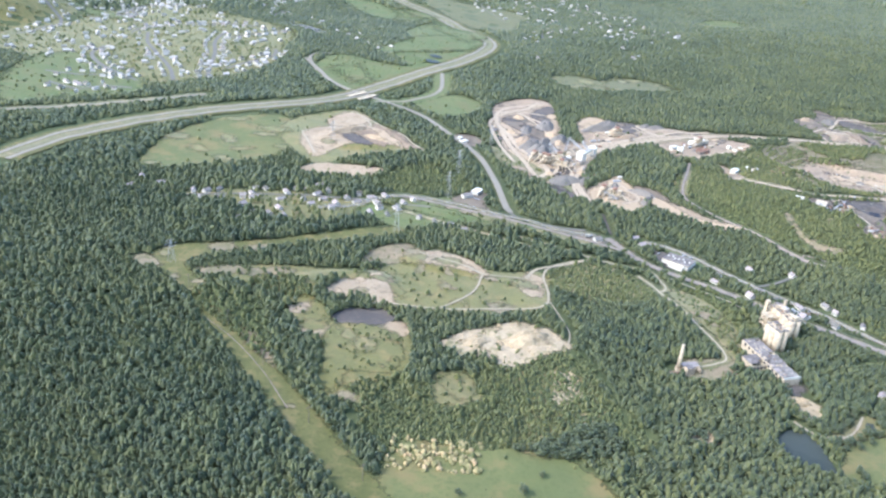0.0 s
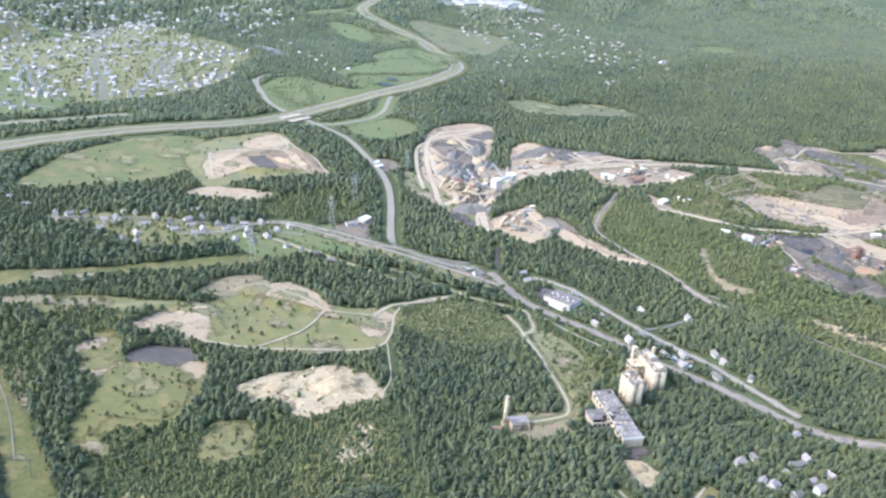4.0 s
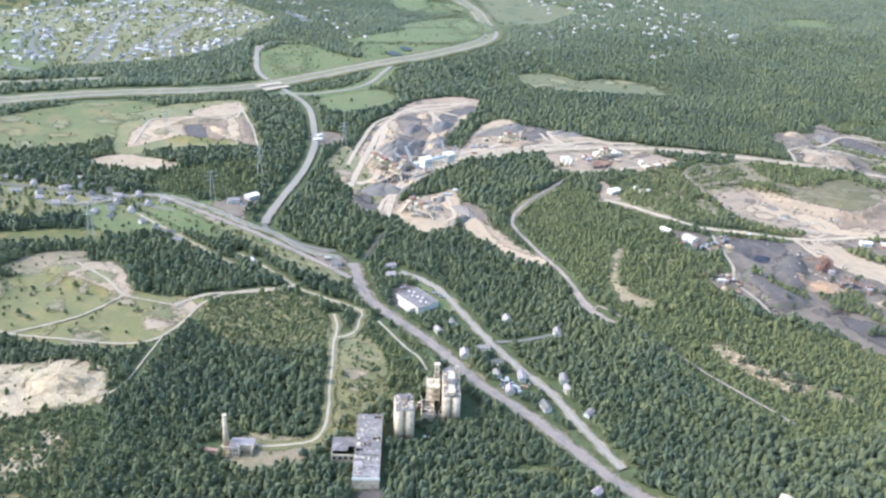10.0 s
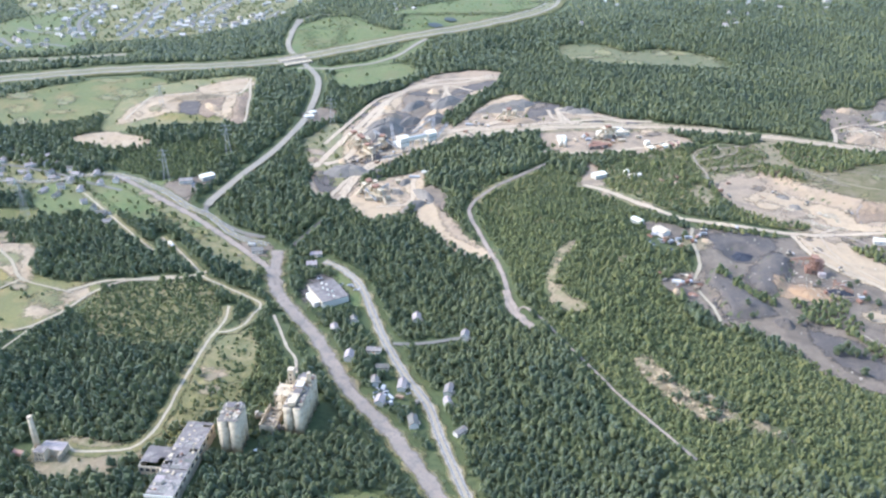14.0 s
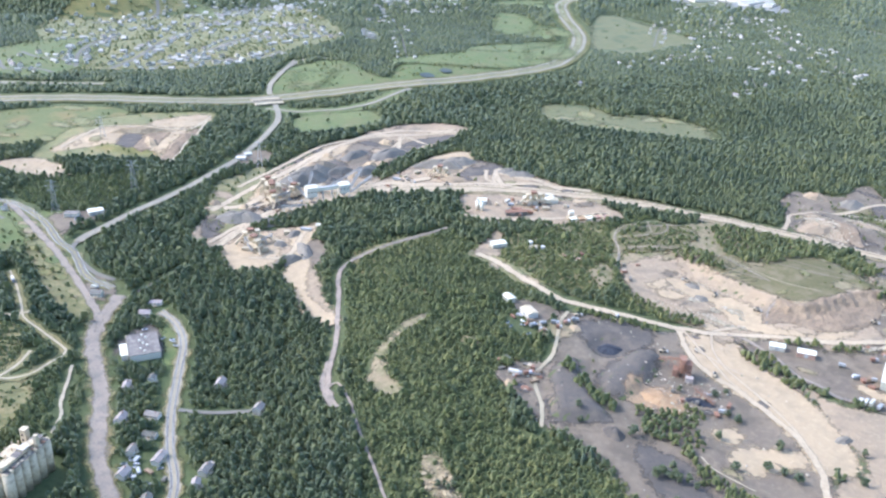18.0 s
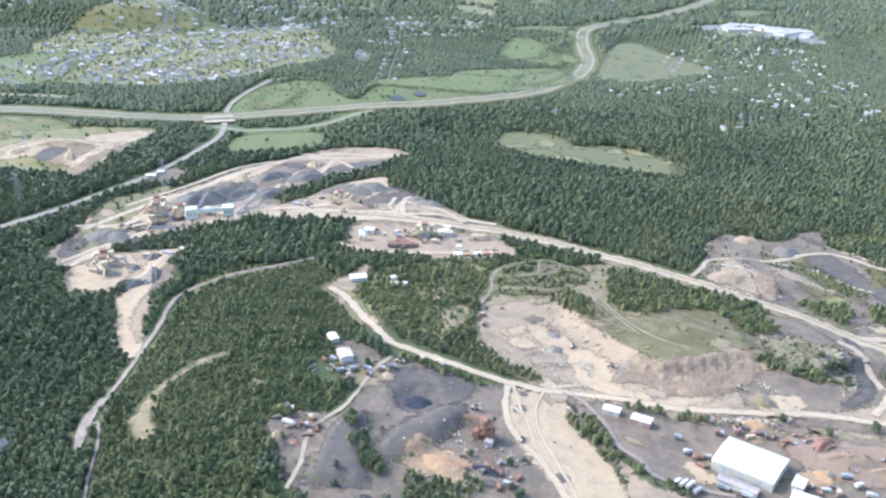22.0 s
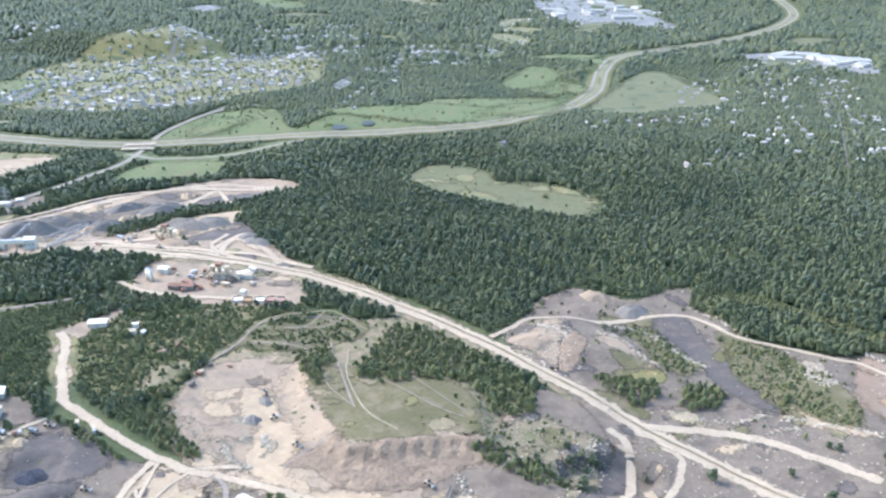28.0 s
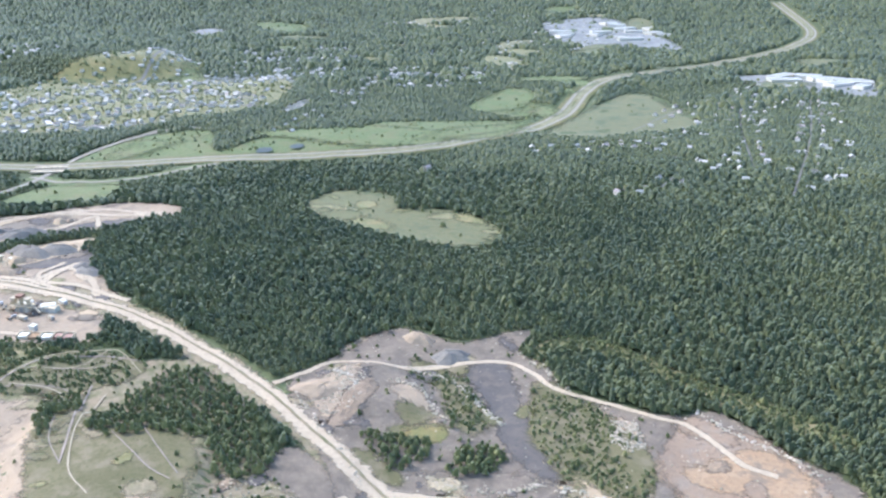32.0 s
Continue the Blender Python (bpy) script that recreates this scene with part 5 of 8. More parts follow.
# mottled ground: worn, wet and weedy spots
spots = random.Random(9)
for host, kinds, n, r0, r1 in (("quarry", ("dust", "dust", "haulfloor", "scrubsoil"), 18, 6, 20), ("coalyard", ("cinder", "greyfloor", "scrubsoil", "cinder", "greyfloor"), 18, 4, 12),
                               ("indyard", ("greyfloor", "scrubsoil", "dust", "cinder"), 16, 5, 16), ("rockzone", ("cinder", "heath", "scrubsoil", "heath", "cinder"), 20, 6, 18), ("lowfloor", ("cinder", "dust", "haulfloor", "cinder"), 16, 3, 9),
                               ("plant", ("dust", "greyfloor", "cinder", "cinder", "haulfloor"), 30, 8, 22), ("plant_c", ("dust", "greyfloor", "cinder"), 14, 7, 18), ("tankyard", ("dust", "greyfloor", "cinder"), 10, 5, 12),
                               ("nearslope", ("heath", "heath", "cinder", "face"), 14, 5, 12), ("meadow", ("drygrass", "drygrass", "grass", "scrubsoil", "drygrass"), 30, 5, 20), ("meadow_b", ("drygrass", "scrubsoil", "grass"), 12, 5, 16), ("whiterock", ("scrubsoil", "drygrass", "chalk", "chalk", "scrubsoil"), 18, 4, 11),
                               ("haulverge", ("dust", "drygrass", "cinder"), 22, 5, 14), ("mound_a", ("scrubsoil", "dust"), 5, 5, 10),
                               ("powercut", ("drygrass", "drygrass", "scrubsoil"), 22, 5, 13), ("berm", ("dirtspot", "scrubsoil", "soil"), 8, 6, 16), ("softfield", ("drygrass", "grass"), 12, 12, 34),
                               ("plateau", ("heath", "scrubsoil", "drygrass", "heath"), 12, 5, 14), ("scrubarea", ("scrubsoil", "grass", "drygrass"), 16, 6, 16), ("browndirt", ("browndirt", "face"), 4, 8, 18),
                               ("tanfield", ("grass", "drygrass", "tan"), 9, 12, 36), ("ruinyard", ("scrubsoil", "grass"), 7, 4, 9), ("roadside", ("grass", "lawn", "scrubsoil"), 12, 5, 14)):
    poly = next(a[3] for a in AREAS if a[0] == host)
    q = np.array(poly)
    for i in range(n * 4):
        x, y = spots.uniform(q[:, 0].min(), q[:, 0].max()), spots.uniform(q[:, 1].min(), q[:, 1].max())
        if n == 0 or not inside(np.array([x]), np.array([y]), poly)[0]:
            continue
        if host == "rockzone" and inside(np.array([x]), np.array([y]), next(a[3] for a in AREAS if a[0] == "browndirt"))[0]:
            continue
        n -= 1
        r, e, a = spots.uniform(r0, r1), spots.uniform(0.3, 0.8), spots.uniform(0, 3.14)
        r *= 0.85
        ring = [(x + r * math.cos(k) * math.cos(a) - e * r * math.sin(k) * math.sin(a), y + r * math.cos(k) * math.sin(a) + e * r * math.sin(k) * math.cos(a)) for k in np.arange(7) * 0.9]
        kind = spots.choice(kinds)
        patch(COVER.get(kind, COVER["soil"])[1].replace(" ", "_"), kind if kind in COVER else "scrubsoil", ring, 3, len(AREAS) + spots.randrange(12), 0.55 * r)

ROAD_LABEL = {"understory": ("dim overgrown track through woods", 1.1),"asphalt": ("worn light grey asphalt road", 1.2), "worn": ("grey two-lane road with yellow and white lines", 1.2),
              "lane": ("pale dusty lane between trees", 1.12), "dirt": ("tan dirt track worn through grass", 1.12),
              "haul": ("wide dusty cream haul road with wheel ruts", 1.12), "railbed": ("grey-brown bed of a lifted rail line", 1.12), "cinder": ("narrow dark gravel track through woods", 1.12)}


def ribbon(name, mat, line, width, shift=0.0, lift=1.0, step=6.0, ragged=0.0, label="", kind="structure", parent=None):
    """A strip along a line, draped on the ground."""
    if ragged:
        width *= 1.35
    c = np.array(rounded(line, step))
    d = np.gradient(c, axis=0)
    d /= np.maximum(np.hypot(d[:, 0], d[:, 1]), 1e-6)[:, None]
    nrm = np.stack([-d[:, 1], d[:, 0]], 1)
    rows = []
    for k, s in enumerate((-0.5, -0.14, 0.14, 0.5) if ragged else (-0.5, -0.2, 0.2, 0.5)):
        off = shift + s * width
        if ragged and abs(s) == 0.5:
            off = off + ragged * width * np.sin(np.arange(len(c)) * 1.7 + k) * math.copysign(1, s) * 0.5
        p = c + nrm * (off[:, None] if isinstance(off, np.ndarray) else off)
        rows.append(np.column_stack([p, height(p[:, 0], p[:, 1]) + lift]))
    n = len(c)
    v = np.concatenate(rows)
    q = [(r * n + i, r * n + i + 1, (r + 1) * n + i + 1, (r + 1) * n + i) for r in range(3) for i in range(n - 1)]
    edge = 1.0 if mat in ("lawn",) else 0.5
    inner = np.concatenate([np.full(n, k) for k in (0.0, edge * 2, edge * 2, 0.0)]) if ragged else None
    ob = new(name, mesh_of(name, v, np.array(q)[:, ::-1], mat, False, inner))
    if parent:
        ob.parent = parent
    if kind:
        tagged(ob, label, "road", kind=kind)
    return ob


ROAD_LINES = []
for name, width, mat, line in ROADS:
    label, lift = ROAD_LABEL[mat]
    if name == "highway":
        line = line + [(-700, 4950)]
        for shift in (-13, 13):
            ribbon("highway", mat, line, 9.0, shift, 2.4, 15, label="pale grey dual carriageway with grass median")
        ribbon("median", "drygrass", line, 13, 0, 2.2, 15, label="grass median strip between carriageways")
        ribbon("verge", "cutgrass", line, 56, 0, 2.0, 15, label="mown grass verge of the highway")
        ROAD_LINES.append((rounded(line, 30), 44))
        continue
    road = ribbon("road", mat, line, width, 0, lift + (0.8 if name in ("crossroad", "ramp") else 0), ragged=0.16 if mat in ("dirt", "haul", "cinder", "lane", "railbed") else 0, label="pale ballast bed of a double rail track" if name == "railway" else label)
    wide = {"crossroad": 12, "local": 13, "oldrail": 19, "railway": 13, "lane_a": 11, "lane_d": 11, "upperlocal": 26, "ramp": 34, "lane_b": 11}.get(name)
    if wide:
        ribbon("verge", "lawn" if name == "ramp" else "drygrass", line, wide, 0, 1.06, ragged=0.25, label="weedy grass verge of a road")
    if name == "haul":
        ribbon("windrow", "scrubsoil", line, 2.4, 1.0, lift + 0.5, ragged=0.3, label="ridge of stony earth along the haul road")
    if name == "railway":
        for shift in (-2.0, 2.0):
            ribbon("sleeper_bed", "tar", line, 1.7, shift, lift + 0.1, kind="", parent=road)
            for k in (-0.5, 0.5):
                ribbon("rail", "steel", line, 0.22, shift + k, lift + 0.3, kind="", parent=road)
    if mat == "worn" and width > 6:
        for s, m, w in ((-3.2, "paint", 0.16), (3.2, "paint", 0.16), (-0.2, "yellow", 0.16), (0.2, "yellow", 0.16)):
            ribbon("lane_line", m, line, w, s, lift + 0.12, kind="", parent=road)
    ROAD_LINES.append((rounded(line, 12), width / 2 + {"crossroad": 9, "ramp": 18, "local": 8, "oldrail": 6, "railway": 6, "lane_a": 6, "lane_b": 5, "lane_d": 6, "haul": 8, "hillroad": 4, "hilltrack": 1.2, "hillspur": 3, "yardroad": 6,
                                                        "upperlocal": 14, "woodtrack": 0.5, "woodcut": 1, "streak": 0.5}.get(name, 4)))

# ---- woods ----
rng = np.random.default_rng(7)


def ball(level):
    if level == 0:  # an open blunt dome
        low = [(math.cos(k * 1.2566), math.sin(k * 1.2566), -0.55) for k in range(5)]
        top = [(0.5 * math.cos(k * 2.0944 + 0.4), 0.5 * math.sin(k * 2.0944 + 0.4), 0.75) for k in range(3)]
        return np.array(low + top), np.array([(0, 1, 5), (1, 6, 5), (1, 2, 6), (2, 3, 6), (3, 7, 6), (3, 4, 7), (4, 0, 7), (0, 5, 7), (5, 6, 7)])
    bm = bmesh.new()
    bmesh.ops.create_icosphere(bm, subdivisions=level, radius=1)
    if level == 1:  # the underside is never seen
        bmesh.ops.delete(bm, geom=[min(bm.verts, key=lambda p: p.co.z)], context="VERTS")
        bm.verts.index_update()
    v = np.array([p.co[:] for p in bm.verts])
    f = np.array([[p.index for p in q.verts] for q in bm.faces])
    bm.free()
    return v, f


BALLS = {0: ball(0), 1: ball(1), 2: ball(2)}


def lumps(centres, radii, level, jitter=0.25, tall=1.0):
    """Many uneven clumps of leaves as one array of vertices and faces."""
    v, f = BALLS[level]
    n = len(centres)
    r = radii[:, None] * (1 + jitter * rng.uniform(-1, 1, (n, len(v))))
    p = v[None] * r[:, :, None] * np.array([1, 1, tall]) + centres[:, None]
    return p.reshape(-1, 3), (f[None] + (np.arange(n) * len(v))[:, None, None]).reshape(-1, 3)


def joined(chunks):
    vs, fs, k = [], [], 0
    for v, f in chunks:
        vs.append(v)
        fs.append(f + k)
        k += len(v)
    return np.concatenate(vs), np.concatenate(fs)


KEEP_OUT = []  # places of buildings: x, y, radius


def open_places(px, py):
    """How likely a tree stands at each place."""
    like = np.ones(px.shape)
    for name, cover, dens, outline in AREAS:
        a = np.array(outline)
        m = 15
        near = (px > a[:, 0].min() - m) & (px < a[:, 0].max() + m) & (py > a[:, 1].min() - m) & (py < a[:, 1].max() + m)
        if not near.any():
            continue
        line = rounded(outline, 15, closed=True)
        i = np.where(near)[0]
        hit = inside(px[i], py[i], line)
        like[i[hit]] = dens
    for poly in THICKETS:
        line = rounded(poly, 10, closed=True)
        like[inside(px + wobble(px, py, 3, 7), py, line)] = 0.97
    for line, half in ROAD_LINES:
        a = np.array(line)
        near = (px > a[:, 0].min() - half) & (px < a[:, 0].max() + half) & (py > a[:, 1].min() - half) & (py < a[:, 1].max() + half)
        i = np.where(near)[0]
        if len(i):
            like[i[gap(px[i], py[i], line) < half]] = 0
    for x, y, r in KEEP_OUT:
        like[np.hypot(px - x, py - y) < r] = 0
    return like


def scatter(space, lo, hi):
    """Jittered places in the wedge, between two distances from the flight line."""
    xs, ys = np.meshgrid(np.arange(-3700, 2000, space), np.arange(380, 5800, space))
    px, py = xs.ravel(), ys.ravel()
    d0 = gap(px, py, [(0, 0), (640, 350), (1010, 757), (1255, 1207)])
    d = d0 + wobble(px, py, 110, 90) + np.clip(d0 / 1800, 0.15, 1) * 280 * np.sin(px * 12.9898 + py * 78.233)
    ok = (d >= lo) & (d < hi) & inside(px, py, WEDGE) & (np.hypot(px - 1255, py - 1207) < 4900)
    px, py = px[ok], py[ok]
    px, py = px + rng.uniform(-0.45, 0.45, px.shape) * space, py + rng.uniform(-0.45, 0.45, py.shape) * space
    like = open_places(px, py)
    ok = rng.uniform(0, 1, px.shape) < like
    return px[ok], py[ok], like[ok]

# ---- buildings ----
def clear(x, y, r):
    KEEP_OUT.append((x, y, r))


def gable(bm, w, d, z0, z1, over=0.5, thick=0.25):
    """A pitched roof slab with its ridge along x."""
    for s in (-1, 1):
        a = [(-w / 2 - over, s * (d / 2 + over), z0 - 0.3), (w / 2 + over, s * (d / 2 + over), z0 - 0.3), (w / 2 + over, 0, z1), (-w / 2 - over, 0, z1)]
        low = [bm.verts.new(p) for p in a]
        top = [bm.verts.new((p[0], p[1], p[2] + thick)) for p in a]
        bm.faces.new(low[::-1])
        bm.faces.new(top)
        for i in range(4):
            bm.faces.new((low[i], low[(i + 1) % 4], top[(i + 1) % 4], top[i]))
    bmesh.ops.recalc_face_normals(bm, faces=bm.faces)
    return bm


def gabled_walls(w, d, z0, z1):
    """House walls with pointed ends, ridge along x."""
    bm = bmesh.new()
    ring = [(-d / 2, -1.5), (d / 2, -1.5), (d / 2, z0), (0, z1 - 0.05), (-d / 2, z0)]
    ends = [[bm.verts.new((x, y, z)) for y, z in ring] for x in (-w / 2, w / 2)]
    bm.faces.new(ends[0])
    bm.faces.new(ends[1][::-1])
    for i in range(5):
        bm.faces.new((ends[0][i], ends[1][i], ends[1][(i + 1) % 5], ends[0][(i + 1) % 5]))
    bmesh.ops.recalc_face_normals(bm, faces=bm.faces)
    return bm


def house(w, d, eave, ridge, near=True, wing=0.0, walls="siding", roof="shingle"):
    """A dwelling with its base at the origin."""
    h = new("house")
    body = part("wall", gabled_walls(w, d, eave, ridge), walls, h)
    part("roof", gable(bmesh.new(), w, d, eave, ridge), roof, h)
    if wing:
        part("annex", boxed(w / 2, -d / 2 + 1, -1.5, w / 2 + wing, d / 2 - 1, eave * 0.75), walls, h)
        part("annex_roof", boxed(w / 2 + 0.02, -d / 2 + 0.6, eave * 0.75, w / 2 + wing + 0.4, d / 2 - 0.6, eave * 0.75 + 0.3), roof, h)
    if near:
        part("chimney", boxed(w * 0.2, -0.9, ridge - 1.2, w * 0.2 + 0.8, -0.1, ridge + 1.1), "rust", h)
        for s in (-1, 1):
            for k in (-0.32, 0.0, 0.32):
                if s < 0 and k == 0:
                    part("door", boxed(-0.5, -d / 2 - 0.08, 0, 0.5, -d / 2 + 0.02, 2.1), "rust", h)
                    continue
                y = s * d / 2
                part("window", boxed(k * w - 0.6, y - 0.06, 1.0, k * w + 0.6, y + 0.06, 2.3), "glass", h)
        part("porch", boxed(-2, -d / 2 - 2.2, -1.0, 2, -d / 2 - 0.1, 0.25), "concrete", h)
    return h


HOUSE_LABELS = ["white clapboard house with a grey shingled gable roof among trees", "small pale house with a dark gable roof in a yard",
                "cream sided house with a low side annex beside a lane", "one-storey light house with a weathered roof under trees"]


def settle(proto, x, y, turn, label, group, scale=1.0, r=9):
    m = pose(x, y, hz(x, y) + 1.2, 0, 0, turn) @ Matrix.Scale(scale, 4)
    ob = copy_thing(proto, m)
    ob.scale = (scale, scale, scale)
    clear(x, y, r * scale)
    return tagged(ob, label, "house", group)


near_protos = [house(11, 8, 3.2, 6.2), house(9, 7.5, 4.6, 7.6), house(12, 7.5, 3.0, 5.4, wing=4.5), house(14, 7, 2.8, 4.6)]
far_protos = [house(13, 9, 5.2, 8.6, near=False), house(12, 10, 5.6, 9.0, near=False, wing=6), house(15, 9, 4.0, 7.2, near=False, roof="roof_pale")]
NEAR_HOUSES = [(284, 1005), (363, 937), (354, 920), (398, 904), (409, 962), (457, 950), (417, 867), (437, 872), (431, 847), (476, 866), (462, 836),
               (496, 840), (385, 887), (509, 743), (450, 690), (461, 697), (494, 698), (507, 708), (471, 880), (414, 886), (520, 689), (464, 661),
               (479, 650), (278, 1023), (227, 1003), (23, 1014), (39, 1007), (-37, 1025), (59, 993), (3, 1022), (457, 665), (465, 662), (498, 700), (481, 653), (483, 680), (463, 697), (500, 676), (502, 664), (444, 687)]
VILLAGE = [(-290, 1028), (-273, 1067), (-213, 1085), (-180, 998), (-172, 1082), (-147, 1097), (-119, 1096), (-79, 1063), (-59, 1029), (-218, 1025),
           (-199, 996), (-214, 975), (-122, 1064), (-161, 991), (-289, 1064), (-52, 1062), (-209, 1051), (-135, 1042), (-108, 1033), (-171, 1017),
           (-275, 1044), (-252, 1051), (-223, 1050), (-199, 1089), (-175, 1054), (-162, 1099), (-147, 1057), (-133, 1083), (-108, 1099), (-92, 1073), (-78, 1090), (-62, 1081), (-43, 1092), (-18, 1070), (-6, 1081), (-260, 1077), (-214, 1065), (-104, 1052), (-48, 1044), (-25, 1047), (-183, 1110), (-134, 1116), (-368, 1106), (-340, 1091), (-374, 1071)]
dice = random.Random(4)
for i, (x, y) in enumerate(NEAR_HOUSES + VILLAGE):
    k = i % 4
    group = "houses along the valley road" if i < len(NEAR_HOUSES) else "houses of the hamlet"
    settle(near_protos[k], x, y, dice.choice((20, 35, 110, 125, 60)) + dice.uniform(-8, 8), HOUSE_LABELS[k], group, dice.uniform(0.68, 0.88))

STREETS = [
    [(-531, 1608), (-628, 1700), (-679, 1792), (-678, 1865)],
    [(-472, 1634), (-503, 1722), (-559, 1830), (-609, 1933), (-643, 2048)],
    [(-418, 1672), (-434, 1766), (-449, 1869), (-475, 1987), (-475, 2099)],
    [(-403, 1751), (-368, 1823), (-329, 1896), (-335, 1950)],
    [(-903, 1962), (-881, 2051), (-876, 2139), (-1065, 2301), (-1175, 2409)],
    [(-678, 2040), (-661, 2118), (-546, 2178), (-401, 2195)],
    [(-819, 2201), (-730, 2241), (-773, 2356), (-653, 2427)],
    [(-464, 2021), (-411, 2083), (-346, 2168)],
    [(-671, 1554), (-606, 1519), (-572, 1554), (-523, 1554)],
    [(-707, 1629), (-638, 1613), (-595, 1632), (-545, 1609)],
    [(-989, 2416), (-976, 2561), (-904, 2756)],
    [(-1159, 2570), (-1106, 2744), (-1044, 2924)],
    [(-1488, 1967), (-1359, 2007), (-1448, 2110)],
    [(-510, 2550), (-567, 2752), (-478, 2838)],
    [(-413, 2370), (-402, 2506)],
]
WOOD_STREETS = [
    [(189, 2038), (264, 2065), (354, 2067)],
    [(300, 2335), (327, 2484), (474, 2465)],
    [(479, 2262), (550, 2241), (510, 2394)],
    [(169, 3167), (388, 2790), (593, 2472)],
    [(251, 3351), (523, 2799), (701, 2385)],
    [(224, 2662), (167, 2966), (339, 3011)],
    [(244, 2293), (288, 2353), (323, 2451)],
    [(-69, 2013), (-328, 2380), (-616, 2756)],
]


PLAIN, PLAIN_AT, COUNT = [], [], [0]


def row_of_houses(line, space, set_back, group, chance=1.0, limit=40):
    c = rounded(line, space)
    for i in range(1, len(c) - 1):
        dx, dy = c[i + 1][0] - c[i - 1][0], c[i + 1][1] - c[i - 1][1]
        n = math.hypot(dx, dy)
        for s in (-1, 1):
            if dice.random() > chance:
                continue
            off = s * (set_back + dice.uniform(-3, 5))
            x, y = c[i][0] - dy / n * off, c[i][1] + dx / n * off
            k = dice.randrange(3)
            if len(PLAIN) or COUNT[0] >= 235 or math.hypot(x - 1255, y - 1207) > 2300:
                PLAIN_AT.append((x, y, math.atan2(dy, dx) + dice.choice((0, 0, 1.57))))
                clear(x, y, 11)
                continue
            COUNT[0] += 1
            settle(far_protos[k], x, y, math.degrees(math.atan2(dy, dx)) + dice.choice((0, 0, 90)) + dice.uniform(-6, 6),
                   ("two-storey pale house with a grey gable roof on a suburban street", "pale house with a garage wing on a suburban street",
                    "white-roofed house on a suburban street")[k], group, dice.uniform(0.62, 0.85), 11)


for line in STREETS:
    ribbon("road", "worn", line, 8, 0, 1.2, 25, label="grey suburban street between houses")
    ROAD_LINES.append((rounded(line, 40), 8))
    row_of_houses(line, 24, 17, "houses of the suburb", 0.85)
for line in WOOD_STREETS:
    ribbon("road", "worn", line, 3.5, 0, 1.2, 25, label="narrow grey street among trees")
    ROAD_LINES.append((rounded(line, 40), 3.5))
    row_of_houses(line, 48, 18, "houses among the far trees", 0.6)
# the town beyond: many small houses that cannot be told apart
for key, n in (("town_a", 330), ("town_b", 110), ("town_c", 200), ("town_d", 320), ("town_e", 230), ("suburb", 330)):
    poly = TOWNS[key] if key in TOWNS else next(a[3] for a in AREAS if a[0] == key)
    q = np.array(poly)
    for i in range(n):
        x, y = dice.uniform(q[:, 0].min(), q[:, 0].max()), dice.uniform(q[:, 1].min(), q[:, 1].max())
        if inside(np.array([x]), np.array([y]), poly)[0]:
            PLAIN_AT.append((x, y, 0.6 + dice.choice((0, 1.57)) + dice.uniform(-0.2, 0.2)))
            clear(x, y, 13)
for name, mat in (("walls", "siding"), ("roofs", "roof_pale")):
    vs, fs = [], []
    for k, (x, y, a) in enumerate(PLAIN_AT):
        w, d, e, g = 4.2 + 1.2 * (k % 3), 3.2 + 0.7 * (k % 2), 4.2, 6.6
        if name == "walls":
            p = [(-w, -d, -2), (w, -d, -2), (w, d, -2), (-w, d, -2), (-w, -d, e), (w, -d, e), (w, d, e), (-w, d, e)]
            t = [(0, 1, 5, 4), (1, 2, 6, 5), (2, 3, 7, 6), (3, 0, 4, 7)]
        else:
            p = [(-w, -d - 0.5, e - 0.2), (w, -d - 0.5, e - 0.2), (w, 0, g), (-w, 0, g), (w, d + 0.5, e - 0.2), (-w, d + 0.5, e - 0.2)]
            t = [(0, 1, 2, 3), (3, 2, 4, 5)]
        z = hz(x, y)
        base = len(vs)
        vs += [(x + math.cos(a) * u - math.sin(a) * v, y + math.sin(a) * u + math.cos(a) * v, z + h) for u, v, h in p]
        fs += [tuple(base + i for i in f) for f in t]
    tagged(new("distant_house_" + name, mesh_of("distant_house_" + name, vs, fs, mat)), "pale house " + name + " of a distant town among trees", "houses", kind="stuff")
for p in near_protos + far_protos:
    p.matrix_world = pose(0, 0, 0)
    for o in (*p.children_recursive, p):
        bpy.data.objects.remove(o)


def hall(name, x, y, w, d, h, turn, label, category, roof="roof_white", wall="siding", rise=0.8, doors=2, windows=0, lift=0.2, group=""):
    """A plain industrial building with a low gable roof."""
    b = thing(name, x, y, turn, label, category, group, lift=lift)
    part("wall", gabled_walls(w, d, h, h + rise), wall, b)
    part("roof", gable(bmesh.new(), w, d, h, h + rise, 0.4, 0.2), roof, b)
    for i in range(doors):
        px = -w / 2 + (i + 0.7) * w / (doors + 0.4)
        part("door", boxed(px - 1.6, -d / 2 - 0.1, 0, px + 1.6, -d / 2 + 0.02, min(4.2, h * 0.7)), "steel", b)
    for i in range(windows):
        px = -w / 2 + (i + 0.5) * w / windows
        part("window", boxed(px - 0.6, d / 2 - 0.02, h * 0.4, px + 0.6, d / 2 + 0.06, h * 0.4 + 1.3), "glass", b)
    part("ridge_cap", boxed(-w / 2 - 0.4, -0.3, h + rise + 0.1, w / 2 + 0.4, 0.3, h + rise + 0.35), roof, b)
    clear(x, y, max(w, d) * 0.62)
    return b


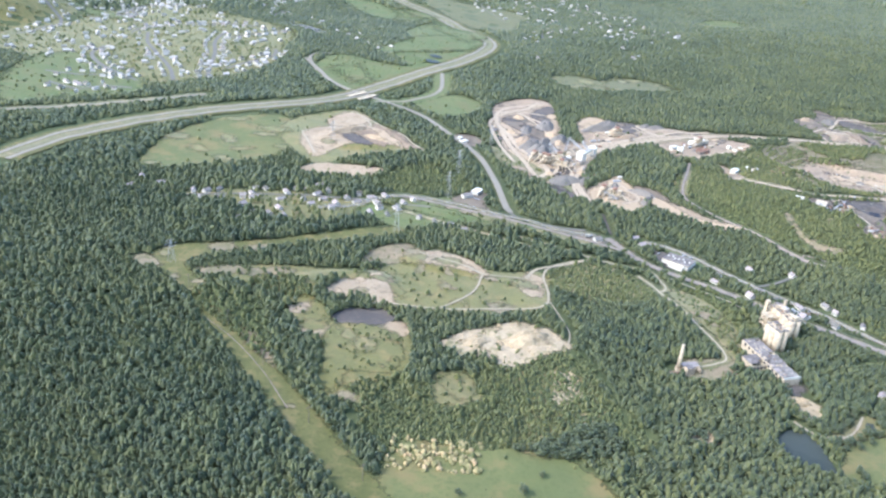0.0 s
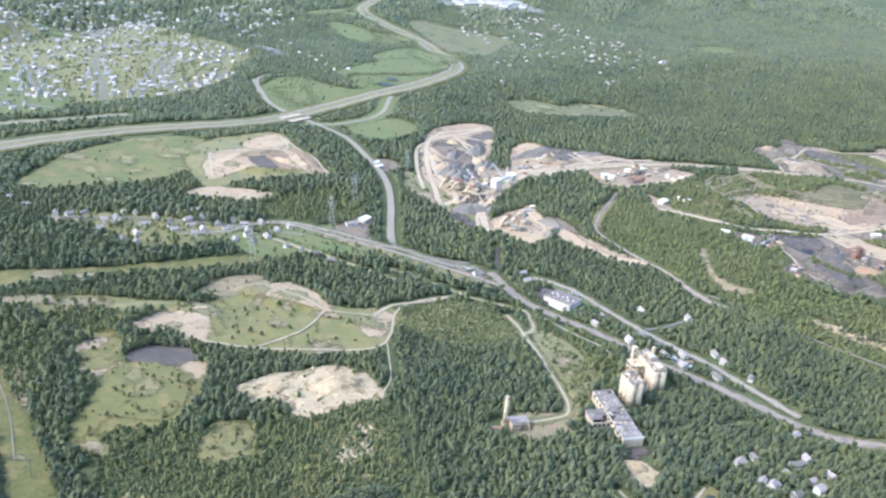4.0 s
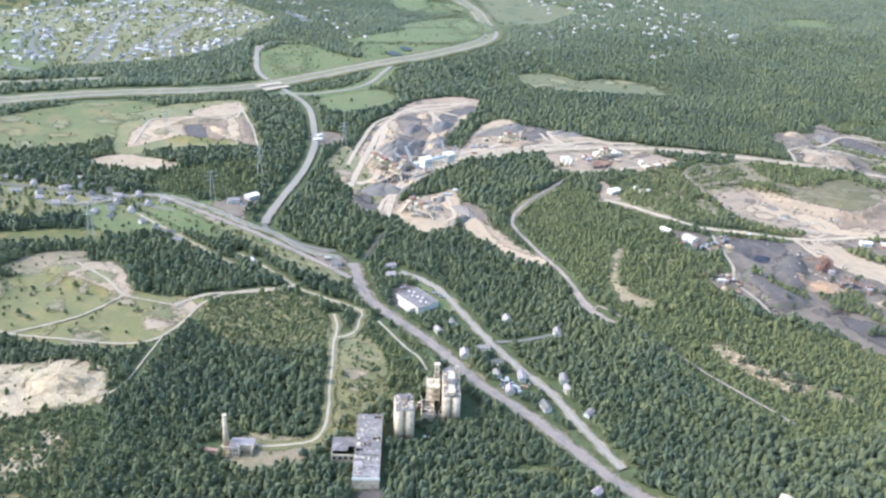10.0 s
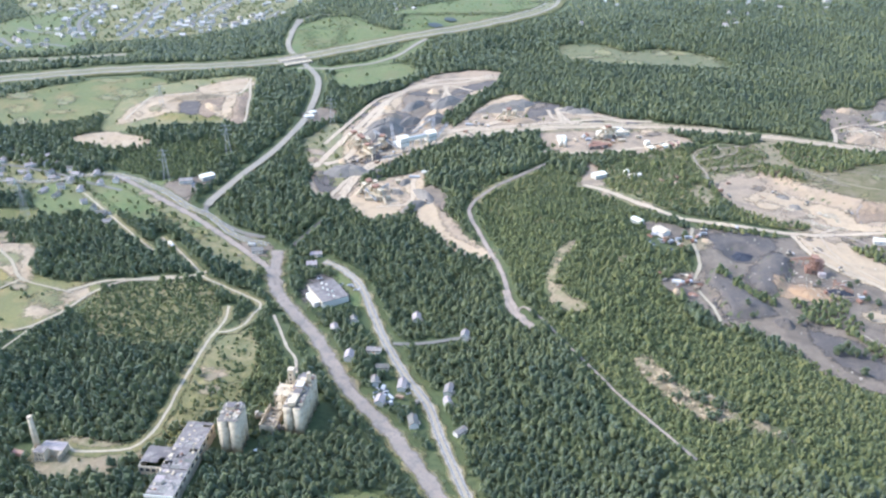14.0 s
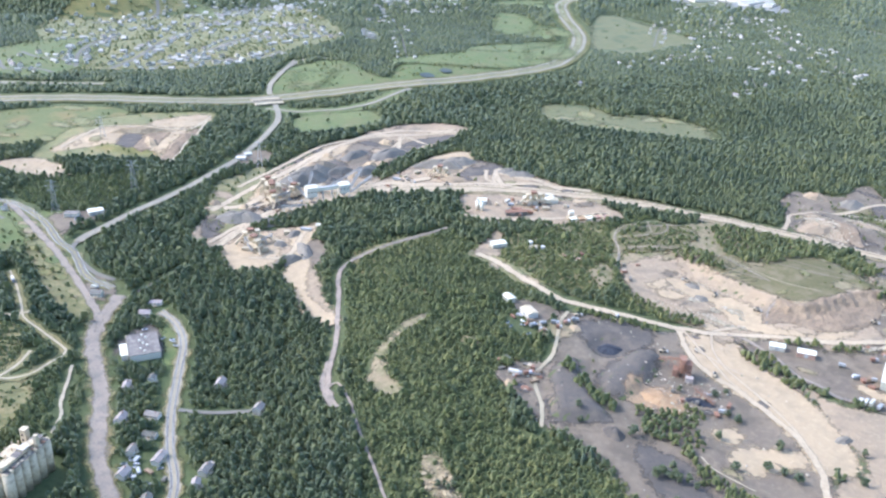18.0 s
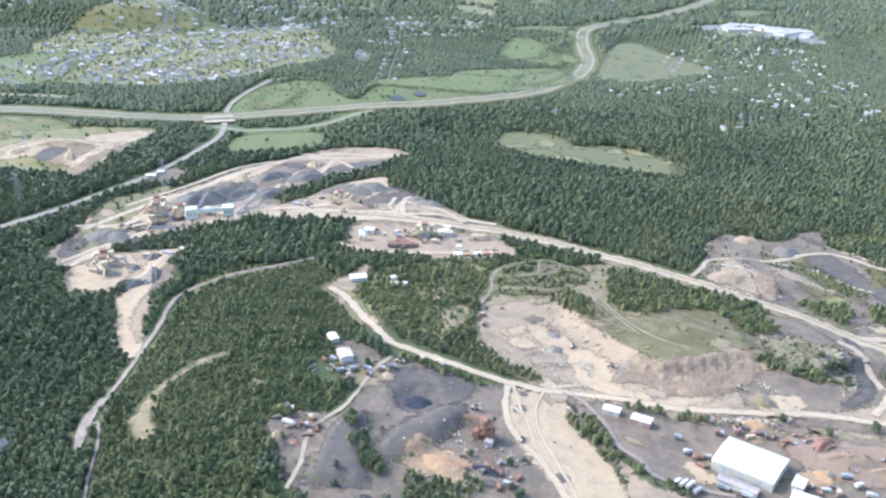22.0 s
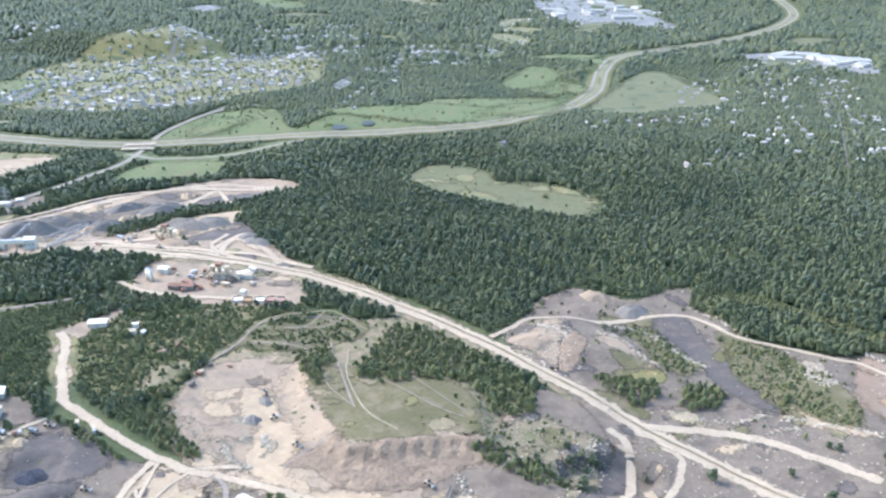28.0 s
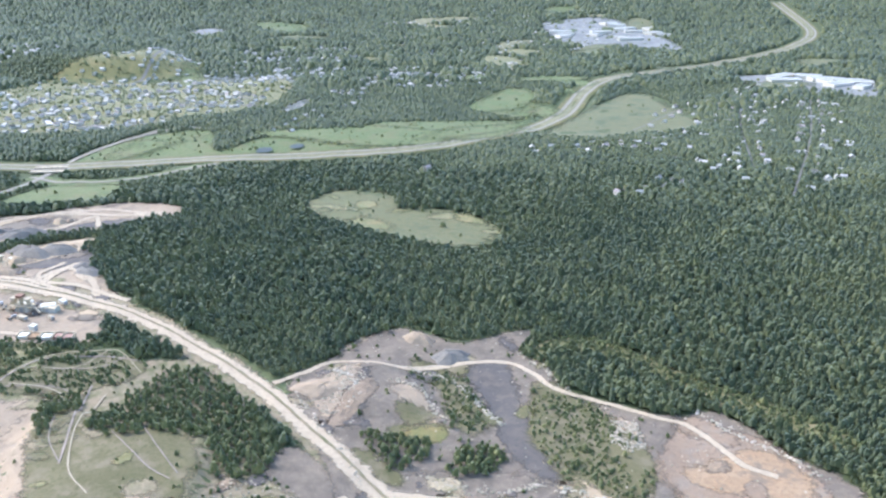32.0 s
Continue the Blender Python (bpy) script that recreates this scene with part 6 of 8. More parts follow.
# industrial yard
hall("industrial_hall", 871, 1239, 41, 34, 6.5, -1, "large white-roofed steel hall with grey walls on a gravel yard", "industrial building", rise=1.2, doors=3)
hall("workshop", 904, 1238, 7, 12, 5, 0, "small white-roofed workshop beside the steel hall", "workshop", doors=1)
hall("storage_shed", 916, 1223, 25, 11, 5, 5, "long white-roofed storage shed on the gravel yard", "shed", doors=2)
hall("storage_shed", 916, 1207, 16, 10, 4.5, 5, "low white-roofed shed beside another shed", "shed", doors=1)
hall("lean_to", 872, 1212, 26, 7, 4, 0, "low grey lean-to beside the large hall", "shed", roof="shingle", doors=2)
hall("site_cabin", 769, 1240, 12, 7, 3.6, 10, "white ribbed cabin at the edge of the gravel yard", "cabin", doors=1)
hall("site_cabin", 792, 1241, 14, 8, 4, 8, "orange-fronted cabin with a white ribbed roof", "cabin", wall="rustred", doors=1)
hall("quarry_office", 574, 1167, 14, 10, 4.5, -35, "tan-roofed block office at the wood's edge", "office", roof="concrete", doors=1, windows=3)
hall("shed", 548, 1182, 11, 7, 3.5, -30, "small white shed beside the block office", "shed", doors=1)
hall("white_shed", 485, 1287, 15, 9, 4.5, 50, "white metal shed in a clearing", "shed", doors=1)
hall("hut", 518, 1300, 7, 5, 3, 40, "small tan hut in scrub", "hut", roof="concrete", doors=1)
hall("roadside_store", 80, 1129, 15, 10, 4.5, 60, "white flat roadside building on a paved lot", "store", doors=2, windows=3)
hall("roadside_store", 66, 1110, 14, 8, 4, 30, "low grey-roofed roadside building", "store", roof="shingle", doors=1)
hall("yellow_barn", 634, 765, 15, 9, 6, 70, "yellow-walled building beside the old rail line", "barn", wall="sand", roof="concrete", doors=1)
hall("roadside_shed", 68, 1373, 12, 7, 3.5, 40, "pale metal shed on a gravel lot", "shed", doors=1)
hall("roadside_shed", 62, 1393, 9, 6, 3, 60, "small pale shed on a gravel lot", "shed", doors=1)
# tank yard
hall("block_building", 461, 1380, 24, 7, 4, 40, "long dark low building in the dusty yard", "building", roof="rust", wall="gravel", doors=2)
hall("batch_house", 462, 1422, 12, 9, 6, 35, "pale building in the dusty plant yard", "building", roof="roof_white", doors=1)
hall("batch_house", 478, 1438, 16, 8, 4, 40, "long pale shed in the dusty plant yard", "building", roof="concrete", doors=1)
hall("site_office", 414, 1389, 10, 8, 5, 30, "white two-storey plant office beside a silo", "office", doors=1, windows=2)
for i in range(4):
    s = thing("steel_silo", 421 + 5.2 * (i % 2) - 3, 1373 + 5.2 * (i // 2) - 3, 0, "slim white storage silo in the plant yard", "silo", "silos of the plant yard") if i < 2 else None
    if s:
        part("cylinder", drum(bmesh.new(), 0, 0, -0.5, 11, 2.2, 2.2), "roof_white", s, flat=False)
        part("cone_top", drum(bmesh.new(), 0, 0, 11, 12.5, 2.2, 0.3), "steel", s)
        part("ladder", boxed(2.2, -0.25, 0, 2.4, 0.25, 11.5), "steel", s)
for i, (x, y, m) in enumerate(((520, 1402, "roof_white"), (527, 1408, "sand"), (534, 1416, "roof_white"), (541, 1424, "rustred"), (548, 1428, "rustred"))):
    b = thing("storage_bay", x, y, 50, "open storage bay of stacked blocks", "storage bay", "bays of the plant yard")
    part("back_wall", boxed(-5, 4, -1, 5, 4.8, 3.2), "concrete", b)
    for s in (-5, 4.4):
        part("side_wall", boxed(s, -5, -1, s + 0.6, 4, 2.8), "concrete", b)
    part("block_pile", boxed(-4, -4, -0.5, 4, 3.6, 2.0, bevel=0.3), m, b)
clear(470, 1400, 30)

# dark flat-roofed building with its white annex
b = thing("flat_roofed_building", 322, 967, -38, "wide dark flat-roofed building with roof vents in a parking lot", "building")
part("wall", boxed(-17, -12, -2, 17, 12, 5), "siding", b)
part("roof", boxed(-17.3, -12.3, 5, 17.3, 12.3, 5.4), "tar", b)
part("parapet", boxed(-17.3, -12.6, 5.0, 17.3, -12.3, 5.9), "concrete", b)
part("annex", boxed(-6, -18, -2, 12, -12.7, 4), "siding", b)
part("annex_roof", boxed(-6.3, -18.3, 4, 12.3, -12.7, 4.3), "roof_white", b)
for i in range(7):
    part("roof_vent", boxed(-14 + 4.4 * i, 3 * math.sin(i * 2.1) - 0.8, 5.4, -12.6 + 4.4 * i, 3 * math.sin(i * 2.1) + 0.6, 6.6), "roof_white", b)
clear(322, 967, 26)

# chimney and boiler house
c = thing("brick_chimney", 255, 703, 0, "tall pale tapering factory chimney standing in woods", "chimney")
part("shaft", drum(bmesh.new(), 0, 0, -1, 27, 2.3, 1.4, 20), "concrete", c, flat=False)
part("collar", drum(bmesh.new(), 0, 0, 26.2, 27.4, 1.65, 1.65, 20), "concrete", c)
part("base", boxed(-2.8, -2.8, -1.5, 2.8, 2.8, 2), "concrete", c)
b = thing("boiler_house", 267, 703, 14, "cream block boiler house with a grey flat roof, partly roofless", "ruined building")
part("wall", boxed(-8, -7, -1, -1, -1, 7.5), "concrete", b)
part("roof", boxed(-8.3, -7.3, 7.5, -0.7, -0.7, 7.8), "tar", b)
part("wall", boxed(-8, -0.9, -1, 8, 7, 5), "concrete", b)
part("roof", boxed(-8.2, -0.7, 5, 8.2, 7.3, 5.3), "shingle", b)
part("ruin_wall", boxed(7, -6, -1, 7.6, -0.9, 4.4), "concrete", b)
for k in (-6.5, -4.2, -2.4):
    for z in (1.2, 4.6):
        part("window", boxed(k - 0.5, -7.06, z, k + 0.5, -6.9, z + 1.5), "glass", b)
r = thing("collapsed_shed", 247, 697, 10, "collapsed red-roofed shed overgrown by shrubs", "ruin")
part("roof_sheet", boxed(-5, -4, 1.6, 5, 0, 1.9), "rustred", r).rotation_euler = (0.3, 0.1, 0)
part("wall", boxed(-5, -4, -1, 5, -3.6, 2), "rust", r)
clear(266, 703, 16), clear(249, 700, 10)

# ruined mill with a holed roof
b = thing("ruined_mill", 350, 728, 15, "derelict mill with a holed grey flat roof and cream walls", "ruined building")
W0, W1, H = -9, 9, 8.5
for k, (y0, y1, m, z) in enumerate(((14, 34, "tar", H), (-12, 14, "tar", H), (-36, -12, "shingle", H - 0.6))):
    part("wall_east", boxed(W1 - 0.5, y0, -2, W1, y1, z), "concrete", b)
    part("wall_west", boxed(W0, y0, -2, W0 + 0.5, y1, z), "concrete", b)
    n = 8
    for i in range(n):
        a0, a1 = y0 + (y1 - y0) * i / n, y0 + (y1 - y0) * (i + 1) / n
        for j in range(3):
            if (k == 1 and (i * 3 + j) % 7 == 3) or (k == 0 and i == 6 and j == 2):
                continue
            x0, x1 = W0 + 6 * j, W0 + 6 * j + 6
            mat = m if dice.random() < (0.9 if k == 0 else 0.6) else dice.choice(("tar", "shingle", "shingle", "tar") if k else ("tar", "shingle"))
            part("roof_panel", boxed(x0 + 0.04, a0 + 0.04, z - 0.3 + dice.uniform(0, 0.15), x1 - 0.04, a1 - 0.04, z + dice.uniform(0.05, 0.2)), mat, b)
part("wall_south", boxed(W0 + 0.5, -36, -2, W1 - 0.5, -35.5, H - 0.9), "concrete", b)
part("wall_north", boxed(W0 + 0.5, 33.5, -2, W1 - 0.5, 34, H - 0.31), "concrete", b)
part("parapet", boxed(W0 - 0.3, -36.4, H - 1.6, W1 + 0.3, -36.02, H + 0.4), "roof_white", b)
part("floor_slab", boxed(W0 + 0.5, -35.5, 3.6, W1 - 0.5, 33.5, 4.0), "gravel", b)
for i in range(10):
    for s in (W0 - 0.04, W1 - 0.04):
        part("window", boxed(s, -33 + 6.6 * i, 4.8, s + 0.08, -29.6 + 6.6 * i, 7.2), "glass", b)
part("wing_wall", boxed(-25, -10, -2, -24.5, 9, 6.5), "concrete", b)
part("wing_wall", boxed(-24.5, -10, -2, W0 - 0.02, -9.5, 6.5), "concrete", b)
part("wing_wall", boxed(-24.5, 8.5, -2, W0 - 0.02, 9, 6.5), "concrete", b)
part("wing_roof", boxed(-25.2, -1, 6.5, W0 - 0.02, 9.2, 6.9), "tar", b)
part("wing_roof", boxed(-25.2, -6, 6.5, -14, -1.05, 6.8), "tar", b)
for i in range(46):
    u, v = dice.uniform(W0 + 0.5, W1 - 2.5), dice.uniform(-35, 30)
    part("roof_debris", boxed(u, v, H + 0.1, u + dice.uniform(0.6, 2.2), v + dice.uniform(0.6, 3.4), H + dice.uniform(0.3, 0.8)), dice.choice(("concrete", "tar", "shingle", "concrete", "rust")), b)
for i in range(4):
    part("window", boxed(-24 + 3.9 * i, -10.06, 2.5, -21.6 + 3.9 * i, -9.95, 4.8), "glass", b)
for k in (-26, -10, 2, 16, 28):
    clear(350 - 0.26 * k, 728 + 0.97 * k, 14)
clear(334, 724, 13)


def silo_block(x, y, turn, cols, rows, r, h, label):
    """A block of touching concrete silos with a broken top house."""
    b = thing("silo_block", x, y, turn, label, "silo")
    for i in range(cols):
        for j in range(rows):
            px, py = (i - (cols - 1) / 2) * 2 * r, (j - (rows - 1) / 2) * 2 * r
            part("silo", drum(bmesh.new(), px, py, -2, h, r, r, 24), "concrete", b, flat=False)
            part("silo_rim", drum(bmesh.new(), px, py, h, h + 0.6, r * 1.02, r * 0.98, 24), "concrete", b)
            clear(x, y, max(cols, rows) * r + 4)
    w, d = cols * r, rows * r
    part("deck", boxed(-w * 0.88, -d * 0.92, h + 0.6, w * 0.88, d * 0.92, h + 1.0), "gravel", b)
    for i in range(cols * rows * 7):
        a, c = dice.uniform(-w * 0.85, w * 0.7), dice.uniform(-d * 0.85, d * 0.7)
        part("rubble", boxed(a, c, h + 0.9, a + dice.uniform(0.8, 2.4), c + dice.uniform(0.8, 2.4), h + dice.uniform(1.2, 2.4)),
             dice.choice(("concrete", "shingle", "rust", "concrete", "stone")), b)
    return b, w, d


b, w, d = silo_block(366, 762, 18, 2, 3, 3.6, 25, "four touching cream concrete silos with rubble on top")
part("head_house", boxed(-3, 1, 26, 2, 6, 29), "concrete", b)
part("roof", boxed(-3.2, 0.8, 29, 2.2, 6.2, 29.3), "tar", b)
b, w, d = silo_block(391, 806, 14, 2, 6, 3.4, 21, "long block of cream concrete silos with a broken gallery on top")
for i in range(6):
    part("gallery_bay", boxed(-2.4, -19 + 6.2 * i, 23, 2.2, -13.1 + 6.2 * i, 25.6 - 0.7 * (i % 3)), "concrete", b)
    if i not in (1, 4):
        part("gallery_roof", boxed(-2.7, -19 + 6.2 * i, 25.7 - 0.7 * (i % 3), 2.5, -13.1 + 6.2 * i, 26.0 - 0.7 * (i % 3)), dice.choice(("concrete", "tar", "roof_pale")), b)
    part("window", boxed(-2.46, -17 + 6.2 * i, 23.6, -2.3, -15 + 6.2 * i, 24.3), "glass", b)
part("stair_tower", boxed(-13, 15, -2, -9, 19, 27), "concrete", b)
part("tower_cap", boxed(-13.3, 14.7, 27, -8.7, 19.3, 27.5), "concrete", b)
for i in range(6):
    part("window", boxed(-12, 14.94, 4 + 3.7 * i, -10.6, 15.05, 5.6 + 3.7 * i), "glass", b)
part("elevator_leg", boxed(3, 8, 22.6, 5.4, 10.6, 31), "concrete", b)
for i in range(3):
    part("frame_floor", boxed(-19, 0, 5 + 5.5 * i, -8.3, 13.5, 5.5 + 5.5 * i), "concrete", b)
for i in range(3):
    for j in range(3):
        part("column", boxed(-19 + 5 * i, 0.2 + 6.2 * j, -2, -18.3 + 5 * i, 0.9 + 6.2 * j, 18 + (i * j) % 3), "concrete", b)
b2 = thing("roofless_house", 377, 790, 14, "roofless pale concrete building beside silos", "ruined building")
for k, a in enumerate(((-5, -12, 5, -11.5), (-5, 11.5, 5, 12), (-5, -11.5, -4.5, 11.5), (4.5, -11.5, 5, 11.5))):
    part("wall", boxed(a[0], a[1], -2, a[2], a[3], 8 - 3 * (k % 2)), "concrete", b2)
for i in range(6):
    part("floor_beam", boxed(-4.5, -10 + 4 * i, 4.2, 4.5, -9.4 + 4 * i, 5), "concrete", b2)
part("broken_slab", boxed(-4.4, -11, 3, 4.4, 6, 3.4), "gravel", b2)
for i in range(40):
    u, v = dice.uniform(-7, 6), dice.uniform(-14, 13)
    part("rubble", boxed(u, v, -1.5, u + dice.uniform(0.8, 2.6), v + dice.uniform(0.8, 2.6), dice.uniform(0.8, 5.2)), dice.choice(("concrete", "stone", "shingle", "concrete")), b2).rotation_euler = (dice.uniform(-0.2, 0.2), dice.uniform(-0.2, 0.2), dice.uniform(0, 1.5))
for k in (-10, 0, 10, 20):
    clear(391 - 0.24 * k, 806 + 0.97 * k, 11)
clear(377, 790, 13)
wreck = thing("boat_hull", 384, 763, 40, "small white wrecked hull lying in grass", "wreck")
bm = drum(bmesh.new(), 0, 0, -0.2, 0.9, 0.8, 1.3, 12)
bmesh.ops.scale(bm, vec=(3.4, 1, 1), verts=bm.verts)
part("hull", bm, "roof_white", wreck)


# ---- stone plant ----
def truss(bm, a, b, w, h, bays, r=0.18):
    """A lattice gallery between two points."""
    a, b = Vector(a), Vector(b)
    side = (b - a).cross(Vector((0, 0, 1))).normalized() * w / 2
    up = Vector((0, 0, h))
    for s in (side, -side):
        bar(bm, a + s, b + s, r), bar(bm, a + s + up, b + s + up, r)
        for i in range(bays):
            p, q = a.lerp(b, i / bays) + s, a.lerp(b, (i + 1) / bays) + s
            bar(bm, p, q + up, r * 0.7), bar(bm, p, p + up, r * 0.7)
    return bm


def conveyor(x, y, turn, length, rise, label, mat="steel"):
    c = thing("belt_conveyor", x, y, turn, label, "conveyor", "conveyors of the stone plant")
    part("truss", truss(bmesh.new(), (0, 0, 1.5), (length, 0, 1.5 + rise), 2.2, 1.6, max(4, int(length / 5))), mat, c)
    bm = bmesh.new()
    d = Vector((length, 0, rise))
    m = Matrix.Translation((length / 2, 0, 2.4 + rise / 2)) @ d.to_track_quat("X", "Z").to_matrix().to_4x4() @ Matrix.Diagonal((d.length, 1.9, 0.3, 1))
    bmesh.ops.create_cube(bm, size=1, matrix=m)
    part("belt", bm, "gravel", c)
    for k in (0.3, 0.62, 0.92):
        for s in (-1, 1):
            part("leg", bar(bmesh.new(), (length * k, s * 2.4, -0.5), (length * k, s * 0.9, 1.5 + rise * k), 0.2), mat, c)
    return c


def process_tower(x, y, turn, w, d, h, label, wall="siding"):
    t = thing("screening_tower", x, y, turn, label, "plant tower")
    for i in range(2):
        for j in range(2):
            part("column", boxed(-w / 2 + i * (w - 0.6), -d / 2 + j * (d - 0.6), -1, -w / 2 + 0.6 + i * (w - 0.6), -d / 2 + 0.6 + j * (d - 0.6), h * 0.4), "steel", t)
    part("house", boxed(-w / 2, -d / 2, h * 0.4, w / 2, d / 2, h), wall, t)
    part("roof", gable(bmesh.new(), w, d, h, h + 1.6), "roof_white", t)
    part("hopper", drum(bmesh.new(), 0, 0, h * 0.12, h * 0.4, w * 0.12, w * 0.42, 4), "steel", t)
    for i in range(3):
        part("window", boxed(-w / 2 + 1 + i * w / 3, -d / 2 - 0.06, h * 0.65, -w / 2 + 2 + i * w / 3, -d / 2 + 0.03, h * 0.75), "glass", t)
    clear(x, y, 16)
    return t


process_tower(246, 1290, 55, 12, 10, 19, "pale clad screening tower of the stone plant")
process_tower(268, 1322, 55, 11, 11, 17, "second pale clad tower joined by a gallery")
g = thing("gallery", 246, 1290, 55, "high pale enclosed gallery between two plant towers", "conveyor gallery")
part("tube", boxed(7, -2, 13, 33, 2, 16.5), "roof_white", g)
part("roof", boxed(6.9, -2.2, 16.5, 33.1, 2.2, 16.8), "steel", g)
for i in range(2):
    part("trestle", bar(bar(bmesh.new(), (14 + 11 * i, -2.6, -1), (14 + 11 * i, -1, 13), 0.3), (14 + 11 * i, 2.6, -1), (14 + 11 * i, 1, 13), 0.3), "steel", g)
for x, y, turn, length, rise in ((268, 1335, 95, 52, 4), (262, 1340, 110, 60, 6), (236, 1296, 160, 40, 12), (225, 1310, 120, 45, 10), (250, 1275, -100, 36, 9),
                                 (200, 1270, 30, 26, 8), (206, 1296, -60, 24, 9), (280, 1150, 150, 22, 7), (268, 1166, 60, 20, 6), (230, 1350, 75, 40, 9)):
    conveyor(x, y, turn, length, rise, "long lattice belt conveyor rising over stone piles")


def crusher(x, y, turn, label):
    c = thing("crushing_plant", x, y, turn, label, "crusher", "crushers of the stone plant")
    for i in range(4):
        for j in range(2):
            part("post", boxed(-9 + 6 * i - 0.3, -4 + 8 * j - 0.3, -1, -9 + 6 * i + 0.3, -4 + 8 * j + 0.3, 7), "plantyellow", c)
    part("deck", boxed(-10, -5, 6.6, 10, 5, 7), "plantyellow", c)
    for k, (a, s, h) in enumerate(((-7, 2.4, 5), (-1, 3, 7.5), (6, 2.6, 4.5))):
        part("hopper", drum(bmesh.new(), a, 0, 7, 7 + h, s * 0.6, s, 4), "plantyellow", c)
        part("screen_box", boxed(a - s, -3.4, 7.05 + h, a + s, 3, 9 + h), "plantyellow" if k != 1 else "rust", c)
    part("feed_chute", bar(bmesh.new(), (-17, 2, 1), (-8, 0, 11), 1.0), "plantyellow", c)
    part("discharge_belt", bar(bmesh.new(), (8, 0, 7), (20, -6, 3), 0.7), "plantyellow", c)
    for k in range(3):
        part("rail", boxed(-10, -5 + 5 * k - 0.1, 8, 10, -4.8 + 5 * k, 8.2), "plantyellow", c)
    clear(x, y, 15)


crusher(196, 1284, 30, "yellow crushing plant with hoppers and decks on dusty ground")
crusher(214, 1262, -35, "yellow crushing plant with hoppers and decks on dusty ground")
crusher(276, 1158, -20, "yellow crusher and screens on pale dusty ground")

# rusted breaker in the coal yard
d = thing("coal_breaker", 714, 1155, 15, "rusted skeletal steel breaker tower in the coal yard", "derelict tower")
for i in range(3):
    for j in range(2):
        part("column", boxed(-5 + 4.7 * i, -4 + 7.4 * j, -1, -4.5 + 4.7 * i, -3.5 + 7.4 * j, 17 - 3 * i), "rust", d)
for z in (4, 8, 12, 15.5):
    part("floor", boxed(-5.2, -4.2, z, 5.2 - (4.6 if z > 12 else 0), 4.2, z + 0.35), "rust", d)
for z in (0, 4.4, 8.4):
    for s in (-4, 3.6):
        part("brace", bar(bmesh.new(), (-4.7, s, z), (4.6, s, z + 3.8), 0.16), "rust", d)
part("hopper", drum(bmesh.new(), -1, 0, 9, 12, 1.2, 3.2, 4), "rustred", d)
part("shed", boxed(-9, -4, -1, -5.4, 4, 6), "rust", d)
part("base_hut", boxed(1, -9, -1, 7, -4.4, 3.4), "shingle", d)
conveyor(692, 1160, -15, 18, 7, "short rusted conveyor beside the breaker", "rust")
conveyor(745, 1126, 160, 18, 5, "short rusted conveyor beside the breaker", "rust")
clear(714, 1155, 14)


# ---- heaps ----
def heap(x, y, rx, ry, h, turn, mat, label, flat=0.25, name="spoil_bank"):
    """A heap of loose material with a rounded top, gullies and an uneven foot."""
    n, rings = (72, 20) if mat == "chalk" else (40, 9)
    v, q = [], []
    seed = dice.uniform(0, 50)
    for r in range(rings + 1):
        k = r / rings
        for i in range(n):
            a = 2 * math.pi * i / n
            wob = 1 + 0.14 * math.sin(2 * a + seed) + 0.09 * math.sin(5 * a + seed * 2) + 0.04 * math.sin(11 * a + seed)
            z = h * (1 - smooth((k - flat) / (1 - flat)) if k > flat else 1.0) * (1 + 0.10 * math.sin(3 * a + 4 * k + seed) + 0.04 * math.sin(9 * a + seed))
            if mat == "chalk":
                z += h * 0.16 * math.sin(9 * k * math.cos(a) + seed) * math.sin(14 * k * math.sin(a)) + dice.uniform(-0.06, 0.06) * h
            v.append((rx * k * wob * math.cos(a), ry * k * wob * math.sin(a), float(z) - (1.6 if r == rings else 0.0)))
    for r in range(rings):
        for i in range(n):
            j = (i + 1) % n
            q.append((r * n + i, (r + 1) * n + i, (r + 1) * n + j, r * n + j))
    ob = new(name, mesh_of(name, v, q, mat, False))
    ob.matrix_world = pose(x, y, hz(x, y) + 0.3, 0, 0, turn)
    return tagged(ob, label, "heap")


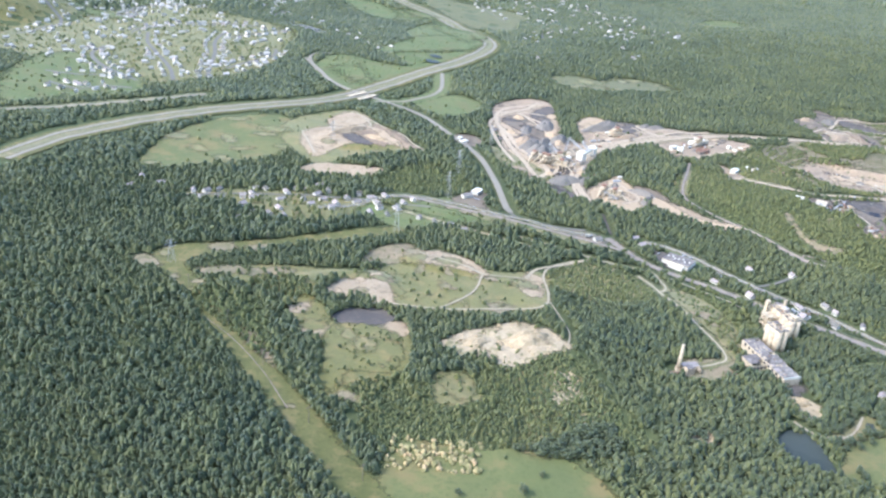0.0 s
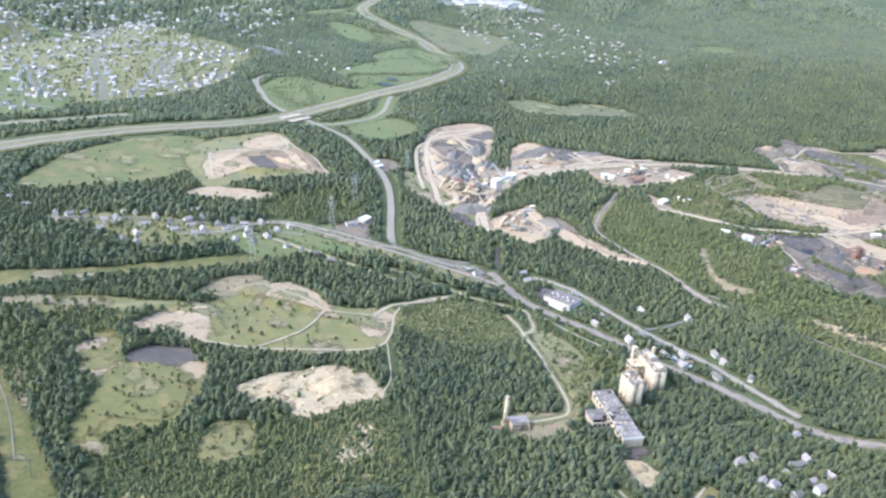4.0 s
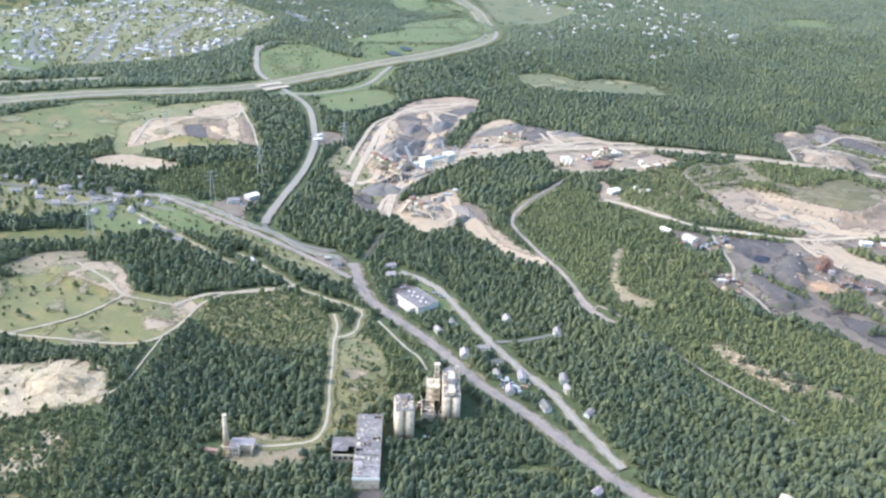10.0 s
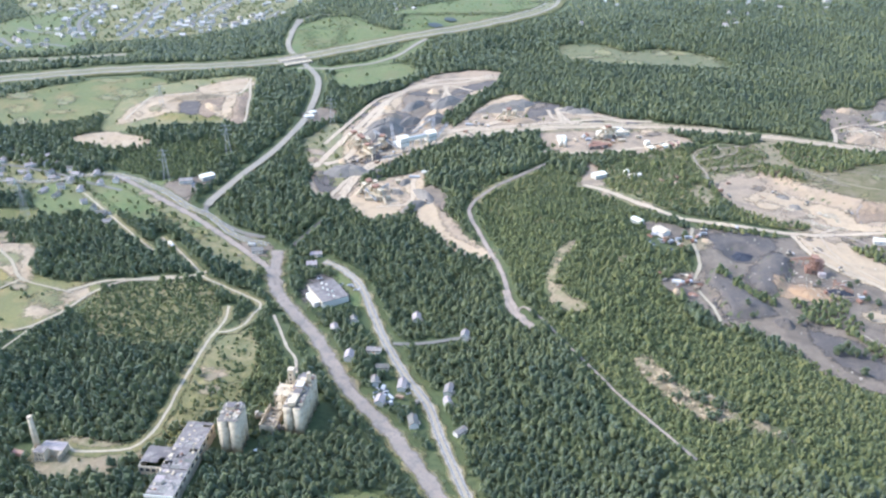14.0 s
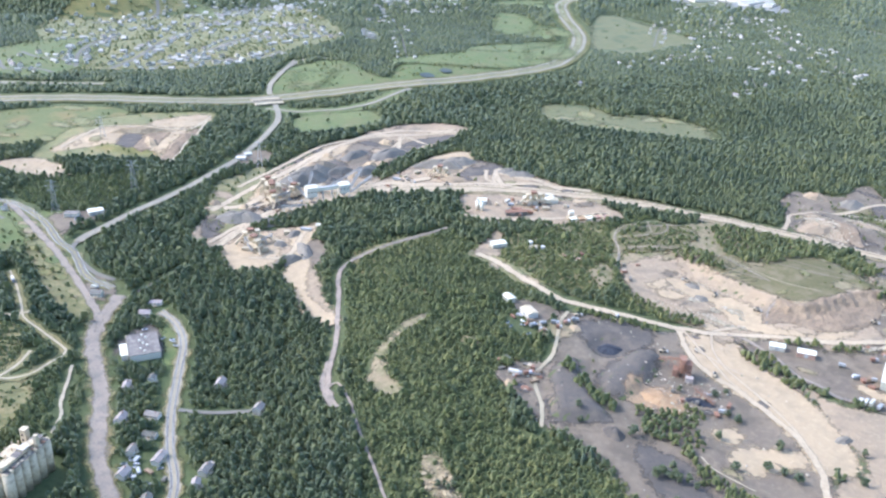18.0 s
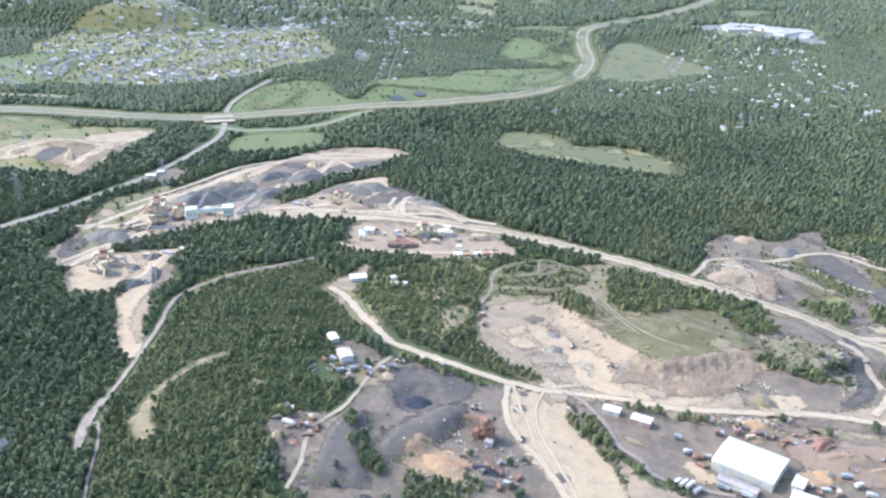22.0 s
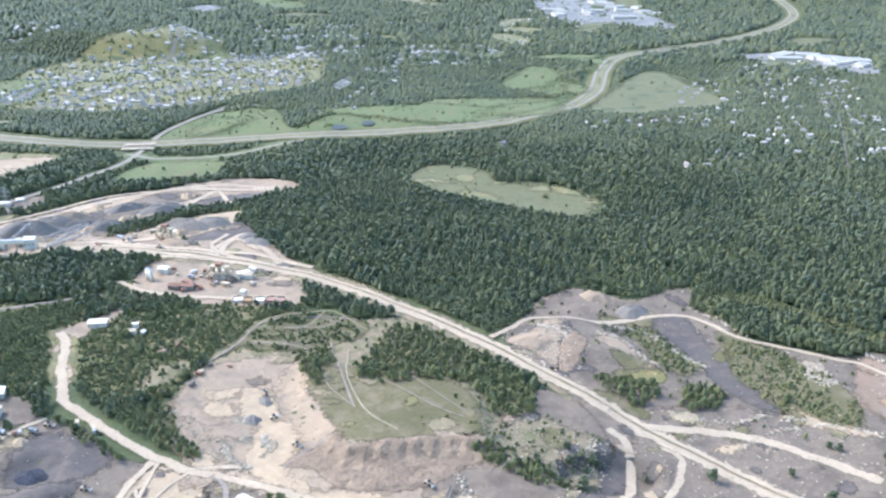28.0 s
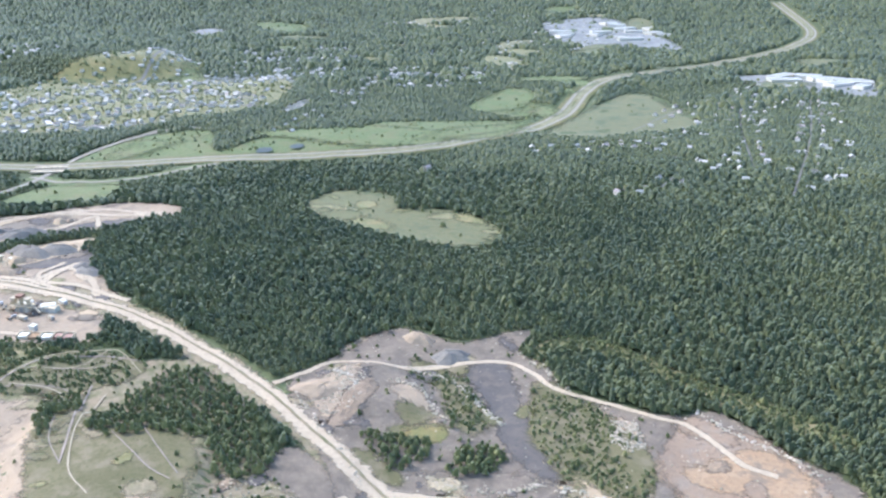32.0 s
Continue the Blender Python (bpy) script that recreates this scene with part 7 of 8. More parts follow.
HEAPS = [
    (190, 1345, 42, 24, 14, 60, "gravel", "large grey crushed stone pile beside the plant"), (170, 1400, 30, 18, 9, 70, "haulfloor", "pale crushed stone pile on dusty ground"),
    (215, 1212, 26, 15, 8, 10, "gravel", "grey stone pile on dusty ground"), (244, 1216, 16, 11, 6, 40, "gravel", "small grey stone pile on dusty ground"),
    (230, 1420, 32, 14, 9, 60, "gravel", "long grey stone pile by the plant"), (215, 1500, 40, 16, 9, 70, "gravel", "long grey stone pile at the quarry edge"),
    (310, 1480, 34, 14, 10, 20, "gravel", "brown-grey overburden pile at the wood's edge"), (350, 1440, 20, 10, 5, 20, "haulfloor", "pale stone pile near the haul road"),
    (392, 1505, 18, 9, 5, 30, "gravel", "grey stone pile inside the road loop"), (322, 1180, 22, 9, 6, -40, "gravel", "grey stone pile beside the pit road"),
    
    
    
    (860, 1290, 12, 8, 4, 10, "sand", "small orange sand pile behind the hall"),
    (916, 1262, 10, 8, 3, 30, "sand", "small orange sand pile by the sheds"), (926, 1290, 22, 9, 5, 25, "browndirt", "brown earth pile at the yard's edge"),
    (905, 1298, 12, 7, 5, 70, "rust", "rusty brown scrap pile at the yard's edge"), (955, 1294, 20, 8, 5, 25, "browndirt", "brown earth pile at the yard's edge"),
    (855, 1325, 13, 10, 2, 0, "scrubsoil", "low grey gravel mound on the quarry floor"), (690, 1298, 9, 7, 3, 0, "gravel", "grey stone pile on the quarry floor"),
    (676, 1320, 8, 6, 2.5, 0, "gravel", "grey stone pile on the quarry floor"), 
    (557, 1091, 10, 6, 3, 0, "scrubsoil", "low stony mound at the wood's edge"), (-120, 1380, 45, 12, 7, 40, "soil", "tan earth bank on the graded site"),
    (-70, 1350, 30, 10, 6, -30, "soil", "tan earth bank on the graded site"), (115, 723, 28, 16, 6, 10, "chalk", "cream-white quarry rock face"),
    (64, 712, 20, 10, 4, 20, "chalk", "cream-white broken rock bank"), (358, 664, 12, 8, 5, 0, "chalk", "cream-white rock outcrop in trees"),
    (179, 1383, 34, 15, 10, 60, "gravel", "tall dark grey stone pile by the plant"), (203, 1406, 22, 11, 8, 60, "gravel", "dark grey stone pile by the plant"),
    (179, 1471, 26, 11, 7, 70, "gravel", "grey stone pile with a sharp crest"), (209, 1209, 34, 14, 8, 30, "gravel", "long grey stone pile beside the plant road"),
    (323, 1503, 30, 14, 8, 40, "gravel", "grey overburden pile under the wood's edge"), (322, 1155, 18, 9, 6, 70, "gravel", "grey stone pile at the pit road's end"),
    (410, 1501, 20, 10, 5, 30, "gravel", "low grey stone pile inside the road loop"), (234, 1478, 26, 9, 5, 50, "haulfloor", "pale stone pile on the plant floor"),
    (758, 1540, 24, 16, 4, 40, "haulfloor", "stepped pale rock mound beside the haul road"),
    
    (649, 1160, 13, 10, 2.5, 15, "coal", "low black coal pile in a shallow pit"), (733, 1124, 12, 5, 3, 5, "coal", "long low dark coal pile beside rubble"),
    (694, 1047, 9, 7, 5, 0, "cinder", "dark cone of culm at the wood's edge"), (606, 1061, 5, 4, 3, 0, "dust", "small pale sand cone beside scrap"),
    (619, 1063, 6, 4, 2, 0, "rust", "small brown earth pile beside scrap"), (835, 1134, 8, 5, 3, 60, "gravel", "small brown-grey gravel mound on the pale flat"),
    (616, 1168, 7, 5, 2.5, 0, "dust", "small pale stone pile in the coal yard"), (706, 1110, 17, 11, 2.5, 20, "sand", "orange-tan sand bank in the coal yard"),
    (738, 1650, 20, 10, 6, 10, "haulfloor", "pale earth bank under the wood's edge"),
    (780, 1650, 20, 12, 6, 40, "gravel", "dark grey spoil bank under the wood's edge"),
]
for x, y, rx, ry, h, turn, mat, label in HEAPS:
    heap(x, y, rx, ry, h, turn, mat, label)


# ---- vehicles ----
def lorry(x, y, turn, label, cab="vehicle", load="roof_white", long=9.0):
    long *= 0.75
    t = thing("lorry", x, y, turn, label, "lorry", "vehicles in the yards", lift=0.6)
    part("chassis", boxed(-long / 2, -0.9, 0.6, long / 2, 0.9, 0.95), "rubber", t)
    c = part("cab", boxed(long / 2 - 2.2, -1.2, 0.95, long / 2, 1.2, 3.0, bevel=0.15), cab, t)
    part("windscreen", boxed(long / 2 - 0.02, -1.0, 2.0, long / 2 + 0.04, 1.0, 2.8), "glass", c)
    part("body", boxed(-long / 2, -1.25, 0.96, long / 2 - 2.5, 1.25, 3.4, bevel=0.08), load, t)
    for k in (-long / 2 + 1, -long / 2 + 2.2, long / 2 - 1.2):
        for s in (-1.1, 1.1):
            bm = bmesh.new()
            bmesh.ops.create_cone(bm, cap_ends=True, segments=12, radius1=0.5, radius2=0.5, depth=0.35, matrix=pose(k, s, 0.5, 90, 0, 0))
            part("wheel", bm, "rubber", t)


def car(x, y, turn, label):
    t = thing("car", x, y, turn, label, "car", "parked cars", lift=1.0)
    part("body", boxed(-2.2, -0.9, 0.35, 2.2, 0.9, 0.95, bevel=0.15), "vehicle", t)
    part("cabin", boxed(-1.4, -0.8, 0.95, 1.0, 0.8, 1.5, bevel=0.2), "glass", t)
    for k in (-1.4, 1.4):
        for s in (-0.85, 0.85):
            bm = bmesh.new()
            bmesh.ops.create_cone(bm, cap_ends=True, segments=10, radius1=0.34, radius2=0.34, depth=0.25, matrix=pose(k, s, 0.34, 90, 0, 0))
            part("wheel", bm, "rubber", t)


for x, y, turn, m, long in ((623, 1204, -25, "plantyellow", 11), (637, 1209, -20, "plantyellow", 11), (612, 1179, 30, "vehicle", 8), (605, 1074, 10, "roof_white", 14),
                            (613, 1080, 40, "rust", 8), (839, 1190, 80, "roof_white", 12), (843, 1192, 80, "roof_white", 12), (847, 1193, 80, "roof_white", 12),
                            (853, 1191, 75, "vehicle", 10), (865, 1205, 5, "vehicle", 10), (880, 1206, 5, "vehicle", 9), (608, 1170, 60, "rustred", 8),
                            (600, 1163, 20, "vehicle", 9), (592, 1156, 50, "vehicle", 8), (586, 1148, 70, "vehicle", 8), (606, 1158, 15, "rust", 7),
                            (927, 1267, 30, "vehicle", 10), (936, 1262, 60, "roof_white", 9), (945, 1256, 20, "roof_white", 9), (832, 1228, 40, "vehicle", 8),
                            (820, 1240, 10, "vehicle", 7), (842, 1262, 30, "rust", 8), (852, 1272, 80, "rust", 8), (217, 1010, 10, "roof_white", 10),
                            (150, 976, -30, "roof_white", 12), (445, 1400, 30, "vehicle", 9), (437, 1408, 80, "roof_white", 9), (500, 1432, 10, "plantyellow", 9)):
    lorry(x, y, turn, "parked flatbed or box lorry on dusty ground", load="siding" if m == "roof_white" else m, long=long)
for i in range(26):
    x, y = ((436 + dice.uniform(-14, 14), 858 + dice.uniform(-10, 10)) if i < 8 else (322 + dice.uniform(-24, 24), 985 + dice.uniform(-3, 3)) if i < 14
            else (72 + dice.uniform(-12, 12), 1104 + dice.uniform(-8, 8)) if i < 19 else (578 + dice.uniform(-16, 16), 1140 + dice.uniform(-12, 12)))
    car(x, y, dice.uniform(0, 180), "parked car on bare ground")
clear(436, 860, 16), clear(580, 1148, 18), clear(72, 1108, 18), clear(320, 986, 16)


for x, y in [(649, 765), (652, 763), (657, 765), (660, 761), (666, 764), (668, 759), (673, 757), (644, 757), (672, 768), (656, 754)]:
    car(x, y, dice.uniform(0, 180), "parked car on a paved rail yard lot")


def loader(x, y, turn, label):
    t = thing("wheel_loader", x, y, turn, label, "wheel loader", "machines of the stone plant", lift=0.6)
    part("body", boxed(-3, -1.1, 0.9, 0.4, 1.1, 2.2, bevel=0.2), "plantyellow", t)
    part("cab", boxed(-0.6, -0.9, 2.2, 0.9, 0.9, 3.6, bevel=0.15), "glass", t)
    part("boom", bar(bmesh.new(), (0.6, 0, 1.6), (3.4, 0, 1.0), 0.35), "plantyellow", t)
    part("bucket", boxed(3.2, -1.5, 0.2, 4.4, 1.5, 1.5, bevel=0.2), "steel", t)
    for k in (-2, 1.6):
        for s in (-1.2, 1.2):
            bm = bmesh.new()
            bmesh.ops.create_cone(bm, cap_ends=True, segments=12, radius1=0.85, radius2=0.85, depth=0.6, matrix=pose(k, s, 0.85, 90, 0, 0))
            part("wheel", bm, "rubber", t)


for x, y, turn in ((206, 1240, 20), (232, 1250, 70), (180, 1300, 140), (255, 1165, 40), (330, 1165, -30), (300, 1350, 60), (350, 1420, 20), (700, 1310, 80), (740, 1300, 10), (668, 1325, 140),
                   (450, 1410, 60), (690, 1177, 30), (735, 1168, 100), (610, 1190, 40), (835, 1330, 0)):
    loader(x, y, turn, "yellow wheel loader standing on dusty ground")


def bin_block(x, y, turn, w, d, h, mat, label, name="storage_container"):
    t = thing(name, x, y, turn, label, "container", "containers in the yards", lift=0.4)
    part("box", boxed(-w / 2, -d / 2, 0, w / 2, d / 2, h), mat, t)
    part("door", boxed(w / 2, -d / 2 + 0.2, 0.2, w / 2 + 0.06, d / 2 - 0.2, h - 0.2), "steel", t)
    for i in range(4):
        part("rib", boxed(-w / 2 + w * (i + 0.5) / 4 - 0.08, -d / 2 - 0.08, 0, -w / 2 + w * (i + 0.5) / 4 + 0.08, -d / 2, h), mat, t)


junk = random.Random(21)
for cx, cy, sx, sy, n in ((601, 1081, 22, 14, 12), (585, 1150, 20, 14, 10), (860, 1282, 30, 12, 12), (920, 1245, 26, 14, 10), (735, 1122, 24, 20, 9), (455, 1405, 40, 25, 16), (230, 1275, 50, 40, 12), (300, 1400, 30, 40, 10),
                          (560, 1300, 12, 10, 6), (612, 1310, 10, 16, 6), (437, 860, 14, 8, 5), (845, 1225, 12, 10, 6)):
    for i in range(n):
        x, y = cx + junk.gauss(0, sx * 0.5), cy + junk.gauss(0, sy * 0.5)
        m = junk.choice(("rust", "gravel", "steel", "rust", "concrete", "gravel", "face", "browndirt"))
        bin_block(x, y, junk.uniform(0, 180), junk.uniform(2.5, 7), junk.uniform(1.8, 2.8), junk.uniform(1.2, 2.8), m, "weathered container or scrap skip on bare ground")
for i in range(16):
    x, y = junk.choice(((205, 1470), (180, 1560), (240, 1390), (300, 1440), (330, 1500), (430, 1490), (200, 1250), (250, 1190), (290, 1200), (480, 1410)))
    r = junk.uniform(6, 13)
    heap(x + junk.gauss(0, 22), y + junk.gauss(0, 22), r, r * 0.8, r * 0.45, junk.uniform(0, 180), junk.choice(("gravel", "dust", "haulfloor", "gravel")), "loose crushed stone pile on dusty ground")
def scrap_heap(x, y, turn, long, label):
    """Rusty plates, beams and drums thrown in a heap."""
    t = thing("scrap_heap", x, y, turn, label, "scrap", "scrap heaps in the yard", lift=0.2)
    for i in range(9):
        m = junk.choice(("rust", "rust", "rustred", "browndirt", "steel"))
        bm = bmesh.new()
        k = i % 3
        if k == 0:
            bar(bm, (junk.uniform(-long, 0), junk.uniform(-2, 2), 0.3), (junk.uniform(0, long), junk.uniform(-2, 2), junk.uniform(0.6, 2.6)), junk.uniform(0.2, 0.4))
            part("beam", bm, m, t)
        elif k == 1:
            x0, y0 = junk.uniform(-long, long * 0.6), junk.uniform(-2, 0.5)
            part("plate", box(bm, x0, y0, 0, x0 + junk.uniform(1.2, 3), y0 + junk.uniform(1, 2.2), junk.uniform(0.6, 2.2)), m, t)
        else:
            part("drum", drum(bm, junk.uniform(-long, long), junk.uniform(-2, 2), 0, junk.uniform(0.9, 2), 0.7, 0.7, 10), m, t)


for x, y, turn, long in ((894, 1294, 70, 5), (902, 1293, 75, 6), (909, 1295, 70, 6), (919, 1293, 75, 6), (944, 1306, 70, 5), (887, 1296, 20, 4), (885, 1286, 30, 4), (861, 1281, 10, 4),
                         (932, 1300, 75, 4), (957, 1310, 60, 4), (928, 1279, 10, 3), (850, 1278, 40, 3), (874, 1284, 80, 4), (966, 1300, 30, 4), (621, 1081, 20, 4), (607, 1072, 60, 4), (736, 1138, 20, 4)):
    scrap_heap(x, y, turn, long, "rusty scrap steel heap on brown ground")
for x, y, turn, w, d, h, m in ((269, 1153, 20, 9, 4, 3, "plantyellow"), (287, 1160, 60, 7, 3, 4, "plantyellow"), (285, 1184, 10, 10, 3, 3, "concrete"), (279, 1205, 40, 6, 4, 4, "plantyellow"), (291, 1222, 15, 12, 3, 2.5, "steel"),
                               (299, 1236, 15, 9, 3, 2.5, "roof_white"), (230, 1307, 40, 8, 5, 6, "roof_white"), (232, 1323, 70, 6, 6, 8, "concrete"), (196, 1302, 20, 7, 4, 4, "rust"), (204, 1283, 50, 9, 4, 3, "plantyellow"),
                               (285, 1410, 10, 9, 3, 3, "steel"), (295, 1443, 60, 8, 3, 3, "concrete"), (317, 1458, 30, 9, 3, 2.5, "roof_white"), (458, 1389, 15, 12, 5, 4, "rust"), (454, 1427, 40, 10, 6, 5, "roof_white"),
                               (476, 1438, 70, 12, 6, 5, "roof_white"), (483, 1413, 20, 9, 4, 3, "concrete"), (514, 1412, 35, 5, 5, 5, "roof_white"), (470, 1453, 10, 9, 4, 3, "siding"), (511, 1307, 60, 5, 4, 4, "roof_white"), (526, 1306, 20, 4, 4, 3, "siding")):
    bin_block(x, y, turn, w, d, h, m, "weathered plant housing standing on dusty ground", "plant_housing")
for x, y, turn in ((176, 1300, 60), (190, 1290, 20), (214, 1300, 100), (262, 1170, 60), (330, 1440, 20), (465, 1420, 40)):
    crusher(x, y, turn, "small dusty yellow crusher with hopper and legs")
conveyor(848, 1338, -60, 26, 1.5, "fallen conveyor lying on the quarry floor", "gravel")
conveyor(862, 1318, -30, 20, 1.0, "fallen conveyor lying on the quarry floor", "limestone")

# ---- pylons, poles ----
def pylon(x, y, turn, h=36, label="tall grey lattice power pylon with three arms"):
    p = thing("power_pylon", x, y, turn, label, "pylon", "pylons of the power line")
    for sx in (-1, 1):
        for sy in (-1, 1):
            part("leg", bar(bmesh.new(), (3.2 * sx, 3.2 * sy, -1), (0.5 * sx, 0.5 * sy, h), 0.11), "steel", p)
    bm = bmesh.new()
    for i in range(6):
        z0, z1 = h * i / 6, h * (i + 1) / 6
        a, c = 3.2 - 2.7 * i / 6, 3.2 - 2.7 * (i + 1) / 6
        for u, v in (((a, a), (-c, c)), ((-a, a), (-c, -c)), ((-a, -a), (c, -c)), ((a, -a), (c, c))):
            bar(bm, (*u, z0), (*v, z1), 0.045)
    part("lattice", bm, "steel", p)
    for z, w in ((h * 0.68, 6.5), (h * 0.82, 7.5), (h * 0.96, 5.5)):
        part("arm", bar(bar(bmesh.new(), (-w, 0, z), (w, 0, z), 0.13), (-w, 0, z), (0, 0, z + 1.8), 0.08), "steel", p)
    clear(x, y, 9)


for x, y, turn, h in ((-23, 970, 20, 36), (41, 1109, 30, 36), (56, 1205, 30, 36), (112, 1359, 30, 36), (-252, 831, 40, 24), (-140, 1330, 60, 30)):
    pylon(x, y, turn, h)
for x, y in ((-26, 510), (-73, 568), (-122, 641), (-165, 702), (-217, 766), (-198, 880), (-163, 896), (-103, 932)):
    p = thing("utility_pole", x, y, 40, "wooden power pole with crossarm in a grass cutting", "utility pole", "poles of the power line")
    part("pole", drum(bmesh.new(), 0, 0, -1, 16, 0.3, 0.2, 8), "bark", p)
    part("crossarm", boxed(-2.4, -0.15, 14.2, 2.4, 0.15, 14.6), "bark", p)

# overpass
o = thing("overpass", -118, 1648, 53, "concrete road bridge carrying the highway over a road", "bridge", kind="structure", lift=2.4)
for s in (-13, 13):
    part("deck", boxed(-24, s - 6.2, -0.9, 24, s + 6.2, 0.4), "concrete", o)
    for k in (-6.2, 5.9):
        part("parapet", boxed(-24, s + k, 0.4, 24, s + k + 0.3, 1.4), "concrete", o)

# distant shops
for i in range(26):
    x, y = (dice.uniform(-1000, -520), dice.uniform(3720, 4150)) if i < 16 else (dice.uniform(90, 380), dice.uniform(3390, 3530))
    hall("distant_store", x, y, dice.uniform(40, 90), dice.uniform(25, 45), 8, dice.uniform(0, 90), "large white flat-roofed store on a paved lot", "store", roof="roof_pale", doors=0, group="distant stores")


# ---- stones ----
def stones(name, polys, count, lo, hi, mat, label, seed):
    g = np.random.default_rng(seed)
    cs, rs = [], []
    for poly in polys:
        a = np.array(poly)
        x, y = g.uniform(a[:, 0].min(), a[:, 0].max(), count * 3), g.uniform(a[:, 1].min(), a[:, 1].max(), count * 3)
        k = np.where(inside(x, y, poly))[0][:count]
        r = lo + (hi - lo) * g.random(len(k)) ** 3
        cs.append(np.column_stack([x[k], y[k], height(x[k], y[k]) + 1.05]))
        rs.append(r)
    v, f = lumps(np.concatenate(cs), np.concatenate(rs), 1, 0.35, 0.7)
    tagged(new(name, mesh_of(name, v, f, mat)), label, "stones", kind="stuff")


OUT = {name: outline for name, _, _, outline in AREAS}
stones("boulders", [[(639, 1261), (666, 1272), (710, 1272), (729, 1256), (694, 1248), (665, 1251)]], 340, 0.3, 0.95, "limestone", "rows of cream quarried blocks on the quarry floor", 1)
stones("boulders", [[(666, 1330), (682, 1332), (715, 1318), (699, 1315)]], 120, 0.3, 0.8, "limestone", "loose blocks below the grassy rim of the quarry", 11)
for k, (x, y, r) in enumerate(((724, 1289, 7), (706, 1283, 6), (686, 1291, 6))):
    stones("block_pile", [[(x + r * math.cos(a), y + 0.8 * r * math.sin(a)) for a in np.arange(8) * 0.785]], 90, 0.4, 1.0, "limestone", "low pile of grey quarried blocks on pale dust", 12 + k)
stones("boulders", [OUT["whiterock"], OUT["whiterock_b"], OUT["chalk_c"], OUT["barestrip_b"]], 260, 0.5, 2.4, "chalk", "cream-white broken boulders", 2)
stones("boulders", [OUT["rubble"]], 420, 0.4, 1.4, "limestone", "white broken rock rubble spilling down a slope", 7)
stones("boulders", [OUT["rockzone"], OUT["nearslope"], OUT["lowfloor"], OUT["rubblemound"]], 520, 0.3, 1.1, "limestone", "scattered pale boulders and rock rubble", 3)
stones("scrap_rubble", [[(735, 1238), (800, 1262), (860, 1290), (900, 1300), (880, 1306), (800, 1275)], [(690, 1146), (760, 1160), (740, 1097), (700, 1086)], OUT["coalyard"]], 150, 0.3, 1.2, "stone", "scattered rubble and scrap in the yards", 4)

def rubble_line(name, line, count, mat, label, seed):
    """Broken rocks tipped along a ledge."""
    g = np.random.default_rng(seed)
    c = np.array(rounded(line, 3))
    k = g.integers(0, len(c), count)
    x, y = c[k, 0] + g.normal(0, 1.6, count), c[k, 1] + g.normal(0, 1.6, count)
    v, f = lumps(np.column_stack([x, y, height(x, y) + 1.1]), 0.45 + 1.0 * g.random(count) ** 2, 1, 0.35, 0.7)
    tagged(new(name, mesh_of(name, v, f, mat)), label, "stones", kind="stuff")


rubble_line("boulders", [(780, 1586), (801, 1597), (838, 1584), (848, 1582)], 130, "limestone", "line of pale broken rocks along a ledge", 20)
rubble_line("boulders", [(818, 1628), (847, 1618), (877, 1609)], 110, "stone", "line of pale broken rocks along a ledge", 21)
rubble_line("boulders", [(770, 1615), (798, 1626), (826, 1623)], 90, "limestone", "line of pale broken rocks along a ledge", 22)
rubble_line("boulders", [(740, 1562), (770, 1560), (791, 1543), (791, 1526)], 120, "stone", "line of pale broken rocks along a ledge", 23)
rubble_line("boulders", [(812, 1695), (846, 1690), (881, 1681)], 70, "limestone", "line of pale broken rocks along a ledge", 24)
rubble_line("boulders", [(961, 1728), (997, 1719), (1030, 1720), (1064, 1711)], 130, "stone", "line of pale broken rocks along a ledge", 25)
rubble_line("boulders", [(889, 1525), (909, 1535), (929, 1552), (943, 1576)], 110, "limestone", "line of pale broken rocks along a ledge", 26)
rubble_line("boulders", [(955, 1585), (983, 1595), (1013, 1606), (1032, 1612)], 120, "stone", "line of pale broken rocks along a ledge", 27)
rubble_line("boulders", [(949, 1523), (952, 1552), (965, 1577)], 60, "limestone", "line of pale broken rocks along a ledge", 28)
rubble_line("boulders", [(843, 1350), (861, 1339), (876, 1330)], 60, "stone", "line of pale broken rocks along a ledge", 29)
rubble_line("boulders", [(879, 1445), (895, 1412), (900, 1374)], 80, "limestone", "line of pale broken rocks along a ledge", 30)
rubble_line("boulders", [(831, 1275), (854, 1295), (868, 1301)], 110, "stone", "line of pale broken rocks along a ledge", 31)
rubble_line("boulders", [(699, 1268), (720, 1261), (739, 1263)], 110, "limestone", "line of pale broken rocks along a ledge", 32)
rubble_line("boulders", [(713, 1292), (729, 1284), (732, 1277)], 60, "stone", "line of pale broken rocks along a ledge", 33)
rubble_line("boulders", [(749, 1520), (805, 1506), (858, 1492), (876, 1486)], 70, "limestone", "line of pale broken rocks along a ledge", 34)

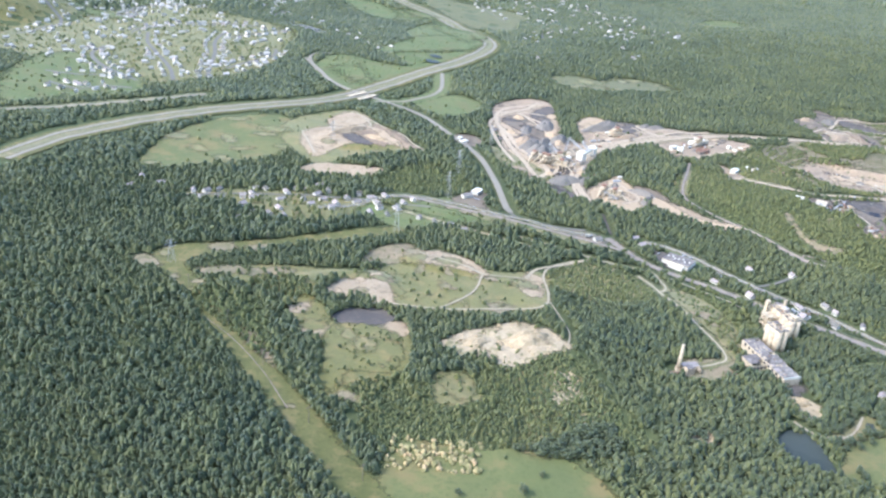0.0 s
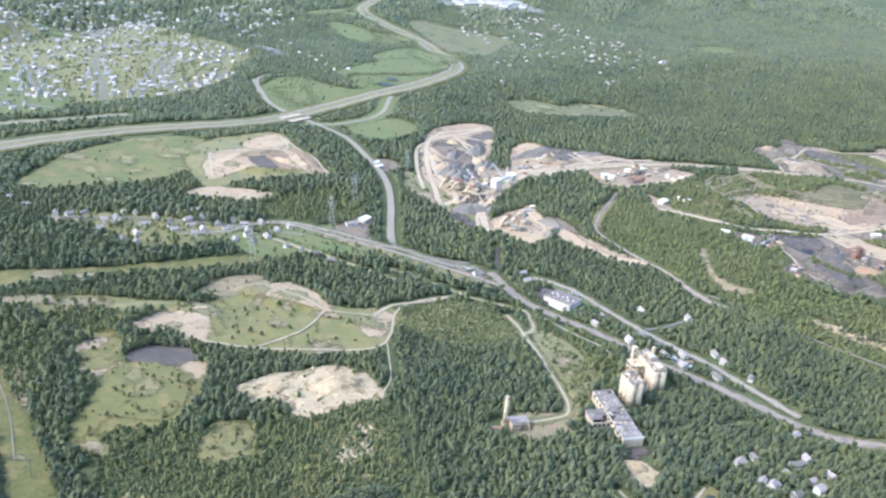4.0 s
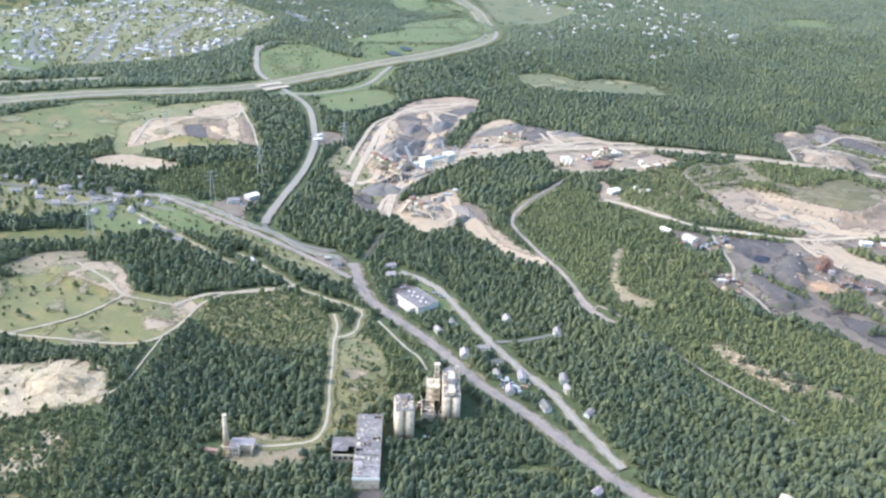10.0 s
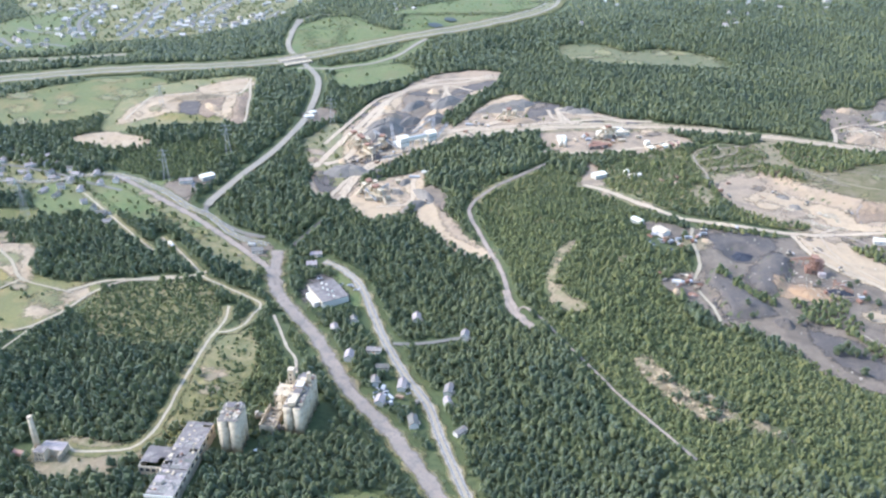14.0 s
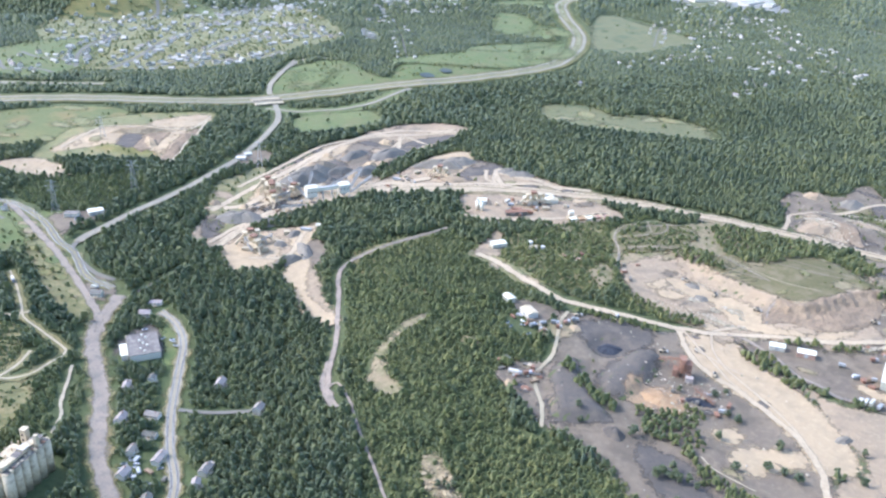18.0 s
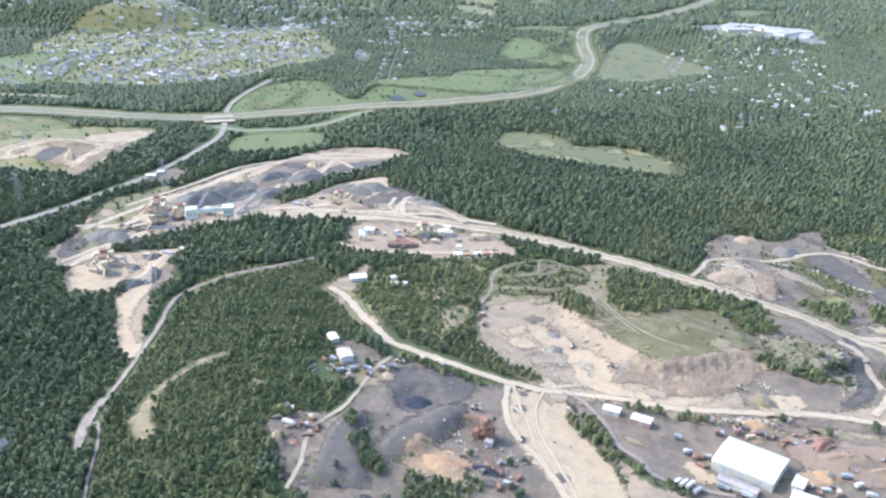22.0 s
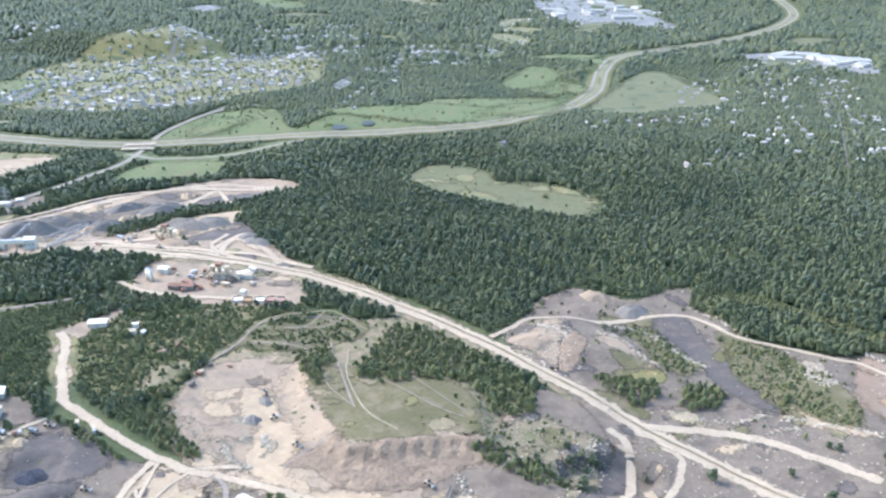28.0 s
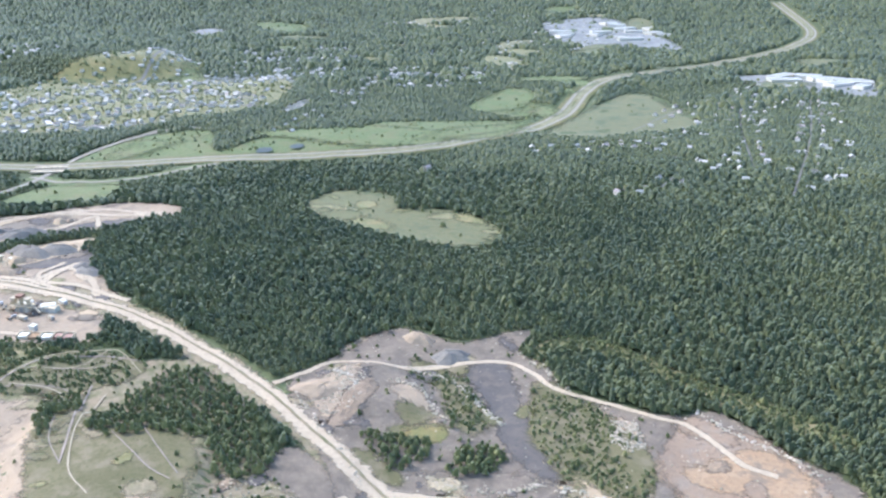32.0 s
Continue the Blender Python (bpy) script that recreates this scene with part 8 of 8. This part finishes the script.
# ---- trees near the flight line ----
def tree(seed, r, h):
    """A broadleaf tree: tapered trunk, limbs and a crown of many small clumps."""
    g = random.Random(seed)
    t = new("tree")
    bm = bmesh.new()
    drum(bm, 0, 0, -1, h * 0.6, 0.38, 0.16, 8)
    part("trunk", bm, "bark", t)
    for i in range(5):
        a = i * 1.26 + g.uniform(-0.3, 0.3)
        z = h * g.uniform(0.28, 0.5)
        part("limb", bar(bmesh.new(), (0, 0, z), (r * 0.6 * math.cos(a), r * 0.6 * math.sin(a), z + h * 0.24), 0.12), "bark", t)
    c, s = [], []
    for i in range(34):
        a, u = g.uniform(0, 6.283), g.uniform(-1, 1)
        k = g.uniform(0.45, 1.0)
        w = math.sqrt(1 - u * u)
        c.append((r * k * w * math.cos(a), r * k * w * math.sin(a), h * 0.62 + h * 0.36 * u * k))
        s.append(r * g.uniform(0.2, 0.42))
    v, f = lumps(np.array(c), np.array(s), 1, 0.4, 0.8)
    ob = new("crown", mesh_of("crown", v, f, "leaf"))
    ob.parent = t
    return t


# ---- woods ----
protos = [tree(s, r, h) for s, r, h in ((1, 4.6, 12), (2, 5.2, 14), (3, 4.0, 11), (4, 5.6, 15), (5, 3.6, 12.5))]


def crowns(px, py, like, lo, hi, small, level, extra, young=1.0):
    """Main clump and side clumps for each tree."""
    n = len(px)
    r = (lo + (hi - lo) * rng.uniform(0, 1, n) ** 1.4 * 1.25 - 0.1 * lo * rng.uniform(0, 2, n)) * np.where(like < 0.95, np.where(like > 0.7, 0.72, small) * rng.uniform(0.6, 1.3, n), young)
    big = 0.82 + 0.36 * (0.5 + 0.5 * np.sin(px / 61 + 2 * np.sin(py / 83)) * np.sin(py / 47))
    r = r * np.where(like < 0.95, 1, big)
    z = height(px, py)
    up = r * rng.uniform(1.3, 1.75, n) * (0.5 if lo > 6 else 0.7 if lo > 3.4 else 1.0)
    base = np.column_stack([px, py, z + up])
    chunks = [lumps(base, r * (0.84 if extra > 1 else 1), level, 0.42, 1.25 if extra else 0.9)]
    for i in range(extra):
        a, k = rng.uniform(0, 6.283, n), rng.uniform(0.45, 0.95, n)
        c = base + np.column_stack([r * k * np.cos(a), r * k * np.sin(a), r * rng.uniform(-0.7, 0.9, n)])
        chunks.append(lumps(c, r * rng.uniform(0.3, 0.68, n), 0, 0.45))
    return joined(chunks)


GROUPS = {"near": (4.2, 0, 800, 2.1, 3.6, 0.62, 0, 2), "middle": (5.0, 800, 1250, 2.4, 3.9, 0.62, 0, 1),
          "far": (7.0, 1250, 2300, 3.5, 5.1, 0.62, 0, 0), "distant": (15.5, 2300, 4900, 8.0, 11.6, 0.5, 0, 0)}
for key, (space, lo, hi, r0, r1, small, level, extra) in GROUPS.items():
    px, py, like = scatter(space, lo, hi)
    if key == "near":
        d = gap(px, py, [(0, 0), (640, 350), (1010, 757), (1255, 1207)])
        order = np.argsort(d + np.where(like < 0.95, 0, 400))[:280]
        single = np.zeros(len(px), bool)
        single[order] = True
        for i in order:
            k = int(rng.integers(5))
            s = float(rng.uniform(0.45, 0.75) if like[i] < 0.95 else rng.uniform(0.85, 1.15))
            ob = copy_thing(protos[k], pose(px[i], py[i], hz(px[i], py[i]) - 0.2, 0, 0, float(rng.uniform(0, 360))))
            ob.scale = (s, s, s)
            tagged(ob, "green broadleaf tree with an uneven clumped crown", "tree", "single trees near the flight line")
        px, py, like = px[~single], py[~single], like[~single]
    if key == "distant":  # thinned: lighter ground showing through brightens the distance in place of haze
        some = rng.uniform(0, 1, px.shape) < 0.82
        px, py, like = px[some], py[some], like[some]
    grown = np.zeros(px.shape, bool)
    for poly in YOUNG:
        grown |= inside(px + wobble(px, py, 9, 14), py + wobble(py, px, 9, 17), rounded(poly, 15, closed=True)) & (like > 0.95)
    some = rng.uniform(0, 1, px.shape) < np.where(grown, 0.28, np.where((like > 0.3) & (like < 0.95), 0.45, 1))
    px, py, like, low = px[some], py[some], like[some], ((like < 0.98) | grown)[some]
    for shrub in (False, True):
        sel = low == shrub
        if sel.any():
            v, f = crowns(px[sel], py[sel], like[sel], r0, r1, small, min(level, 1) if shrub else level, extra, 0.8 if shrub else 1.0)
            ob = new("shrubs" if shrub else "forest", mesh_of("forest", v, f, "shrub" if shrub else "leaf", extra > 0))
            tagged(ob, "light green bushes and young trees on slopes and open ground" if shrub else "dense green broadleaf forest canopy of many crowns",
                   "shrubs" if shrub else "forest", kind="stuff")
for p in protos:
    for o in (*p.children_recursive, p):
        bpy.data.objects.remove(o)

# brush: low growth between the young trees and on old spoil
BRUSH = YOUNG + [OUT[k] for k in ("scrubarea", "cornerwood", "terraces", "terrace", "scrubwood", "trackscrub", "rightgreen", "greenband", "nearslope", "lowscrub", "lanegrass", "ruinyard", "forestscrub")]
for poly in BRUSH:
    a = np.array(poly)
    xs, ys = np.meshgrid(np.arange(a[:, 0].min() - 8, a[:, 0].max() + 8, 2.9), np.arange(a[:, 1].min() - 8, a[:, 1].max() + 8, 2.9))
    px, py = xs.ravel() + rng.uniform(-1.3, 1.3, xs.size), ys.ravel() + rng.uniform(-1.3, 1.3, xs.size)
    ok = inside(px + wobble(px, py, 5, 9), py, rounded(poly, 12, closed=True))
    px, py = px[ok], py[ok]
    ok = rng.uniform(0, 1, px.shape) < open_places(px, py)
    px, py = px[ok], py[ok]
    r = 0.8 + 1.3 * rng.uniform(0, 1, px.shape) ** 1.6
    v, f = lumps(np.column_stack([px, py, height(px, py) + 0.8 + 0.5 * r]), r, 0, 0.45, 1.0)
    tagged(new("brush", mesh_of("brush", v, f, "shrub")), "low dense green brush on rough ground", "brush", kind="stuff")

# dry reeds and bushes at the marsh edge
g = np.random.default_rng(5)
n = 150
x, y = g.uniform(-10, 62, n), g.uniform(528, 566, n)
v, f = lumps(np.column_stack([x, y, height(x, y) + 1.2]), g.uniform(1.2, 2.6, n), 1, 0.4, 1.1)
tagged(new("dry_bushes", mesh_of("dry_bushes", v, f, "drybush")), "straw-coloured dry bushes and reeds at a marsh edge", "bushes", kind="stuff")

# the plan above is drawn at 1 : 0.6833
PLAN_SCALE = Matrix.Scale(1230 / 1800, 4)
for ob in scene.objects:
    if ob.parent is None and ob.type in ("MESH", "EMPTY"):
        ob.matrix_world = PLAN_SCALE @ ob.matrix_basis
